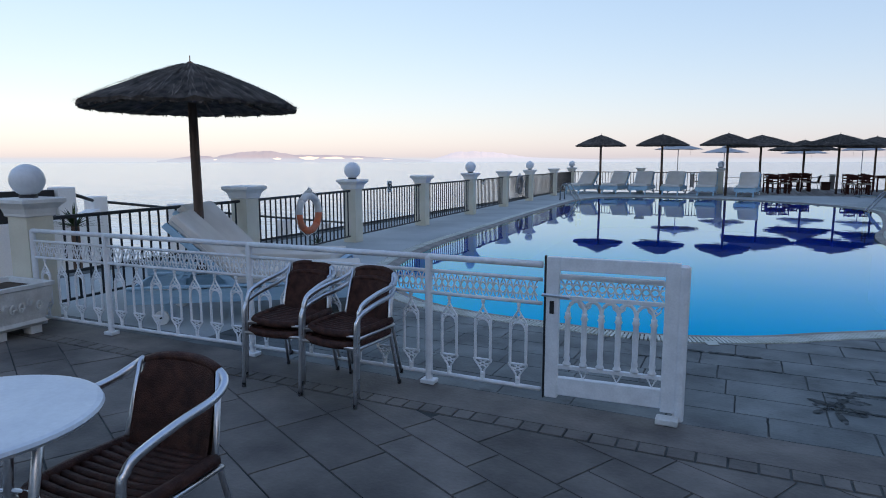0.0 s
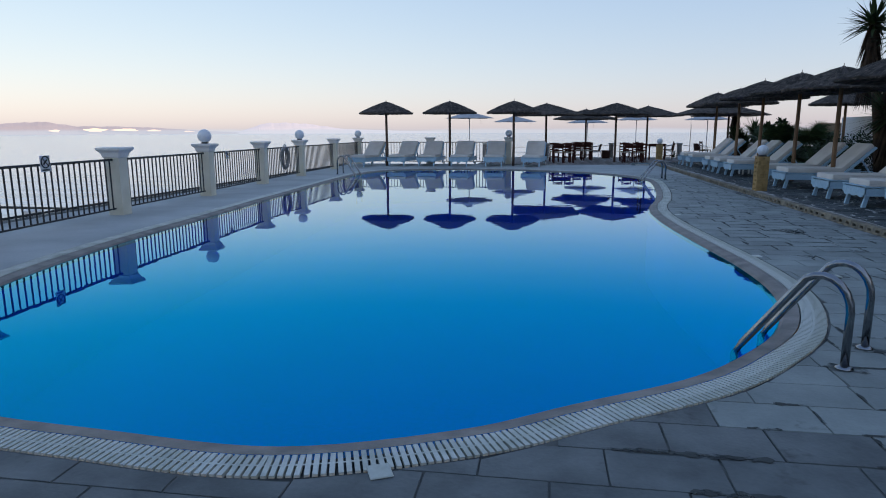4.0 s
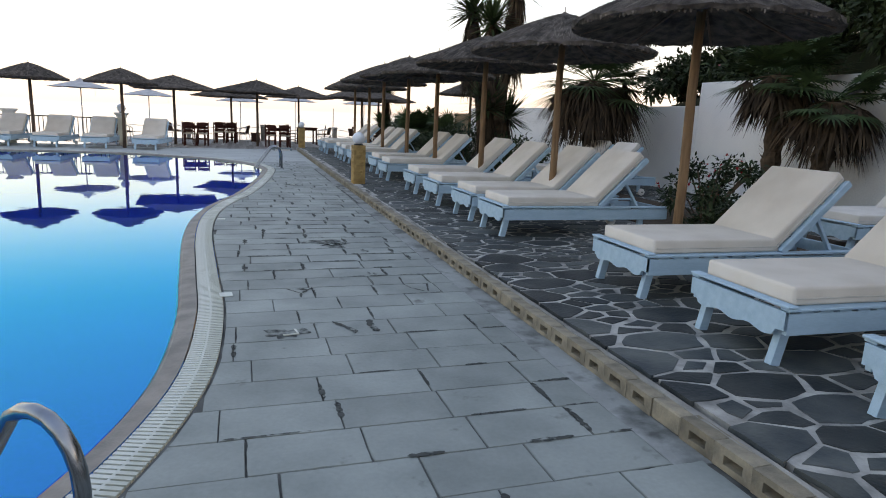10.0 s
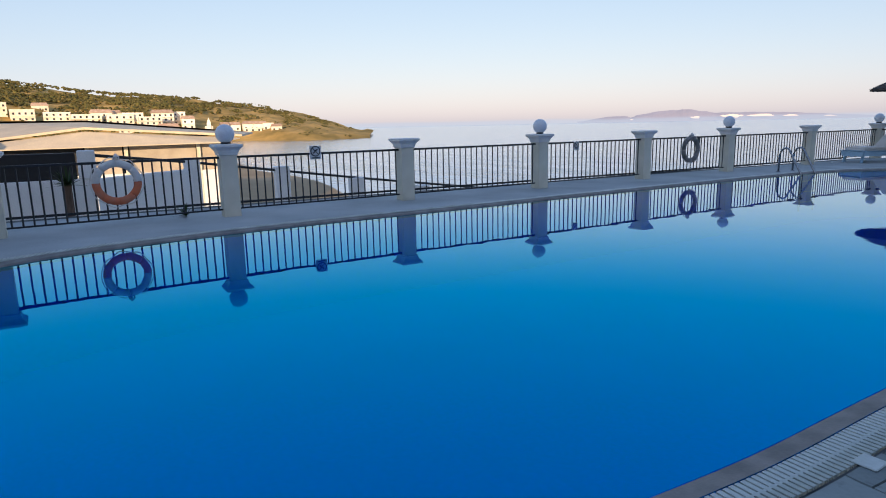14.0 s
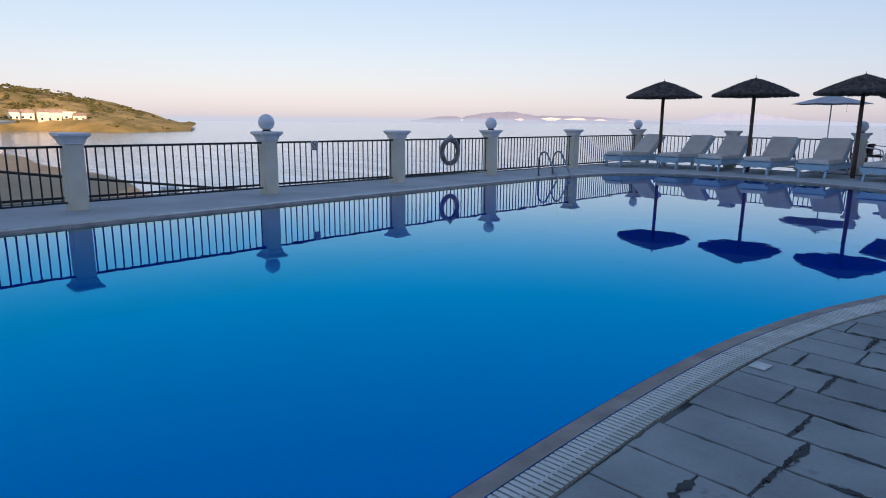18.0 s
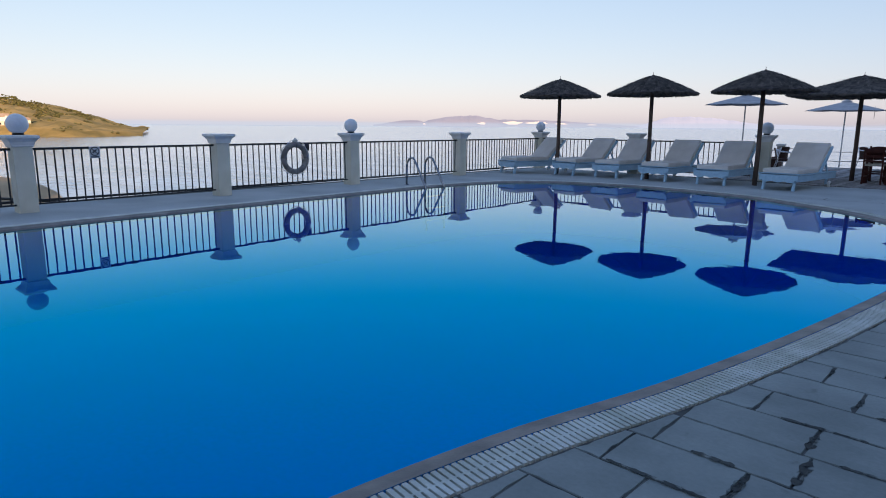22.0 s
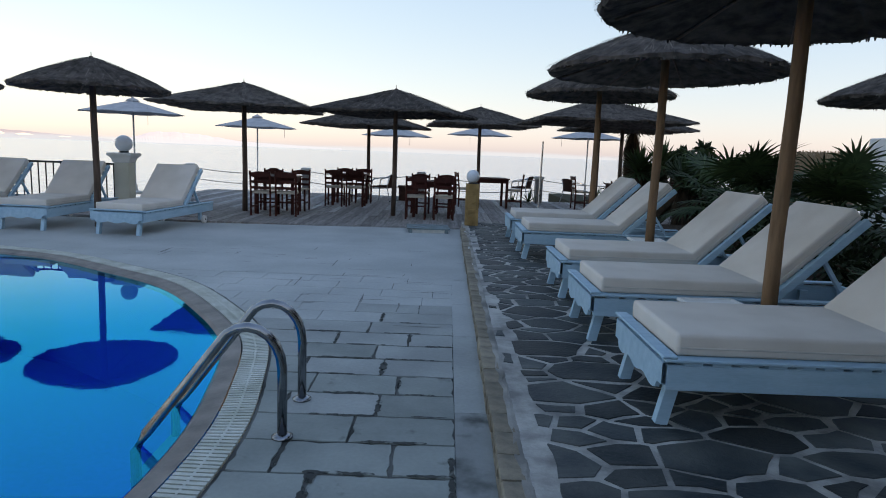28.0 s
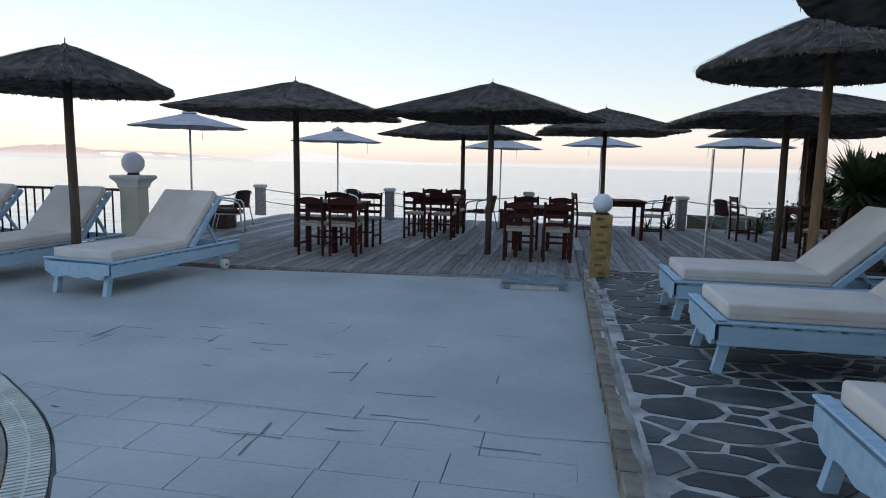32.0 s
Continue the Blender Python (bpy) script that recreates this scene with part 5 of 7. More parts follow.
def fan_palm(m, trunk_h, fans, dead, size, seed, label):
    """A fan palm: fibrous trunk, fans on stalks, and a skirt of dead fans."""
    r = random.Random(seed)
    u = thing("fan_palm", label, "palm tree", m, "fan palms")
    bm = bmesh.new()
    hs = np.linspace(0, trunk_h, 14)
    tube(bm, [(0.05 * math.sin(h * 2), 0.04 * math.cos(h * 1.7), h) for h in hs], 0.1, 12, radii=[0.11 + 0.035 * (k % 2) + 0.03 * (h / max(trunk_h, 0.1)) for k, h in enumerate(hs)])
    for k in range(70):
        h, a = r.uniform(0.1, trunk_h), r.uniform(0, math.tau)
        d = Vector((math.cos(a), math.sin(a), 0.9))
        leaf(bm, Vector((0.11 * math.cos(a), 0.11 * math.sin(a), h)), d.normalized(), Vector((-math.sin(a), math.cos(a), 0)), 0.12, 0.03)
    part("trunk", bm, M_BARK, u)
    for name, count, mat, lo, hi in (("crown", fans, M_LEAF2, -0.3, 0.97), ("dead_skirt", dead, M_DEAD, -0.85, 0.05)):
        bm = bmesh.new()
        for _ in range(count):
            d = rand_dir(r, lo, hi)
            stalk = size * (r.uniform(0.35, 0.75) if mat is M_LEAF2 else r.uniform(0.2, 0.6))
            top = Vector((0, 0, trunk_h))
            c = top + d * stalk + Vector((0, 0, -0.12 * stalk))
            side = d.cross(Vector((0, 0, 1)))
            side = side.normalized() if side.length > 0.05 else Vector((1, 0, 0))
            up = side.cross(d).normalized()
            tube(bm, [top, top.lerp(c, 0.5) + Vector((0, 0, 0.03)), c], 0.009, 4)
            ln = size * r.uniform(0.42, 0.6)
            for k in range(20):
                t = -2.0 + 4.0 * k / 19
                dd = (d * math.cos(t) + side * math.sin(t) + up * 0.12).normalized()
                ss = (side * math.cos(t) - d * math.sin(t)).normalized()
                leaf(bm, c, (dd if mat is M_LEAF2 else dd * 0.8 + Vector((r.uniform(-0.15, 0.15), r.uniform(-0.15, 0.15), -0.45))).normalized(), ss, ln * (0.75 + 0.25 * math.cos(t)) * r.uniform(0.8, 1.12), 0.03, 0.3 if mat is M_LEAF2 else 0.55, 3)
        part(name, bm, mat, u)
    return u


def yucca(m, heads, seed, label):
    """Bare stems that carry rosettes of stiff blades, with dead leaves hanging below them."""
    r = random.Random(seed)
    u = thing("yucca_tree", label, "yucca", m, "yucca trees")
    for x, y, h, size in heads:
        bm = bmesh.new()
        pts = [(x * 0.2, y * 0.2, 0), (x * 0.55, y * 0.55, h * 0.45), (x * 0.9, y * 0.9, h * 0.8), (x, y, h)]
        tube(bm, spline(pts, 4, False), 0.09, 9, radii=[0.13 - 0.05 * k / 12 for k in range(13)])
        part("trunk", bm, M_BARK, u)
        bm = bmesh.new()
        for _ in range(170):
            d = rand_dir(r, -0.45, 1.0)
            side = d.cross(Vector((0, 0, 1))).normalized() if abs(d.z) < 0.98 else Vector((1, 0, 0))
            leaf(bm, Vector((x, y, h + r.uniform(-0.12, 0.06))) + d * 0.04, d, side, size * r.uniform(0.75, 1.1), 0.05, 0.06, 2)
        part("crown", bm, M_LEAF2, u)
        bm = bmesh.new()
        for _ in range(150 + int(60 * h)):
            a = r.uniform(0, math.tau)
            d = Vector((0.32 * math.cos(a), 0.32 * math.sin(a), -1)).normalized()
            hh = h - r.uniform(0.05, 1.3 + 0.35 * max(0, h - 2)) * size
            leaf(bm, Vector((x + 0.09 * math.cos(a), y + 0.09 * math.sin(a), hh)), d, Vector((-math.sin(a), math.cos(a), 0)), size * r.uniform(0.6, 1.0), 0.034, 0.1, 2)
        part("dead_skirt", bm, M_DEAD, u)
    return u


def rosette(m, n, size, seed, label, name="agave", mat=None, group="agaves"):
    r = random.Random(seed)
    u = thing(name, label, "plant", m, group)
    bm = bmesh.new()
    for _ in range(n):
        d = rand_dir(r, 0.05, 1.0)
        side = d.cross(Vector((0, 0, 1))).normalized()
        leaf(bm, Vector((0, 0, 0.02)), d, side, size * r.uniform(0.7, 1.1), size * 0.05, 0.15, 3)
    part("crown", bm, mat or M_LEAF2, u)
    return u


M_HILL = material("planted_slope", (0.016, 0.022, 0.009), 0.95, second=(0.03, 0.028, 0.014), scale=0.8, fine=9, bump=0.8)
bm = bmesh.new()
rows = []
for y in np.linspace(-60, 29, 46):
    drop = float(np.interp(y, [11, 17, 23], [1.0, 0.35, 0.1]))
    row = []
    for k, (x, z) in enumerate(((12.41, 0.6), (12.8, 1.6), (13.6, 2.4), (15.5, 3.1), (18.0, 3.9), (21.0, 4.3), (60, 5.5))):
        # raised by up to 1.5 in the unseen south, to block the low sun
        zz = 1.3 + z * drop + (float(np.interp(y, [-6, -2], [1.5, 0])) if k > 2 else 0) + noise.noise((x * 0.4, y * 0.4, 0)) * (0.35 if k > 1 else 0.05)
        row.append(bm.verts.new((x, y, zz)))
    rows.append(row)
for a, b in zip(rows, rows[1:]):
    for k in range(6):
        bm.faces.new((a[k], a[k + 1], b[k + 1], b[k]))
tagged(part("ground_hillside", bm, M_HILL), "dark planted slope rising behind the white wall", "hillside", kind="structure")
# unseen plain block added behind the start; closes the place and cuts sky light
tagged(box_part("wall_behind_start", (-7.6, 14, -9.4, -9.0, 0, 3.6), M_WHITE, bevel=0), "unseen plain white wall added behind the start of the walk", "wall", kind="structure")

# hedge of oleander over the wall
for k, (x, y, sx, sy, sz, fl) in enumerate(((13.61, 2.69, 1.5, 1.9, 2.3, 50), (13.78, 5.89, 1.6, 1.9, 2.2, 60), (13.61, 8.95, 1.5, 1.8, 2.0, 0), (13.88, 11.84, 1.5, 1.8, 1.7, 0), (13.96, 15.14, 1.4, 1.5, 1.1, 30), (13.07, 10.41, 1.0, 1.6, 1.3, 0), (12.80, 7.32, 0.9, 1.6, 1.5, 0), (12.81, 4.29, 0.9, 1.6, 1.6, 20), (14.67, -0.79, 1.5, 1.9, 2.4, 0), (16.55, 8.70, 1.8, 2.2, 2.4, 30), (16.63, 12.79, 1.8, 2.2, 2.0, 22), (16.53, 4.14, 1.8, 2.2, 2.4, 0), (13.75, 13.30, 1.3, 1.5, 1.6, 0), (13.70, 14.9, 1.2, 1.2, 1.9, 14), (13.65, 17.0, 1.0, 1.1, 0.95, 34))):
    z = (2.5 if x < 15 else 4.0) if y < 14 else 2.0
    bush("oleander", "dense dark oleander" + (" with pink blossom" if fl else "") + " growing above the white wall", pose(x, y, z, 0, 0, k * 40), (sx, sy, sz), 4200, 20 + k, flowers=(M_PALE if k in (4, 14) else M_PINK, fl) if fl else None, leaf_len=0.15, category="shrub", group="oleanders")
for k, (x, y, z) in enumerate(((12.55, 6.00, 2.35), (12.51, 5.19, 2.3), (12.60, 6.60, 2.55))):
    bush("bougainvillea", "bougainvillea with clusters of pink blossom over the white wall", pose(x, y, z), (0.5, 0.7, 1.1), 800, 90 + k, flowers=(M_PINK, 260, 1.7), leaf_len=0.1, group="bougainvilleas")
fan_palm(pose(10.55, 16.50, Z_TER, 0, 0, 30), 2.2, 54, 90, 1.5, 4, "fan palm with brown hanging leaves by the white wall")
fan_palm(pose(11.30, 12.20, Z_TER), 2.15, 50, 34, 1.0, 9, "fan palm with green fans and brown skirt by the white wall")
fan_palm(pose(11.45, 11.35, Z_TER, 0, 0, 50), 1.75, 20, 60, 0.92, 10, "fan palm of mostly dry brown fans by the white wall")
fan_palm(pose(10.92, 4.06, Z_TER, 0, 0, 70), 2.0, 24, 30, 1.2, 14, "fan palm with drooping dry fans by the white wall")
yucca(pose(9.00, 18.43, Z_TER), [(0.34, -0.25, 4.35, 0.8), (-0.28, 0.85, 3.85, 0.75), (-0.4, -0.75, 3.4, 0.7), (0.1, 0.4, 2.3, 0.85), (-0.3, -0.5, 1.6, 0.9), (0.5, 0.3, 1.4, 0.85)], 8, "tall yucca with several spiky heads and dead skirts")
bush("rose_bush", "leafy bush with red roses between loungers", pose(9.44, 11.32, Z_TER), (0.55, 0.6, 0.95), 1500, 41, flowers=(M_RED, 26), leaf_len=0.075)
bush("flowering_shrub", "low green flowering shrub beside a palm", pose(8.44, 10.16, Z_TER), (0.45, 0.6, 0.6), 1200, 42, leaf_len=0.07)
bush("bay_shrub", "low dark green shrub in a brick-edged bed", pose(9.07, 4.74, Z_TER), (0.5, 0.75, 0.5), 1500, 43, leaf_len=0.075)
bush("bay_shrub", "low dark green shrub in a brick-edged bed", pose(9.04, 3.36, Z_TER), (0.5, 0.75, 0.5), 1500, 44, leaf_len=0.075)
bush("low_shrub", "low dark green shrub among loungers", pose(8.50, 7.25, Z_TER), (0.35, 0.6, 0.42), 800, 45, leaf_len=0.07)
bush("low_shrub", "dark green shrub behind the loungers", pose(9.20, 17.30, Z_TER), (0.7, 0.8, 1.0), 2000, 46, leaf_len=0.08)
bush("low_shrub", "dark green shrub behind the loungers", pose(9.08, 20.29, Z_TER), (0.8, 1.3, 1.05), 2600, 47, leaf_len=0.09)
bush("low_shrub", "dark green shrub behind the loungers", pose(9.27, 22.81, Z_TER), (0.8, 1.4, 0.75), 2600, 48, leaf_len=0.09)
bush("low_shrub", "dark green shrub behind the loungers", pose(9.28, 25.39, Z_TER), (0.8, 1.2, 0.65), 2600, 49, leaf_len=0.09)
fan_palm(pose(9.31, 27.23, 0), 0.85, 44, 8, 1.15, 21, "low bushy fan palm by the deck")
fan_palm(pose(10.39, 26.39, 0), 0.75, 36, 6, 1.15, 22, "low bushy fan palm by the deck")
fan_palm(pose(10.74, 28.97, 0), 0.6, 34, 5, 1.1, 23, "low bushy fan palm by the deck")
fan_palm(pose(8.87, 22.03, 0), 0.25, 24, 2, 0.95, 24, "low bushy fan palm behind the loungers")
yucca(pose(8.87, 30.42, 0), [(0, 0, 1.15, 0.6), (0.35, 0.25, 0.8, 0.6), (0.8, -0.3, 1.0, 0.6), (1.3, 0.2, 0.9, 0.6)], 31, "low clump of spiky yuccas at the deck's edge")
tagged(box_part("ground_garden", (9, 17, 36.72, 42, -7.2, -0.05), M_HILL, bevel=0), "dark garden soil beyond the deck", "ground", kind="structure")
yucca(pose(11.62, 37.24, 0), [(0, 0, 1.25, 0.85), (0.55, 0.3, 1.0, 0.8), (-0.45, 0.2, 0.85, 0.7)], 36, "clump of spiky yuccas beyond the deck")
bush("reed_clump", "tall leafy reeds beyond the deck", pose(12.90, 38.19, 0), (0.9, 0.7, 1.8), 1500, 37, leaf_len=0.34)
bush("low_shrub", "dark green shrub beyond the deck", pose(11.02, 37.06, 0), (1.3, 0.6, 0.7), 1500, 38, leaf_len=0.09)
yucca(pose(10.23, 35.72, 0), [(0, 0, 2.3, 0.75)], 33, "single yucca trunk with hanging dead leaves by the deck")
for k, (x, y, s) in enumerate(((7.44, 36.08, 0.55), (6.94, 35.70, 0.4), (9.34, 35.84, 0.6), (4.20, 36.30, 0.35), (-5.28, 4.43, 0.5), (-6.33, 7.50, 0.3))):
    rosette(pose(x, y, 0), 26, s, 60 + k, "spiky green agave at the terrace edge")

# palm frond hanging over the white wall
frond = thing("palm_frond", "green palm frond hanging over the white wall", "palm frond")
bm = bmesh.new()
line = spline([(12.3, 9.55, 2.33), (12.12, 9.80, 2.40), (12.0, 10.2, 2.1), (11.92, 10.62, 1.52)], 6, False)
tube(bm, line, 0.012, 5)
for k, p in enumerate(line[3:]):
    for s in (-1, 1):
        leaf(bm, p, Vector((s * 0.5, 0.45, -0.75)).normalized(), Vector((0, 0.6, 0.5)).normalized(), 0.26 * (1 - 0.02 * k), 0.013, 0.3, 2)
part("foliage", bm, M_LEAF2, frond)

# grey rail along the wall, brick-edged bed
tagged(box_part("wall_shelf", (12.0, 12.1, 4.2, 7.15, 1.505, 1.53), M_IRON), "thin grey metal ledge fixed to the white wall", "ledge")
bed = thing("bed_edging", "row of yellow bricks edging the planting bed", "edging", kind="structure")
for k in range(14):
    bm = bmesh.new()
    box(bm, 0, 0.10, -0.09, 0.09, 0, 0.11)
    soften(bm, 0.006)
    part("brick", bm, M_BRICK_OLD, bed, m=pose(8.72 + 0.01 * (k % 3), 2.6 + k * 0.19, Z_TER, 0, 0, k % 5 - 2))
tagged(box_part("planting_bed", (8.83, 12.09, 1.8, 5.3, Z_TER - 0.004, Z_TER + 0.03), M_SOIL, bevel=0), "dark earth of the planting bed", "soil", kind="structure")
tagged(box_part("planting_bed_strip", (8.4, 10.2, 8.6, 30.0, Z_TER - 0.004, Z_TER + 0.02), M_SOIL, bevel=0), "dark earth strip behind the loungers", "soil", kind="structure")

# closed parasol by the wall
cp = thing("closed_parasol", "folded grey canvas parasol on a white pole", "parasol", pose(11.11, 8.20, Z_TER))
bm = bmesh.new()
tube(bm, [(0, 0, 0), (0, 0, 2.5)], 0.024, 10)
part("pole", bm, M_WHITEPOLE, cp, smooth=True)
bm = bmesh.new()
n = 40
prof = [(0.05, 2.46), (0.09, 2.40), (0.115, 2.2), (0.16, 1.85), (0.20, 1.55), (0.225, 1.40)]
rr = [[bm.verts.new(((r * (1 + 0.28 * math.sin(i * math.tau / n * 8))) * math.cos(i * math.tau / n), (r * (1 + 0.28 * math.sin(i * math.tau / n * 8))) * math.sin(i * math.tau / n), z + 0.025 * math.sin(i * math.tau / n * 8) * (z < 1.5))) for i in range(n)] for r, z in prof]
for a, b in zip(rr, rr[1:]):
    for i in range(n):
        bm.faces.new((b[i], b[(i + 1) % n], a[(i + 1) % n], a[i]))
part("folded_canopy", bm, M_CANVAS, cp, smooth=True)
bm = bmesh.new()
lathe(bm, [(0.16, 2.36), (0.13, 2.44), (0.05, 2.50), (0.02, 2.55)], 14)
part("vent_cap", bm, M_CANVAS, cp)
bm = bmesh.new()
lathe(bm, [(0.24, 0), (0.24, 0.05), (0.06, 0.08), (0.04, 0.3)], 20)
part("base", bm, M_STONE, cp)

# screen and hut past the loungers
screen = thing("bamboo_screen", "brown reed screen fence with posts", "screen", pose(12.71, 32.39, 0, 0, 0, -56))
for k in range(52):
    bm = bmesh.new()
    tube(bm, [(0.022 + k * 0.031, 0, 0), (0.022 + k * 0.031, 0, 1.68 + 0.02 * math.sin(k * 3.7))], 0.0155, 6)
    part("reed", bm, M_BAMBOO, screen)
hut = thing("white_hut", "small white hut wall behind the reed screen", "hut", pose(14.20, 28.84, 0, 0, 0, 0))
box_part("wall", (-0.6, 3.0, -4.5, 1.6, 0, 1.75), M_WHITE, hut, bevel=0.01)
box_part("doorway", (-0.62, -0.598, -0.2, 0.5, 0, 1.5), M_DARKGLASS, hut, bevel=0)

# hotel above the slope
hotel = thing("hotel", "white hotel with columned balconies above the slope", "building", pose(34.5, 35.2, 0) @ Matrix.Scale(1.5, 4))
tagged(box_part("ground_hotel", (32, 62, 28, 37, -7, 6.2), M_HILL, bevel=0), "dark planted slope under the hotel", "hillside", kind="structure")
# Unseen bulk: body made taller and longer to block sky light.
box_part("body", (2.2, 12, -36, -0.4, 0, 18.5), M_WHITE, hotel, bevel=0)
for z in (5.6, 9.0):
    box_part("balcony_slab", (-0.2, 2.2, -26, 0.1, z, z + 0.45), M_TRIM, hotel, bevel=0.01)
    for k in range(9):
        y = -0.15 - k * 3.15
        box_part("column", (-0.15, 0.15, y - 0.17, y + 0.17, z + 0.45, z + 3.4), M_TRIM, hotel, bevel=0.01)
        if k < 8:
            box_part("glass_balustrade", (-0.02, 0.0, y - 2.98, y - 0.17, z + 0.55, z + 1.4), M_GLASS, hotel, bevel=0)
            box_part("handrail", (-0.04, 0.03, y - 2.98, y - 0.17, z + 1.4, z + 1.45), M_ALU, hotel, bevel=0)
            w = box_part("balcony_window", (2.15, 2.198, y - 2.4, y - 0.9, z + 0.5, z + 2.7), M_DARKGLASS, hotel, bevel=0)
            box_part("window_frame", (2.13, 2.15, y - 1.7, y - 1.62, z + 0.5, z + 2.7), M_TRIM, w, bevel=0)

# ---- coast: headland, houses, islands, low buildings outside the railing ----
def polar(b, d, z):
    return (-math.sin(radians(b)) * d, math.cos(radians(b)) * d, z)


def crest(b):
    return np.interp(b, [67.0, 67.8, 68.8, 70.3, 72.1, 74.3, 75.7, 77, 79, 80.3, 81.6, 83.5, 87.5, 92, 98, 110, 128], [-0.56, -0.5, -0.3, 0.22, 0.8, 1.25, 1.62, 1.93, 2.1, 2.27, 2.4, 2.45, 2.75, 3.4, 3.9, 3.8, 3.0])


M_SCRUB = material("headland_scrub", (0.24, 0.165, 0.036), 0.95, second=(0.66, 0.40, 0.115), scale=0.045, fine=0.35, amount=0.5)
M_TREES = material("headland_trees", (0.085, 0.082, 0.022), 0.95, second=(0.14, 0.11, 0.035), scale=0.2, fine=2.0, spread=0.4)
bm = bmesh.new()
grid = []
bs, fs = np.linspace(66.9, 128, 124), np.linspace(0, 1, 26)
for b in bs:
    col = []
    for f in fs:
        d = 430 + 260 * f + (20 * math.sin(b * 0.5))
        ridge = math.tan(radians(crest(b))) * 690 + 8.4
        z = -7.4 + ridge * (f ** 0.85) * (0.94 + 0.12 * noise.noise((b * 0.35, f * 5, 2))) + 2.0 * noise.noise((b * 1.3, f * 14, 5)) * min(1, f * 6)
        if f > 0.04:
            z += 1.6 + (3.2 if b < 76 else 0.8) * abs(noise.noise((b * 0.8, 3.3, f * 4)))
        col.append(bm.verts.new(polar(b, d, z)))
    grid.append(col)
for a, b in zip(grid, grid[1:]):
    for k in range(len(fs) - 1):
        bm.faces.new((a[k], a[k + 1], b[k + 1], b[k]))
tagged(part("headland", bm, M_SCRUB, smooth=True), "sunlit scrubby headland with rocky shore across the bay", "headland", kind="structure")


def head_z(b, f):
    return -7.4 + (math.tan(radians(crest(b))) * 690 + 8.4) * f ** 0.85 + 1.6


rt = random.Random(77)
ico = bmesh.new()
bmesh.ops.create_icosphere(ico, subdivisions=1, radius=1.0)
ico_v, ico_f = np.array([v.co[:] for v in ico.verts]), [[v.index for v in f.verts] for f in ico.faces]
ico.free()
tree_v, tree_f = [], []
for _ in range(15000):
    b, f = rt.uniform(68.6, 108), rt.uniform(0.06, 1.04)
    if f < 0.45 and rt.random() < 0.72:
        continue
    clump = noise.noise((b * 0.55, f * 6, 9)) + 0.35 * noise.noise((b * 2, f * 20, 1))
    if clump < (-0.05 if f > 0.6 else 0.05) - (0.25 if b > 82 and f > 0.4 else 0):
        continue
    d = 430 + 260 * f + 20 * math.sin(b * 0.5)
    w = rt.uniform(0.5, 1.5) * (0.7 if b < 78 else 1.0)
    size = np.array([w * rt.uniform(0.8, 1.5), w * rt.uniform(0.8, 1.5), w * rt.uniform(0.5, 1.1)])
    bulge = np.array([rt.uniform(0.7, 1.25) for _k in ico_v])[:, None]
    base = len(tree_v) * len(ico_v)
    tree_v.append(ico_v * bulge * size + np.array(polar(b, d, head_z(b, f) + 0.1)))
    tree_f += [[base + i for i in q] for q in ico_f]
me = bpy.data.meshes.new("headland_woods")
me.from_pydata(np.concatenate(tree_v).tolist(), [], tree_f)
me.materials.append(M_TREES)
tagged(new("headland_woods", me), "dark bushes and trees covering the headland", "woods", kind="stuff")
M_HOUSE = material("house_render", (0.86, 0.80, 0.69), 0.8, second=(0.76, 0.66, 0.52), scale=0.3, fine=3, spread=0.15)
M_ROOF = material("terracotta_roof", (0.60, 0.42, 0.28), 0.85, second=(0.48, 0.30, 0.19), scale=0.5, fine=5, spread=0.2)


def house(b, f, w, dp, h, floors, pitched, label):
    w, h = w * 1.05, h * 1.05
    d = 430 + 260 * f + 20 * math.sin(b * 0.5)
    x, y, _ = polar(b, d, 0)
    u = thing("house", label, "house", pose(x, y, head_z(b, f) - 0.8, 0, 0, b - 90 + 4), "houses on the headland")
    box_part("wall", (-dp, 0, -w / 2, w / 2, -3.0, h), M_HOUSE, u, bevel=0)
    if pitched:
        bm = bmesh.new()
        vs = [bm.verts.new(p) for p in ((0.5, -w / 2 - 0.5, h), (0.5, w / 2 + 0.5, h), (-dp - 0.5, w / 2 + 0.5, h), (-dp - 0.5, -w / 2 - 0.5, h), (-dp / 2, -w / 2 + 0.6, h + dp * 0.28), (-dp / 2, w / 2 - 0.6, h + dp * 0.28))]
        for f_ in ((0, 1, 5, 4), (2, 3, 4, 5), (1, 2, 5), (3, 0, 4), (3, 2, 1, 0)):
            bm.faces.new([vs[i] for i in f_])
        part("roof", bm, M_ROOF, u)
    else:
        box_part("parapet", (-dp - 0.1, 0.15, -w / 2 - 0.15, w / 2 + 0.15, h, h + 0.5), M_HOUSE, u, bevel=0)
    n = max(2, int(w / 3.2))
    for fl in range(floors):
        z = fl * h / floors + 0.8
        for k in range(n):
            yy = -w / 2 + (k + 0.5) * w / n
            box_part("window", (0.0, 0.08, yy - 0.6, yy + 0.6, z, z + 1.35), M_DARKGLASS, u, bevel=0)
        if floors > 1 and fl:
            box_part("balcony", (0.0, 1.3, -w / 2, w / 2, z - 0.75, z - 0.55), M_HOUSE, u, bevel=0)


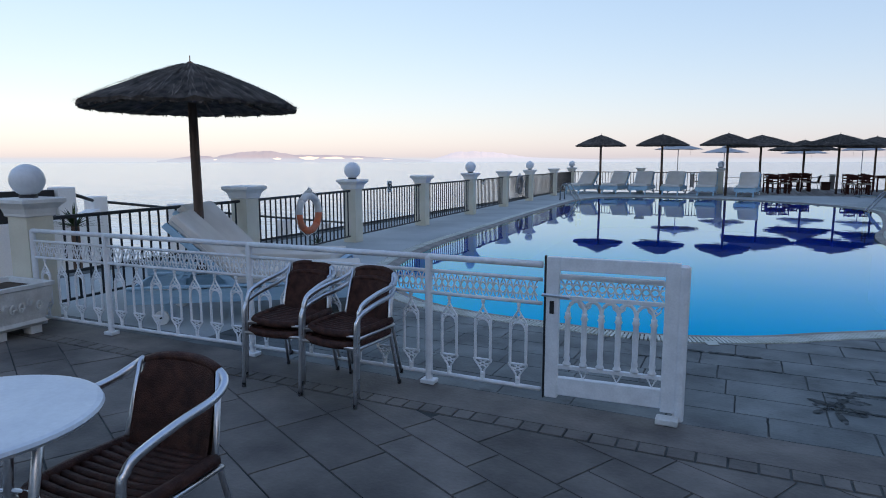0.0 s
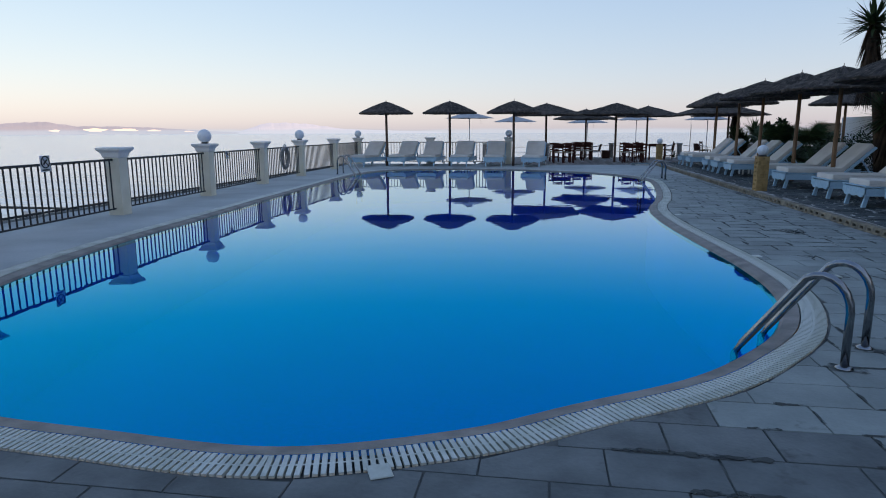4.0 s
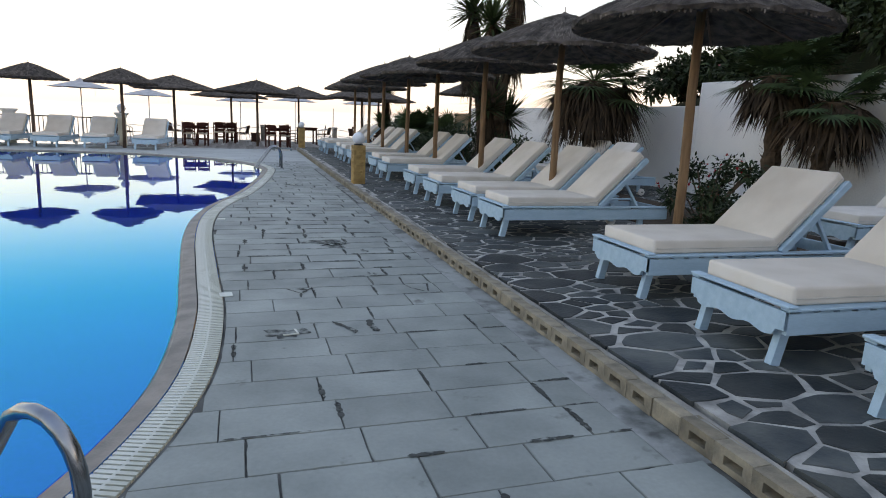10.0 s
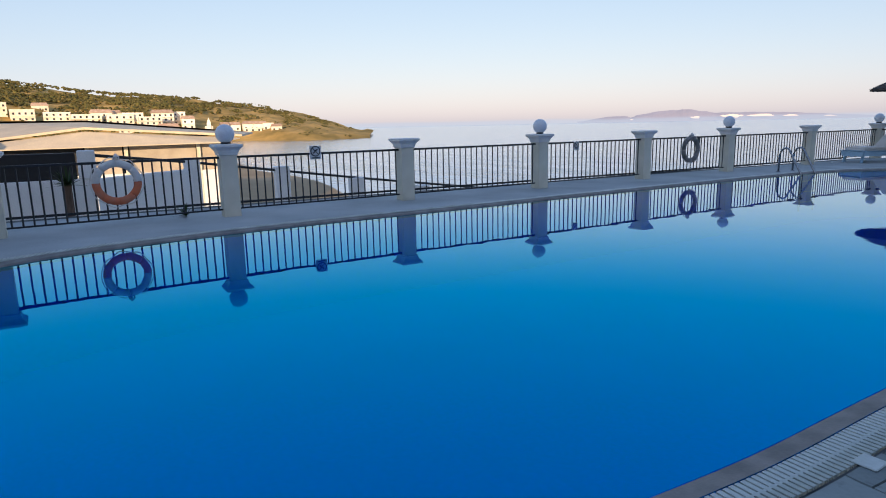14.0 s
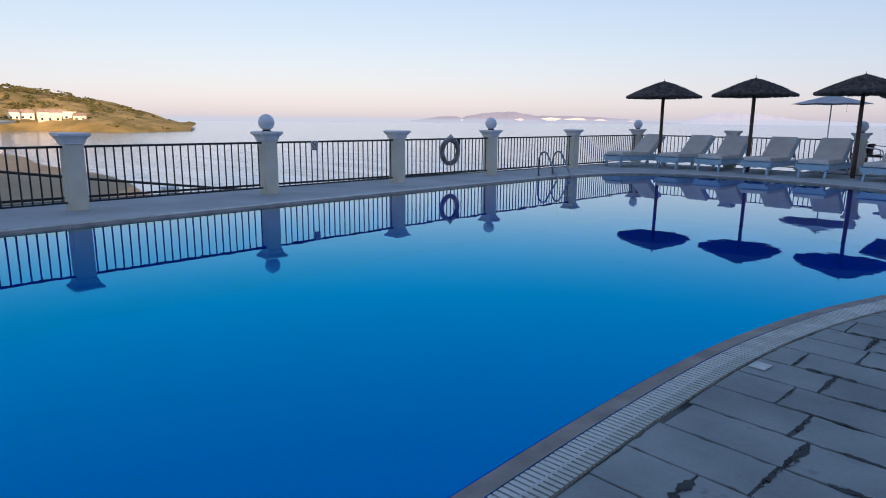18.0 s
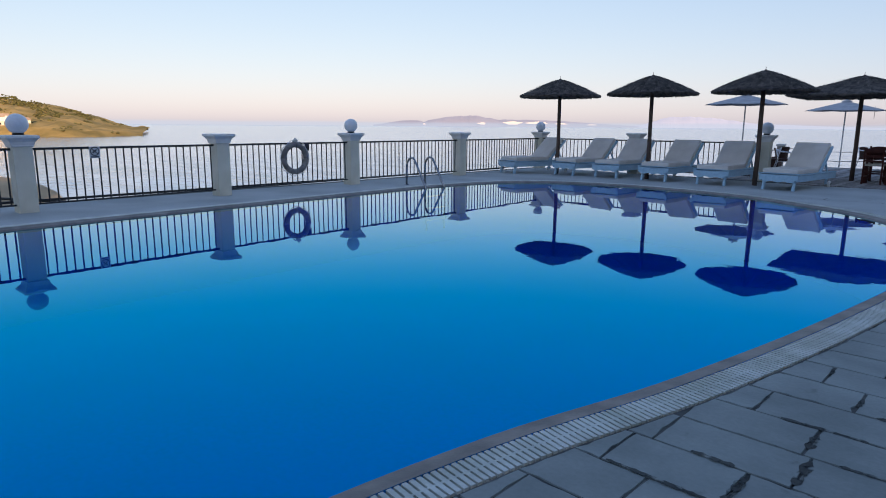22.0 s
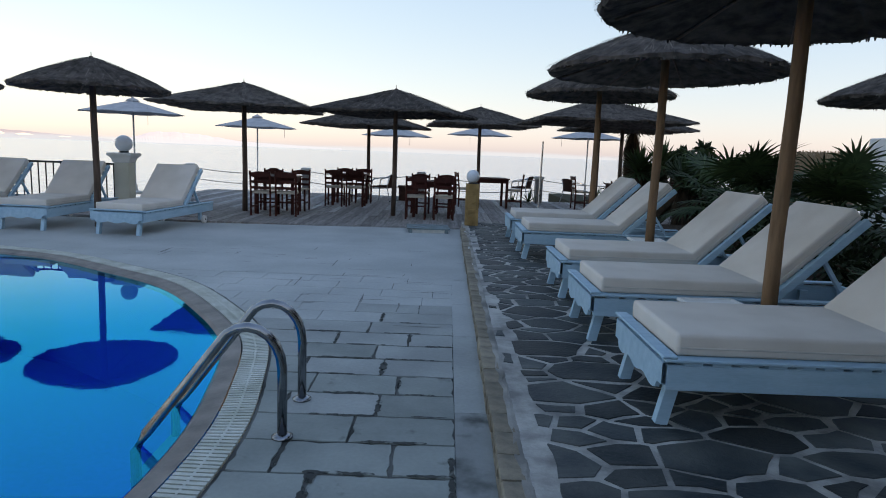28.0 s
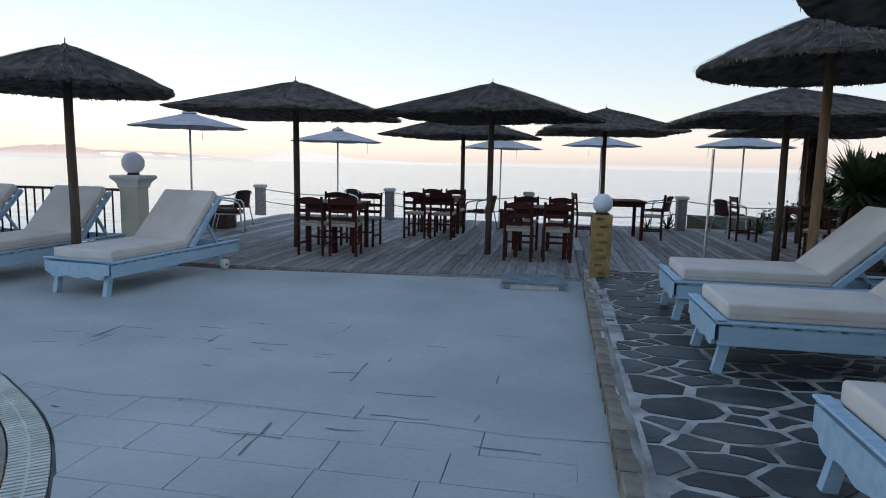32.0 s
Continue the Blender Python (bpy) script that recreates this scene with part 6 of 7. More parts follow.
TOWN = ((95.5, 0.34, 16, 9, 6, 2, 0), (93.6, 0.24, 13, 9, 7, 2, 0), (91.4, 0.20, 15, 10, 8, 3, 0), (89.4, 0.18, 17, 10, 8, 3, 0),
        (87.0, 0.17, 15, 10, 8.5, 3, 0), (86.1, 0.21, 12, 9, 8, 3, 0), (84.8, 0.16, 13, 9, 7.5, 3, 0), (83.9, 0.22, 13, 9, 8, 3, 1), (82.7, 0.23, 8, 9, 8.5, 3, 0),
        (82.0, 0.17, 8, 8, 6.5, 2, 1), (85.8, 0.11, 20, 8, 3.4, 1, 0), (83.5, 0.12, 12, 8, 3.4, 1, 1), (88.4, 0.27, 13, 9, 6, 2, 1), (87.6, 0.33, 10, 8, 4, 1, 1),
        (79.2, 0.13, 6, 7, 4.5, 1, 1), (78.4, 0.14, 8, 8, 4, 1, 1), (77.2, 0.16, 9, 8, 4, 1, 1), (76.3, 0.17, 9, 8, 4, 1, 1), (75.6, 0.18, 7, 8, 4.4, 1, 0), (74.9, 0.16, 7, 7, 3.4, 1, 1), (76.9, 0.12, 12, 6, 2.6, 1, 0),
        (99.5, 0.28, 14, 9, 6, 2, 1), (102, 0.22, 14, 9, 6, 2, 0), (105, 0.25, 16, 9, 7, 2, 1), (92.5, 0.40, 10, 8, 4, 1, 1))
for b, f, w, dp, h, fl, pt in TOWN:
    house(b, f, w, dp, h, fl, pt, "sunlit " + ("tiled-roof" if pt else "flat-roofed") + (" house" if fl < 3 else " apartment house") + " on the headland")
spire = thing("chapel", "small white chapel with a pointed belfry on the headland", "chapel", pose(*polar(80.4, 462, head_z(80.4, 0.115)), 0, 0, -6))
box_part("nave", (-7, 0, -2.5, 2.5, -3, 3.5), M_HOUSE, spire, bevel=0)
bm = bmesh.new()
lathe(bm, [(1.3, -1), (1.3, 5.5), (0.1, 9)], square=True)
part("belfry", bm, M_HOUSE, spire)


# Distance haze is painted in: the land emits the haze colour.
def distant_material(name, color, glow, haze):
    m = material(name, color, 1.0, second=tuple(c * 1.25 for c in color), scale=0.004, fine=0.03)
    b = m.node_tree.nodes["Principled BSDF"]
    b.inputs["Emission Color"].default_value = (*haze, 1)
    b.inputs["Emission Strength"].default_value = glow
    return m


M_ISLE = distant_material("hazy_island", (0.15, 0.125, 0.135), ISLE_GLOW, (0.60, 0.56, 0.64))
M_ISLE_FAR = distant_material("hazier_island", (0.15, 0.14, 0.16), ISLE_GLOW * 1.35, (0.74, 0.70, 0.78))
M_CLIFF = distant_material("glowing_cliff", (0.45, 0.36, 0.28), ISLE_GLOW, (0.85, 0.74, 0.70))


def island(name, label, keys, dist, mat):
    bm = bmesh.new()
    b0, b1 = keys[0][0], keys[-1][0]
    cols = []
    for b in np.linspace(b0, b1, 90):
        e = np.interp(b, [k[0] for k in keys], [k[1] for k in keys])
        h = max(0.0, math.tan(radians(e)) * dist * (1 + 0.10 * noise.noise((b * 1.7, 4, 1)) + 0.05 * noise.noise((b * 6, 2, 1)))) + 1.4
        cols.append([bm.verts.new(polar(b, dist - 160, -7)), bm.verts.new(polar(b, dist - 60, -7 + (h + 7) * 0.7)), bm.verts.new(polar(b, dist, h)), bm.verts.new(polar(b, dist + 150, -7))])
    for a, b in zip(cols, cols[1:]):
        for k in range(3):
            bm.faces.new((a[k], a[k + 1], b[k + 1], b[k]))
    tagged(part(name, bm, mat), label, "island", kind="structure")


# Mist is painted: an emissive see-through sheet that fades out upwards.
M_MIST = bpy.data.materials.new("mist_glow")
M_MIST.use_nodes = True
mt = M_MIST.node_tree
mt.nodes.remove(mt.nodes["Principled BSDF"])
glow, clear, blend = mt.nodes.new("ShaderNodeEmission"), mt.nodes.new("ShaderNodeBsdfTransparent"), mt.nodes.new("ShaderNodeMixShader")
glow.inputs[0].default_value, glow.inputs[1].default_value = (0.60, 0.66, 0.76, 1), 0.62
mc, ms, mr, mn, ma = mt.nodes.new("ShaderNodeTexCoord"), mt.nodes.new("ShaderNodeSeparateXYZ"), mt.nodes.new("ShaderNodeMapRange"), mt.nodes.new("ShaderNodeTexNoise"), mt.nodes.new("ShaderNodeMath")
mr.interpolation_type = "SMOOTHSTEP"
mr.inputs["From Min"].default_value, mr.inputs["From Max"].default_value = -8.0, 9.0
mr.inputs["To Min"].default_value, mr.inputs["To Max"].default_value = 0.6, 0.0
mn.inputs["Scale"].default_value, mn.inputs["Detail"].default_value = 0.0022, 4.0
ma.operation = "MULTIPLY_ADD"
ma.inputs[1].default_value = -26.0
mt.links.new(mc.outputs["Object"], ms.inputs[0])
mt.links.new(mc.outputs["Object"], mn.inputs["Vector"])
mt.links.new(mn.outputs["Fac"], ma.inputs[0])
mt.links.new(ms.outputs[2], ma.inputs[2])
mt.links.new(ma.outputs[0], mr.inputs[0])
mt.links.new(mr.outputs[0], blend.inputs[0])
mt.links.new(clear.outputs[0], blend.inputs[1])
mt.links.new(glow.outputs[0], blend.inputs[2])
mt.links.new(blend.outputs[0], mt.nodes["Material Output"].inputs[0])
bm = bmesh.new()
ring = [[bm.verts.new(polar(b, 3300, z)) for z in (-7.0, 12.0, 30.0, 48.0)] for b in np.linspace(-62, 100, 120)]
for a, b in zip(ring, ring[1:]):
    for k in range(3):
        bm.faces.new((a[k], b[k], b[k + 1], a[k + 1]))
mist = tagged(part("backdrop_mist", bm, M_MIST), "glowing see-through sheet that paints blue-grey mist low on the sea", "mist", kind="structure")
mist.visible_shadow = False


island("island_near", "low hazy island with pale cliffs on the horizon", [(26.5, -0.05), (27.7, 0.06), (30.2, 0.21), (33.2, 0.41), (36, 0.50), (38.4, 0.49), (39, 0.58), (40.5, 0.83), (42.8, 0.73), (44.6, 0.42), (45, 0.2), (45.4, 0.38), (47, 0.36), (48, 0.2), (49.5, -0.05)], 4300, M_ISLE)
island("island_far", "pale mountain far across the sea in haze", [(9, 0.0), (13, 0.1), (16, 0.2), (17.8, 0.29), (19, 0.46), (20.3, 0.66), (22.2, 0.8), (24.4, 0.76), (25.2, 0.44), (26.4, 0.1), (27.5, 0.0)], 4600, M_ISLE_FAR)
# flat pale cliff patches whose brightness comes from emission
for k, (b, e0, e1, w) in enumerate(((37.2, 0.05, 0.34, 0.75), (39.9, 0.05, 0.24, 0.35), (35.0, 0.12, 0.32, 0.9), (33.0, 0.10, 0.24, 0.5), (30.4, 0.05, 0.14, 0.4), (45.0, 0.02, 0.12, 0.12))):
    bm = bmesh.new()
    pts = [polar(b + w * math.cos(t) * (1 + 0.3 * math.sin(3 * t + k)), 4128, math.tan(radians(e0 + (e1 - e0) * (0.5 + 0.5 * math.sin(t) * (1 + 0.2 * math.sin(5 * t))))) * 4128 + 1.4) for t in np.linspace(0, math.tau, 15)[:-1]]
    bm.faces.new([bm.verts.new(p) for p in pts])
    tagged(part("cliff", bm, M_CLIFF), "pale cliff patch on the distant island, given its own glow", "cliff", kind="structure")

# lower ground, walls and the canopy roof outside the railing
M_CANOPY = material("canopy_cloth", (0.70, 0.58, 0.40), 0.8, second=(0.60, 0.50, 0.36), scale=0.8, fine=12, bump=0.1)
M_BEIGE = material("beige_wall", (0.50, 0.44, 0.36), 0.85, second=(0.40, 0.34, 0.28), scale=1.0, fine=20, bump=0.3)
M_SHORE = material("shore_stones", (0.60, 0.44, 0.25), 0.95, second=(0.38, 0.29, 0.18), scale=0.9, fine=6, bump=0.8)
bm = bmesh.new()
shore = []
for y in np.linspace(-30, 30, 50):
    shore.append([bm.verts.new((x, y, z + 0.3 * noise.noise((x * 0.5, y * 0.5, 0)) * (x < -9))) for x, z in ((-7.3, -0.25), (-8.5, -1.2), (-11, -2.4), (-16 - 0.12 * (20 - y), -3.6), (-26 - 0.5 * max(0, 16 - y), -5.2), (-34 - 0.9 * max(0, 16 - y), -7.4))])
for a, b in zip(shore, shore[1:]):
    for k in range(5):
        bm.faces.new((a[k], b[k], b[k + 1], a[k + 1]))
tagged(part("ground_shore", bm, M_SHORE), "stony slope down to the sea outside the railing", "shore", kind="structure")
tagged(box_part("wall_sea_side", (-7.62, -7.3, -9, 29.0, -7.2, -0.01), M_BEIGE, bevel=0), "masonry wall carrying the pool terrace", "wall", kind="structure")
tagged(box_part("wall_sea_end", (-7.3, 13, 28.99, 29.05, -7.2, -0.26), M_BEIGE, bevel=0), "masonry wall carrying the pool terrace", "wall", kind="structure")

M_SAND = material("beach_sand", (0.46, 0.33, 0.19), 0.95, second=(0.36, 0.26, 0.15), scale=0.08, fine=1.5, bump=0.3)
bm = bmesh.new()
sand = []
for x in np.linspace(-42, -440, 40):
    edge_y = 36 - 6 * max(0.0, (x + 80) / 40) + 0.00012 * (x + 150) ** 2 * (x < -150) + 1.2 * math.sin(x * 0.11)
    sand.append([bm.verts.new((x, edge_y - d, z)) for d, z in ((-1.5, -7.1), (4, -6.75), (25, -6.2), (70, -5.0), (160, -3.0))])
for a, b in zip(sand, sand[1:]):
    for k in range(4):
        bm.faces.new((a[k], b[k], b[k + 1], a[k + 1]))
bmesh.ops.recalc_face_normals(bm, faces=bm.faces[:])
tagged(part("beach", bm, M_SAND, smooth=True), "curved sandy beach lit by the low sun", "beach", kind="structure")
bar = thing("beach_bar", "low beach bar with sunlit cream roof and a black sheet for its shaded front", "building", pose(-40, 6, 0))
def slab(name, pts, thick, mat):
    bm = bmesh.new()
    top = [bm.verts.new(p) for p in pts]
    low = [bm.verts.new((p[0], p[1], p[2] - thick)) for p in pts]
    bm.faces.new(top)
    bm.faces.new(low[::-1])
    for k in range(len(pts)):
        bm.faces.new((top[k], low[k], low[(k + 1) % len(pts)], top[(k + 1) % len(pts)]))
    bmesh.ops.recalc_face_normals(bm, faces=bm.faces[:])
    return part(name, bm, mat, bar)
slab("roof", [(0.4, 9.1, 0.98), (-0.1, 0.0, 1.62), (0.4, -5.0, 1.0), (-12, -8.0, 2.2), (-12, 0, 2.2), (-12, 12.5, 1.05)], 0.14, M_CANOPY)
slab("awning", [(0.3, 9.0, 0.76), (-0.2, 0.0, 1.36), (0.3, -4.6, 0.82), (1.4, -4.6, 0.44), (1.4, 7.6, 0.52)], 0.05, M_CANOPY)
slab("hipped_roof", [(3, -4.9, 0.95), (3, -18, 0.95), (-8, -18, 3.4), (-8, -8, 3.4)], 0.2, M_CANOPY)
box_part("back_wall", (-12, -11.7, -18, 8.6, -7, 0.9), M_BLACK, bar, bevel=0)
# Black sheet put in for the shade inside the open front.
box_part("shade_sheet", (-0.6, -0.4, -18, 0.0, -1.3, 0.8), M_BLACK, bar, bevel=0)
box_part("front_wall", (-0.1, 0.2, -18, 7.6, -7, -1.25), M_WHITE, bar, bevel=0.01)
for y0, y1 in ((0.1, 1.9), (2.3, 6.2), (6.5, 7.4)):
    box_part("wind_screen", (-0.1, -0.05, y0, y1, -1.25, 0.42), M_BEIGE, bar, "pale beige wind screen", bevel=0)
for y in (-5, 0.0, 2.1, 6.35, 7.5):
    box_part("post", (0.0, 0.22, y - 0.11, y + 0.11, -7, 0.45), M_CREAM, bar, bevel=0.01)
drac = rosette(pose(-10.3, 5.8, 0.28), 60, 0.52, 91, "spiky dracaena beside the white wall of the ramp", "dracaena", group="dracaenas")
bm = bmesh.new()
lathe(bm, [(0.09, -2.1), (0.07, 0.05)], sides=10)
part("trunk", bm, M_DARK_POLE, drac)
ramp_wall = thing("ramp_wall", "long white wall with a black panel on top outside the railing", "wall")
box_part("wall", (-11.3, -11.0, -9, 6.3, -4.5, 0.38), M_WHITE, ramp_wall, bevel=0.015)
box_part("black_panel", (-11.25, -11.05, -9, 5.97, 0.385, 0.93), M_BLACK, ramp_wall, "plain black panel", bevel=0.01)
box_part("end_post", (-11.32, -10.98, 6.0, 6.34, 0.384, 0.97), M_WHITE, ramp_wall, bevel=0.015)
bm = bmesh.new()
for k in range(2):
    vs = [bm.verts.new(p) for p in ((-11.3, 6.31, 0.36 - 4.8 * k), (-13.6, 8.4, 0.34 - 4.8 * k), (-13.4, 8.6, 0.34 - 4.8 * k), (-11.0, 6.31, 0.36 - 4.8 * k))]
    bm.faces.new(vs)
bm.verts.ensure_lookup_table()
for i in range(4):
    bm.faces.new((bm.verts[i], bm.verts[(i + 1) % 4], bm.verts[4 + (i + 1) % 4], bm.verts[4 + i]))
bmesh.ops.recalc_face_normals(bm, faces=bm.faces[:])
part("return_wall", bm, M_WHITE, ramp_wall)
ramp_rail = thing("ramp_handrail", "sloping black handrail on white posts beside a ramp outside the railing", "handrail", pose(-13.5, 0, 0))
bm = bmesh.new()
tube(bm, [(2.35, 6.3, 0.86), (0, 8.5, 0.52), (0, 13.44, -0.19), (0, 19.3, -0.97)], 0.036, 8)
part("rail", bm, M_IRON, ramp_rail, smooth=True)
for y, z in ((8.55, 0.62), (10.9, 0.30), (13.1, -0.14), (15.3, -0.50), (17.5, -0.80)):
    box_part("post", (-0.17, 0.17, y - 0.19, y + 0.19, -4.5, z), M_WHITE, ramp_rail, bevel=0.015)
bm = bmesh.new()
for k in range(2):
    vs = [bm.verts.new(p) for p in ((-0.12 + 0.24 * k, 2.0, -1.3), (-0.12 + 0.24 * k, 8.5, -1.3), (-0.12 + 0.24 * k, 18.4, -2.5), (-0.12 + 0.24 * k, 18.4, -4.5), (-0.12 + 0.24 * k, 2.0, -4.5))]
    bm.faces.new(vs if k else vs[::-1])
    if k:
        bm.verts.ensure_lookup_table()
        for i in range(5):
            bm.faces.new((bm.verts[i], bm.verts[(i + 1) % 5], bm.verts[5 + (i + 1) % 5], bm.verts[5 + i]))
part("kerb_wall", bm, M_BEIGE, ramp_rail, "low weathered wall under the posts")
rj = random.Random(5)
M_REDDISH = material("reddish_crate", (0.42, 0.16, 0.12), 0.8, second=(0.55, 0.40, 0.32), scale=2, fine=20, spread=0.3)
for k, (x, y, w, hh, mt) in enumerate(((-16, 10.9, 1.3, 0.8, M_TRIM), (-16.6, 13.2, 1.6, 0.7, M_REDDISH), (-17.5, 15.2, 1.8, 0.6, M_REDDISH), (-18.5, 18.3, 2.4, 0.5, M_REDDISH), (-17, 12.1, 0.8, 0.7, M_BEIGE), (-18, 16.8, 1.0, 0.6, M_TRIM), (-19, 20.6, 2.0, 0.5, M_TRIM))):
    cr = thing("crate", "weathered open crate stacked on the shore below the railing", "crate", pose(x, y, -2.7 - 0.08 * (y - 10), 0, 0, rj.uniform(-20, 20)), "crates on the shore")
    for j in range(3):
        box_part("board", (w * 0.2, w * 0.2 + 0.03, -w / 2, w / 2, j * hh * 0.36, j * hh * 0.36 + hh * 0.26), mt, cr, bevel=0)
    for sy in (-1, 1):
        box_part("side", (-w * 0.3, w * 0.2, sy * w / 2 - 0.03, sy * w / 2 + 0.03, -0.6, hh), mt, cr, bevel=0)
    box_part("bottom", (-w * 0.3, w * 0.2, -w / 2, w / 2, -0.7, 0.02), M_BLACK, cr, bevel=0)
for k in range(9):
    bush("shrub", "dry grey-brown shrub on the slope below the railing", pose(-15.2 - rj.uniform(0, 2.5), 9.5 + k * 1.15, -2.5 - 0.1 * k), (0.7, 0.7, 0.7), 160, 700 + k, leaf_len=0.14, group="shore shrubs")

# ---- paving pieces: flagstones, slabs, boards ----
def clip(poly, nx, ny, d):
    """The part of a convex polygon where nx*x + ny*y <= d."""
    out = []
    for i, p in enumerate(poly):
        q = poly[(i + 1) % len(poly)]
        a, b = nx * p[0] + ny * p[1] - d, nx * q[0] + ny * q[1] - d
        if a <= 0:
            out.append(p)
        if a * b < 0:
            t = a / (a - b)
            out.append((p[0] + (q[0] - p[0]) * t, p[1] + (q[1] - p[1]) * t))
    return out


def area(poly):
    return 0.5 * sum(poly[i - 1][0] * poly[i][1] - poly[i][0] * poly[i - 1][1] for i in range(len(poly)))


def shrink(poly, d):
    cur = poly
    for i in range(len(poly)):
        a, b = poly[i], poly[(i + 1) % len(poly)]
        ex, ey = b[0] - a[0], b[1] - a[1]
        n = math.hypot(ex, ey)
        if n < 1e-6:
            continue
        nx, ny = ey / n, -ex / n
        cur = clip(cur, nx, ny, nx * a[0] + ny * a[1] - d)
        if len(cur) < 3:
            return []
    return cur


def stone(bm, poly, z0, z1, worn=0.006):
    """A prism with a slightly drawn-in top."""
    if len(poly) < 3:
        return
    cx, cy = sum(p[0] for p in poly) / len(poly), sum(p[1] for p in poly) / len(poly)
    low = [bm.verts.new((x, y, z0)) for x, y in poly]
    up = []
    for x, y in poly:
        d = math.hypot(x - cx, y - cy) or 1
        up.append(bm.verts.new((x - (x - cx) / d * worn, y - (y - cy) / d * worn, z1)))
    bm.faces.new(up)
    for i in range(len(poly)):
        j = (i + 1) % len(poly)
        bm.faces.new((low[i], low[j], up[j], up[i]))


def lay(name, polys, near, z0, z1, mat, parent, worn=0.006, jitter=0.002, limit=300):
    """The nearest pieces as parts, the rest joined."""
    polys = [p for p in polys if len(p) > 2 and area(p) > 0.004]
    polys.sort(key=near)
    r = random.Random(8)
    for p in polys[:limit]:
        bm = bmesh.new()
        stone(bm, p, z0, z1 + r.uniform(-jitter, jitter), worn)
        part(name, bm, mat, parent)
    if len(polys) > limit:
        bm = bmesh.new()
        for p in polys[limit:]:
            stone(bm, p, z0, z1 + r.uniform(-jitter, jitter), worn)
        tagged(part(name + "s", bm, mat, parent), kind="stuff")


def ragged(poly, r, step, swell, chance=0.3):
    """The outline with more points along it, here and there drawn in: broken, uneven edges."""
    cx, cy = sum(p[0] for p in poly) / len(poly), sum(p[1] for p in poly) / len(poly)
    out = []
    for i, p in enumerate(poly):
        q = poly[(i + 1) % len(poly)]
        ex, ey = q[0] - p[0], q[1] - p[1]
        ln = math.hypot(ex, ey)
        n = max(1, int(ln / step))
        for k in range(n):
            t = (k + (r.uniform(-0.3, 0.3) if k else 0)) / n
            d = r.uniform(0, 0.25) * swell + (r.uniform(0.3, 1.0) * swell if r.random() < chance else 0)
            x, y = p[0] + ex * t, p[1] + ey * t
            if k:
                out.append((x - ey / ln * d, y + ex / ln * d))
            else:
                g = math.hypot(x - cx, y - cy)
                out.append((x - (x - cx) / g * d * 1.3, y - (y - cy) / g * d * 1.3))
    return out


# crazy paving: slates of all sizes in pale mortar, with small pieces along the kerb
rv = random.Random(12)
seeds, cells = [], {}
for k in range(26000):
    x, y, r = rv.uniform(5.2, 8.9) if k % 4 else rv.uniform(8.7, 12.2), rv.uniform(-3.0, 29.4), (0.215, 0.18, 0.145, 0.12, 0.095, 0.07)[min(5, k // 1100)]
    if x > 8.9 and not (5.0 < y < 8.9 or x > 10.0):
        continue
    r *= rv.uniform(0.75, 1.0)
    near = [q for ci in range(int(x) - 1, int(x) + 2) for cj in range(int(y + 10) - 1, int(y + 10) + 2) for q in cells.get((ci, cj), ())]
    if all(((q[0] - x) * 0.66) ** 2 + (q[1] - y) ** 2 > (0.80 * (r + q[2])) ** 2 for q in near):
        seeds.append((x, y, r))
        cells.setdefault((int(x), int(y + 10)), []).append(seeds[-1])


def chips(y):
    """Stretches where small chips of slate fill the edge along the kerb."""
    return 14.2 < y < 16.6 or 19.0 < y < 23.0 or 26.0 < y < 28.0


flags = []
for s in seeds:
    if s[0] > 8.75 and not (5.3 < s[1] < 8.6 or s[0] > 10.2):
        continue
    poly = [(s[0] - 0.75, s[1] - 0.75), (s[0] + 0.75, s[1] - 0.75), (s[0] + 0.75, s[1] + 0.75), (s[0] - 0.75, s[1] + 0.75)]
    for ci in range(int(s[0]) - 1, int(s[0]) + 2):
        for cj in range(int(s[1] + 10) - 1, int(s[1] + 10) + 2):
            for q in cells.get((ci, cj), ()):
                if q is s or len(poly) < 3:
                    continue
                nx, ny = (q[0] - s[0]) * 0.87, (q[1] - s[1]) * 2
                poly = clip(poly, nx, ny, 0.435 * (q[0] ** 2 - s[0] ** 2) + q[1] ** 2 - s[1] ** 2 + 0.6 * (s[2] ** 2 - q[2] ** 2))
    if len(poly) < 3:
        continue
    poly = clip(poly, -1, 0, -(kerb_x(s[1]) + (0.205 if chips(s[1]) else 0.135)))
    poly = clip(poly, 1, 0, 12.08)
    poly = clip(poly, 0, 1, 29.2)
    poly = shrink(poly, rv.choice((0.007, 0.010, 0.013, 0.018, 0.024))) if len(poly) > 2 else poly
    if len(poly) > 2 and area(poly) > 0.004:
        flags.append(ragged(poly, rv, 0.085, 0.016, 0.25))
y = -3.0
while y < 28.6:
    w = rv.choice((0.05, 0.07, 0.09, 0.12, 0.19))
    if not chips(y):
        y += 0.2
        continue
    a, b = kerb_x(y) + 0.118 + rv.uniform(0, 0.04), kerb_x(y) + 0.205 - rv.uniform(0, 0.045)
    flags.append(ragged([(a, y), (b, y + rv.uniform(-0.03, 0.03)), (b + rv.uniform(-0.02, 0.01), y + w + rv.uniform(-0.03, 0.03)), (a + rv.uniform(-0.01, 0.02), y + w)], rv, 0.05, 0.014, 0.35))
    y += w + rv.choice((0.02, 0.03, 0.05, 0.10))
lay("flagstone", flags, lambda p: abs(p[0][0] - 6.0) + 0.12 * abs(p[0][1] - 15), Z_TER - 0.02, Z_TER + 0.002, M_FLAG, flag_bed, 0.004, 0.0015)

# slabs beside the pool
rs = random.Random(21)
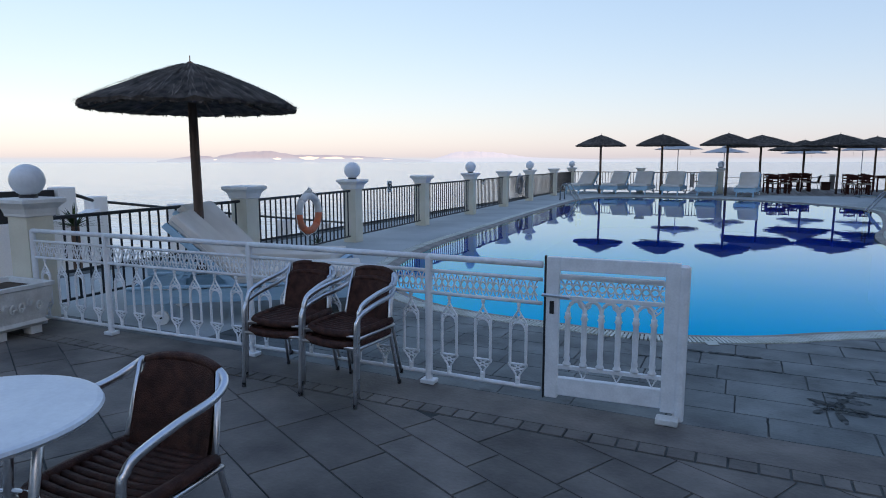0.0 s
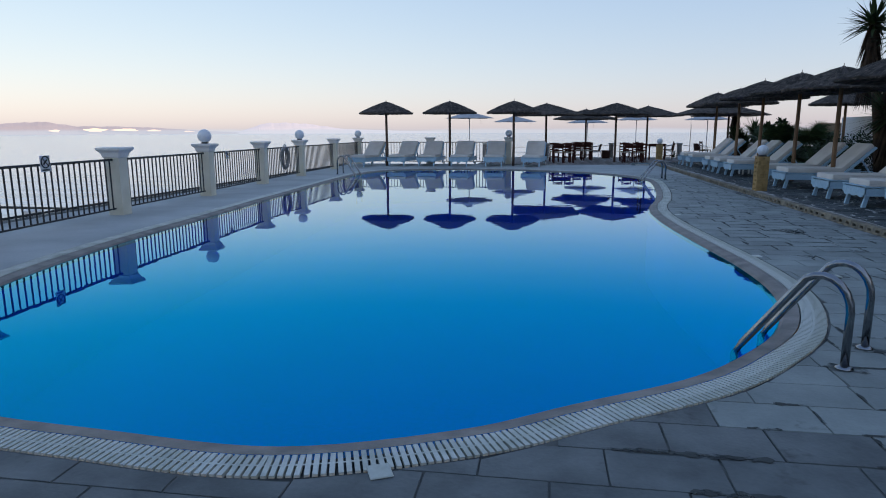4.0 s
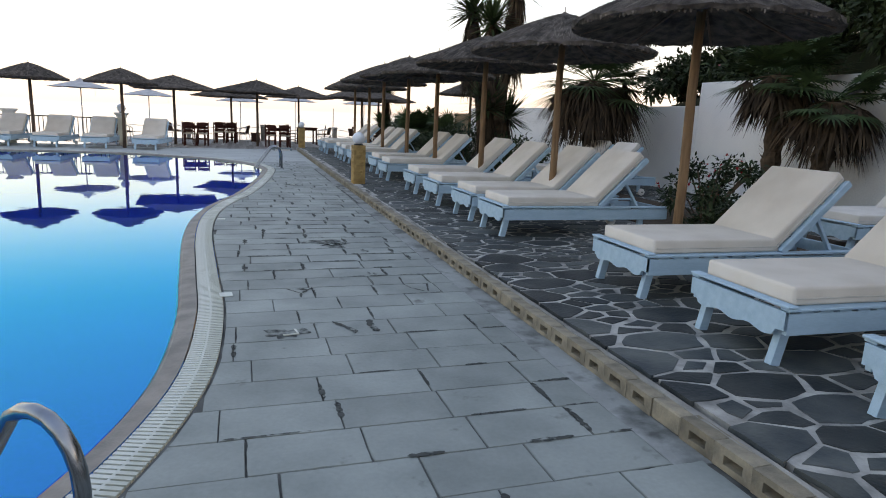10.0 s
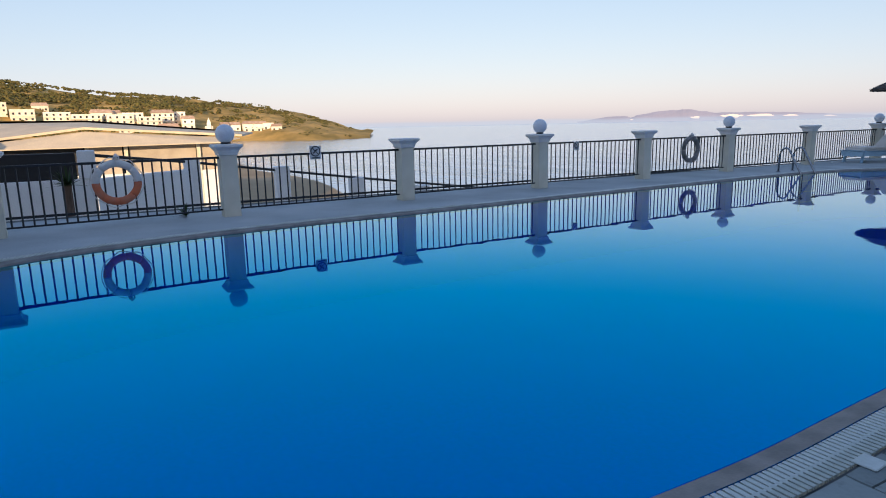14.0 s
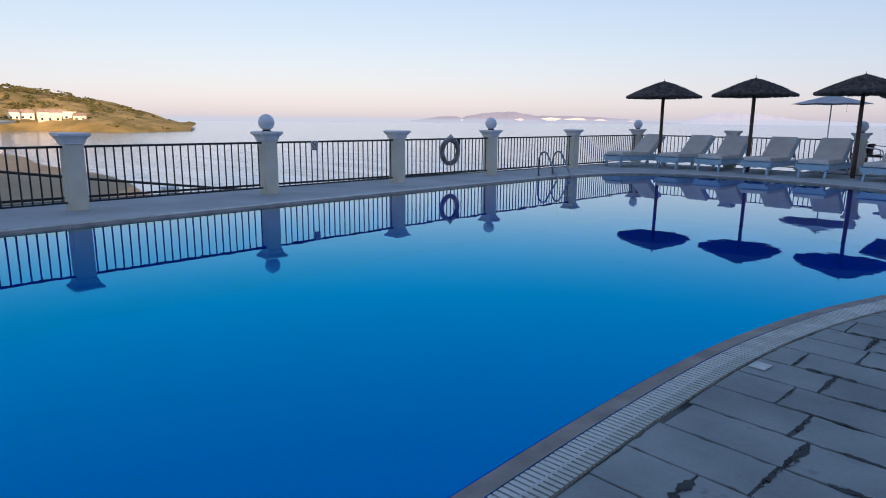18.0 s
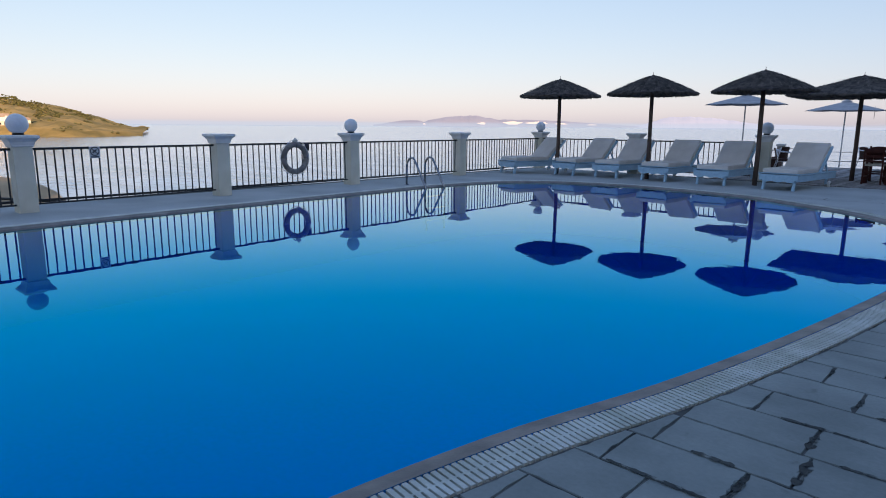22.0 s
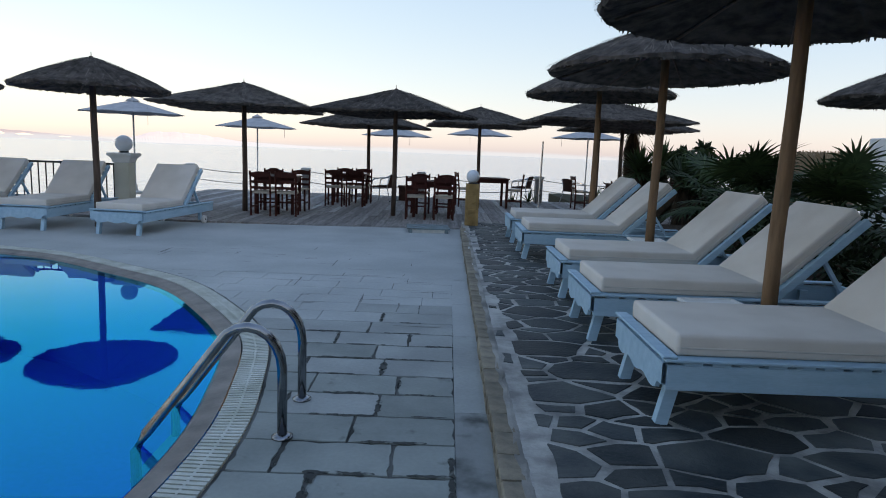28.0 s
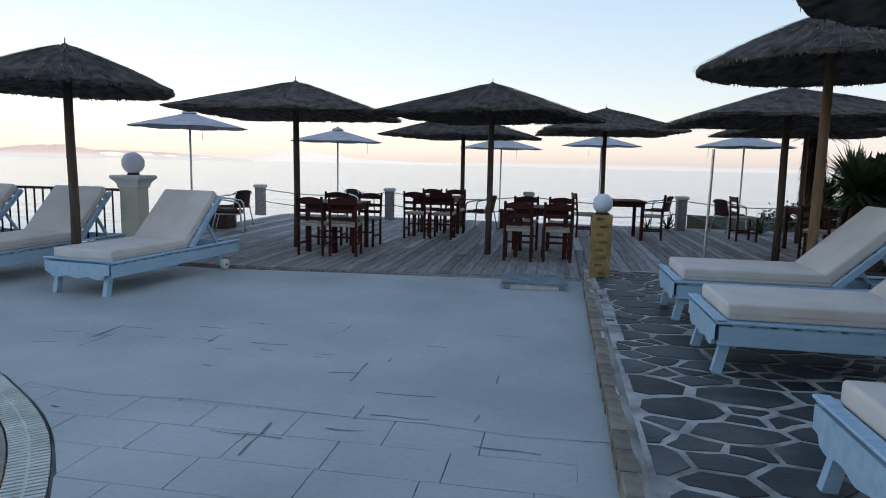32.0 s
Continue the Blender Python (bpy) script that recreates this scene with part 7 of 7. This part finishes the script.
tree = [(p, (outline[(i + 1) % len(outline)] - outline[i - 1]).normalized()) for i, p in enumerate(outline)]


def keep_off_pool(poly, gap=0.012):
    c = Vector((sum(p[0] for p in poly) / len(poly), sum(p[1] for p in poly) / len(poly)))
    p, t = min(tree, key=lambda q: (q[0] - c).length_squared)
    if (p - c).length > 0.6:
        return [] if inside(c.x, c.y, outline) else poly
    nx, ny = -t.y, t.x
    return clip(poly, nx, ny, nx * p.x + ny * p.y - gap)


slabs = []
ROW = 0.2998
# half the width of the joints along the walk, and how far their edges have crumbled: worst in the middle, almost closed at the far end
GAPS = ((8.9, 0.0022, 0.005, 0.15), (11.0, 0.003, 0.009, 0.2), (13.0, 0.0035, 0.013, 0.25), (17.6, 0.003, 0.013, 0.28), (20.3, 0.003, 0.016, 0.28), (22.3, 0.003, 0.014, 0.25), (99, 0.0006, 0.004, 0.12))
for j in range(-18, 60):
    y = 7.23 + j * ROW
    x = -5.9 + rs.uniform(0, 0.5)
    x_end = kerb_x(y) - (0.165 if y > 6 else 0.02)
    while x < x_end - 0.02:
        w = 0.5 + rs.uniform(-0.04, 0.06)
        w = w if x_end - x - w > 0.14 else x_end - x
        g, swell, chance = next(row[1:] for row in GAPS if y < row[0])
        gy, gx = g * rs.uniform(0.7, 1.6), g * rs.uniform(0.7, 1.8)
        xe = min(x + w, x_end)
        poly = [(x + gx, y + gy), (xe - gx, y + gy + rs.uniform(-0.002, 0.002)), (xe - gx, y + ROW - gy), (x + gx, y + ROW - gy + rs.uniform(-0.002, 0.002))]
        left, x = x, x + w
        if xe - left < 0.07 or y < 2.13 or (x < -3.6 and y > 4):
            continue
        q = keep_off_pool(poly)
        if len(q) > 2 and area(q) > 0.004:
            slabs.append(ragged(q, rs, 0.055, swell * rs.uniform(0.4, 1.2), chance))
# Slabs nearest the entrance take a darker tone than the rest.
M_SLAB_DARK = material("dark_pool_slab", (0.165, 0.180, 0.176), 0.6, second=(0.085, 0.095, 0.095), scale=2.6, fine=45, bump=0.3, spread=0.12)
worn(M_SLAB_DARK, (0.06, 0.063, 0.06), 4.0, 0.78, 0.95, 22.0)
old = [p for p in slabs if p[0][1] + 0.4 * max(0, p[0][0] - 0.8) + rs.uniform(-0.2, 0.2) < 4.7]
lay("slab", old, lambda p: 0.0 if p[0][0] > -1 else 1.0, -0.006, 0.0, M_SLAB_DARK, pave, 0.002, 0.0006, 200)
slabs = [p for p in slabs if p not in old]
worn_smooth = [p for p in slabs if p[0][1] + rs.uniform(-0.6, 0.6) > 22.7]
slabs = [p for p in slabs if p not in worn_smooth]
washed = [p for p in slabs if p[0][1] + rs.uniform(-0.9, 0.9) > 21.0]
slabs = [p for p in slabs if p not in washed]
lay("slab", slabs, lambda p: 0.0 if p[0][0] > 3 and p[0][1] < 22.6 else 1.0 + abs(p[0][1] - 3), -0.006, 0.0, M_SLAB, pave, 0.002, 0.0006)
M_SCREED = material("smooth_screed", (0.42, 0.442, 0.432), 0.72, second=(0.335, 0.354, 0.346), scale=0.9, fine=30, bump=0.15)
M_WASHED = material("washed_slab", (0.315, 0.337, 0.325), 0.65, second=(0.25, 0.268, 0.26), scale=2.0, fine=40, bump=0.2, spread=0.07)
lay("slab", washed, lambda p: -p[0][0], -0.006, 0.0, M_WASHED, pave, 0.002, 0.0005, 60)
lay("slab", worn_smooth, lambda p: abs(p[0][0] - 4), -0.006, 0.0, M_SCREED, pave, 0.002, 0.0003, 60)
edge_pts = [(x, 24.32 + rs.uniform(-0.06, 0.06)) for x in (2.0, 2.4, 2.9, 3.5, 4.0, 4.3, 4.8)] + [(5.26, 24.3), (5.285, 28.85), (0.6, 28.42), (-7.3, 28.9), (-7.3, 3.0), (-5.95, 2.3), (-3.62, 2.3), (-3.62, 4.2)]
start = min(range(len(outline)), key=lambda i: (outline[i] - Vector((-3.62, 4.2))).length)
stop = min(range(len(outline)), key=lambda i: (outline[i] - Vector((1.8, 24.3))).length)
walk_back, i = [], start
while i != stop:
    walk_back.append((outline[i].x, outline[i].y))
    i = (i - 1) % len(outline)
screed = tagged(floor_sheet("floor_screed", edge_pts + walk_back, [], 0.002, M_SCREED), "smooth pale grey screed at the far end of the pool", "paving", kind="structure")
gutter = [bmesh.new(), bmesh.new(), bmesh.new()]
y = 6.0
while y < 24.2:                                          # cast in lengths, with fine joints between
    w = min(rs.uniform(0.9, 1.6), 24.4 - y)
    stone(gutter[(y > 20.2) + (y > 22.2)], [(kerb_x(y) - 0.169, y + 0.002), (kerb_x(y) + 0.02, y + 0.002), (kerb_x(y + w) + 0.02, y + w - 0.002), (kerb_x(y + w) - 0.169, y + w - 0.002)], -0.05, -0.001, 0.0)
    y += w
tagged(part("gutter_strip", gutter[0], worn(material("stained_concrete", (0.29, 0.308, 0.298), 0.8, second=(0.215, 0.228, 0.221), scale=2.5, fine=40, bump=0.4), (0.075, 0.08, 0.077), 2.6, 0.68, 0.86)), "stained concrete strip along the brick kerb", "paving", kind="structure")
tagged(part("gutter_strip_far", gutter[1], worn(M_WASHED.copy(), (0.12, 0.126, 0.122), 2.6, 0.74, 0.95)), "washed concrete strip along the brick kerb", "paving", kind="structure")
tagged(part("gutter_strip_end", gutter[2], M_SCREED), "smooth pale concrete strip along the brick kerb", "paving", kind="structure")
M_CRACK = material("crack_stain", (0.13, 0.13, 0.125), 0.9, second=(0.22, 0.22, 0.21), scale=6, fine=60)
rc = random.Random(31)
bm = bmesh.new()
for _ in range(60):
    x, y = rc.uniform(1.0, 5.2), rc.uniform(22.2, 26.2)
    if inside(x, y, outline):
        continue
    horiz = rc.random() < 0.6
    ln = rc.uniform(0.06, 0.4)
    p = Vector((x, y, 0.0034))
    for k in range(3):
        q = p + (Vector((ln / 3, rc.uniform(-0.015, 0.015), 0)) if horiz else Vector((rc.uniform(-0.012, 0.012), ln / 3, 0)))
        s = (q - p).cross(Vector((0, 0, 1))).normalized() * rc.uniform(0.002, 0.007)
        bm.faces.new([bm.verts.new(v) for v in (p - s, q - s, q + s, p + s)])
        p = q
tagged(part("cracks", bm, M_CRACK, screed), kind="stuff")

# stains on the slabs: worn blotches with ragged outlines
M_STAIN = material("damp_stain", (0.030, 0.034, 0.033), 0.75, second=(0.06, 0.066, 0.063), scale=7, fine=50, bump=0.3)
nt = M_STAIN.node_tree                                    # grains of bare stone show through
thin, seep, grain, spot = nt.nodes.new("ShaderNodeMixShader"), nt.nodes.new("ShaderNodeMapRange"), nt.nodes.new("ShaderNodeTexNoise"), nt.nodes.new("ShaderNodeNewGeometry")
grain.inputs["Scale"].default_value, grain.inputs["Detail"].default_value = 14.0, 8.0
seep.inputs["From Min"].default_value, seep.inputs["From Max"].default_value = 0.36, 0.52
nt.links.new(spot.outputs["Position"], grain.inputs["Vector"])
nt.links.new(grain.outputs["Fac"], seep.inputs[0])
nt.links.new(seep.outputs[0], thin.inputs[0])
nt.links.new(nt.nodes.new("ShaderNodeBsdfTransparent").outputs[0], thin.inputs[1])
nt.links.new(nt.nodes["Principled BSDF"].outputs[0], thin.inputs[2])
nt.links.new(thin.outputs[0], nt.nodes["Material Output"].inputs[0])
M_BLOTCH = M_STAIN.copy()                                 # drier patches, thinning out
M_BLOTCH.name = "drying_stain"
M_BLOTCH.node_tree.nodes[seep.name].inputs["From Max"].default_value = 0.68
stains = thing("paving_stains", "dark damp worn patches on the grey paving", "stain", kind="structure")


def blotch(x, y, rx, ry, seed):
    r = random.Random(seed)
    bm = bmesh.new()
    n = 34
    ph = [r.uniform(0, 6.3) for _ in range(4)]
    ring = []
    for i in range(n):
        a = i * math.tau / n
        k = 1 + 0.25 * math.sin(2 * a + ph[0]) + 0.2 * math.sin(3 * a + ph[1]) + 0.16 * math.sin(7 * a + ph[2]) + r.uniform(-0.1, 0.1)
        ring.append(bm.verts.new((x + rx * k * math.cos(a), y + ry * k * math.sin(a), 0.0018 + seed % 61 * 0.00006)))
    bm.faces.new(ring)
    part("blotch", bm, M_BLOTCH, stains)


def streak(bm, pts, width, seed):
    """A ragged dark streak along a line."""
    r = random.Random(seed)
    line = []
    for (xa, ya), (xb, yb) in zip(pts, pts[1:]):
        n = max(2, int(math.hypot(xb - xa, yb - ya) / 0.02))
        line += [(xa + (xb - xa) * k / n, ya + (yb - ya) * k / n) for k in range(n)]
    line.append(pts[-1])
    rows = []
    for k, (x, y) in enumerate(line):
        xa, ya = line[max(0, k - 1)]
        xb, yb = line[min(len(line) - 1, k + 1)]
        d = Vector((yb - ya, xa - xb, 0)).normalized() * width * r.uniform(0.5, 1.3) * (0.4 if k in (0, len(line) - 1) else 1)
        c = Vector((x, y, 0.0019 + seed % 61 * 0.00006))
        rows.append((bm.verts.new(c - d), bm.verts.new(c + d)))
    for p, q in zip(rows, rows[1:]):
        bm.faces.new((p[0], p[1], q[1], q[0]))


def smear(pts, width, seed):
    bm = bmesh.new()
    streak(bm, pts, width, seed)
    part("streak", bm, M_STAIN, stains)


for n, (x, y, rx, ry) in enumerate(((3.36, 4.72, 0.19, 0.15), (3.62, 4.62, 0.14, 0.10), (3.14, 4.86, 0.10, 0.06), (3.75, 4.98, 0.12, 0.04), (3.54, 7.95, 0.11, 0.10), (4.14, 10.86, 0.25, 0.13), (4.22, 10.70, 0.14, 0.12), (4.17, 16.68, 0.10, 0.08), (4.25, 16.60, 0.06, 0.10),
                                    (2.57, 5.40, 0.10, 0.07), (2.87, 5.80, 0.09, 0.08), (0.93, 2.76, 0.11, 0.10), (1.0, 2.95, 0.10, 0.08), (2.53, 4.43, 0.05, 0.04), (4.34, 9.42, 0.02, 0.05), (4.40, 9.41, 0.02, 0.04), (4.48, 10.38, 0.03, 0.07), (3.72, 8.98, 0.05, 0.03),
                                    (4.60, 16.26, 0.03, 0.10), (5.08, 16.40, 0.04, 0.03), (5.12, 16.0, 0.04, 0.10), (5.11, 18.7, 0.03, 0.12))):
    blotch(x, y, rx, ry, n)
for n, (pts, w) in enumerate((([(3.61, 9.0), (3.71, 8.86), (3.83, 9.03)], 0.012), ([(3.71, 8.87), (3.70, 8.74)], 0.012), ([(3.85, 8.13), (3.92, 8.01), (3.97, 7.91), (3.95, 7.85)], 0.017), ([(4.10, 8.13), (4.09, 8.03), (4.11, 7.88)], 0.022),
                              ([(4.58, 9.26), (4.56, 9.01), (4.59, 8.89), (4.70, 8.75), (4.76, 9.0), (4.72, 9.01)], 0.008), ([(0.80, 2.62), (0.93, 2.80), (1.07, 3.12)], 0.02), ([(0.78, 2.86), (0.95, 2.78), (1.1, 2.74)], 0.02), ([(0.95, 2.5), (0.92, 2.7)], 0.02),
                              ([(1.0, 3.06), (1.3, 3.09), (1.7, 3.27)], 0.02), ([(1.17, 3.43), (1.45, 3.40)], 0.02), ([(5.045, 14.0), (5.05, 14.9), (5.04, 16.5)], 0.016), ([(5.045, 17.3), (5.05, 18.4), (5.04, 20.3)], 0.014))):
    smear(pts, w, 30 + n)
bm = bmesh.new()
for k, p in enumerate(slabs + washed):                    # damp that hugs the joints, most of it in the middle of the walk
    xs, ys = [v[0] for v in p], [v[1] for v in p]
    xa, xb, ya, yb = min(xs), max(xs), min(ys), max(ys)
    if xb < 1.6 or ya < 4.2 or ya > 22.6:
        continue
    much = 0.75 if 12.8 < ya < 17.5 else 0.9 if 9.6 < ya <= 12.8 else 0.55 if ya <= 7 else 0.35 if ya <= 9.6 else 0.75
    if rs.random() < much and not inside(xa - 0.06, ya, outline):
        a = rs.uniform(xa, xa + 0.2)
        streak(bm, [(a, ya), (min(xb, a + rs.uniform(0.12, 0.45)), ya)], rs.uniform(0.006, 0.006 + 0.016 * much), k)
    if rs.random() < much and not inside(xa - 0.06, (ya + yb) / 2, outline):
        streak(bm, [(xa, rs.uniform(ya, ya + 0.1)), (xa, rs.uniform(yb - 0.1, yb + 0.02))], rs.uniform(0.007, 0.008 + 0.018 * much), k + 7)
tagged(part("joint_damp", bm, M_STAIN, stains), kind="stuff")
for k in range(34):
    xx, yy = rs.uniform(-0.2, 3.2), 7.23 - ROW * rs.randrange(9, 16)
    if not inside(xx, yy + 0.1, outline):
        smear([(xx - rs.uniform(0.1, 0.25), yy), (xx, yy + rs.uniform(-0.01, 0.01)), (xx + rs.uniform(0.1, 0.25), yy)], rs.uniform(0.008, 0.022), 700 + k)
for x, y, rz in ((3.56, 7.95, 8), (4.21, 16.66, 20)):      # what is left of two drain frames
    bm = bmesh.new()
    box(bm, -0.05, 0.05, -0.05, -0.036, 0.0, 0.006)
    box(bm, 0.036, 0.05, -0.035, 0.05, 0.0, 0.006)
    tagged(part("broken_drain_cover", bm, M_GRATE, m=pose(x, y, 0.0035, 0, 0, rz)), "broken white plastic frame in a dark drain hole", "drain cover", group="broken drain frames")

# entrance terrace: ashlar slabs set askew, and a row of small setts by the fence
M_ASH = material("entrance_slab", (0.175, 0.155, 0.136), 0.6, second=(0.085, 0.077, 0.070), scale=2.4, fine=40, bump=0.35, spread=0.14)
entrance = tagged(box_part("floor_entrance", (-5.9, 4.9, -8.9, 1.81, -0.2, -0.009), M_GROUT, bevel=0), "entrance terrace of random grey-brown stone slabs", "paving", kind="structure")
ash = []
ca, sa = math.cos(radians(-27)), math.sin(radians(-27))
v = -7.0
while v < 7.0:
    hgt = rs.choice((0.22, 0.32, 0.42))
    uu = -8.0 + rs.uniform(0, 0.4)
    while uu < 8.0:
        w = rs.choice((0.28, 0.42, 0.55, 0.62))
        split = hgt > 0.4 and rs.random() < 0.35
        for a, b in (((0, hgt / 2), (hgt / 2, hgt)) if split else ((0, hgt),)):
            g = rs.uniform(0.002, 0.005)
            q = [(uu + g, v + a + g), (uu + w - g, v + a + g), (uu + w - g, v + b - g), (uu + g, v + b - g)]
            q = [(x * ca - y * sa - 1.0, x * sa + y * ca - 0.3) for x, y in q]
            for nx, ny, d in ((0, 1, 1.67), (0, -1, 2.4), (-1, 0, 5.6), (1, 0, 4.0)):
                q = clip(q, nx, ny, d) if len(q) > 2 else q
            if len(q) > 2:
                ash.append(q)
        uu += w
    v += hgt
lay("slab", ash, lambda p: abs(p[0][0] + 1.2) + abs(p[0][1] - 0.5), -0.012, 0.0, M_ASH, entrance, 0.003, 0.001)
setts = []
x = -5.6
while x < 4.6:
    w = rs.uniform(0.10, 0.15)
    setts.append([(x + 0.004, 1.685), (x + w - 0.004, 1.685), (x + w - 0.004, 1.795), (x + 0.004, 1.795)])
    x += w
lay("sett", setts, lambda p: abs(p[0][0]), -0.012, 0.001, M_ASH, entrance, 0.004, 0.001)
tagged(box_part("threshold", (-5.9, 5.2, 1.805, 2.16, -0.2, -0.002), M_ASH, bevel=0), "concrete strip under the white fence", "paving", kind="structure")

# deck boards
boards = []
rd = random.Random(5)
y = 28.62
x = -1.9
while x < 12.0:
    w = 0.138
    ya = 28.72 + (x - 0.8) * 0.08 if x > 0.6 else 29.3
    cuts = sorted([ya, ya + rd.uniform(1.5, 3.5), ya + rd.uniform(4.0, 6.0), 36.7])
    for a, b in zip(cuts, cuts[1:]):
        boards.append([(x + 0.008, a + 0.003), (x + w - 0.008, a + 0.003), (x + w - 0.008, b - 0.003), (x + 0.008, b - 0.003)])
    x += w
M_DECK_PALE = material("bleached_deck_board", (0.50, 0.49, 0.48), 0.8, second=(0.34, 0.33, 0.32), scale=4, fine=60, bump=0.4, spread=0.15, stretch=(6, 0.6, 6))
pale = [b for b in boards if b[0][1] > 30 and int(b[0][0] / 0.138 + 50) % 4 == 0]
lay("board", [b for b in boards if b not in pale], lambda p: p[0][1], -0.04, 0.0, M_DECK, deck, 0.003, 0.002)
lay("board", pale, lambda p: p[0][1], -0.04, 0.0, M_DECK_PALE, deck, 0.003, 0.002)
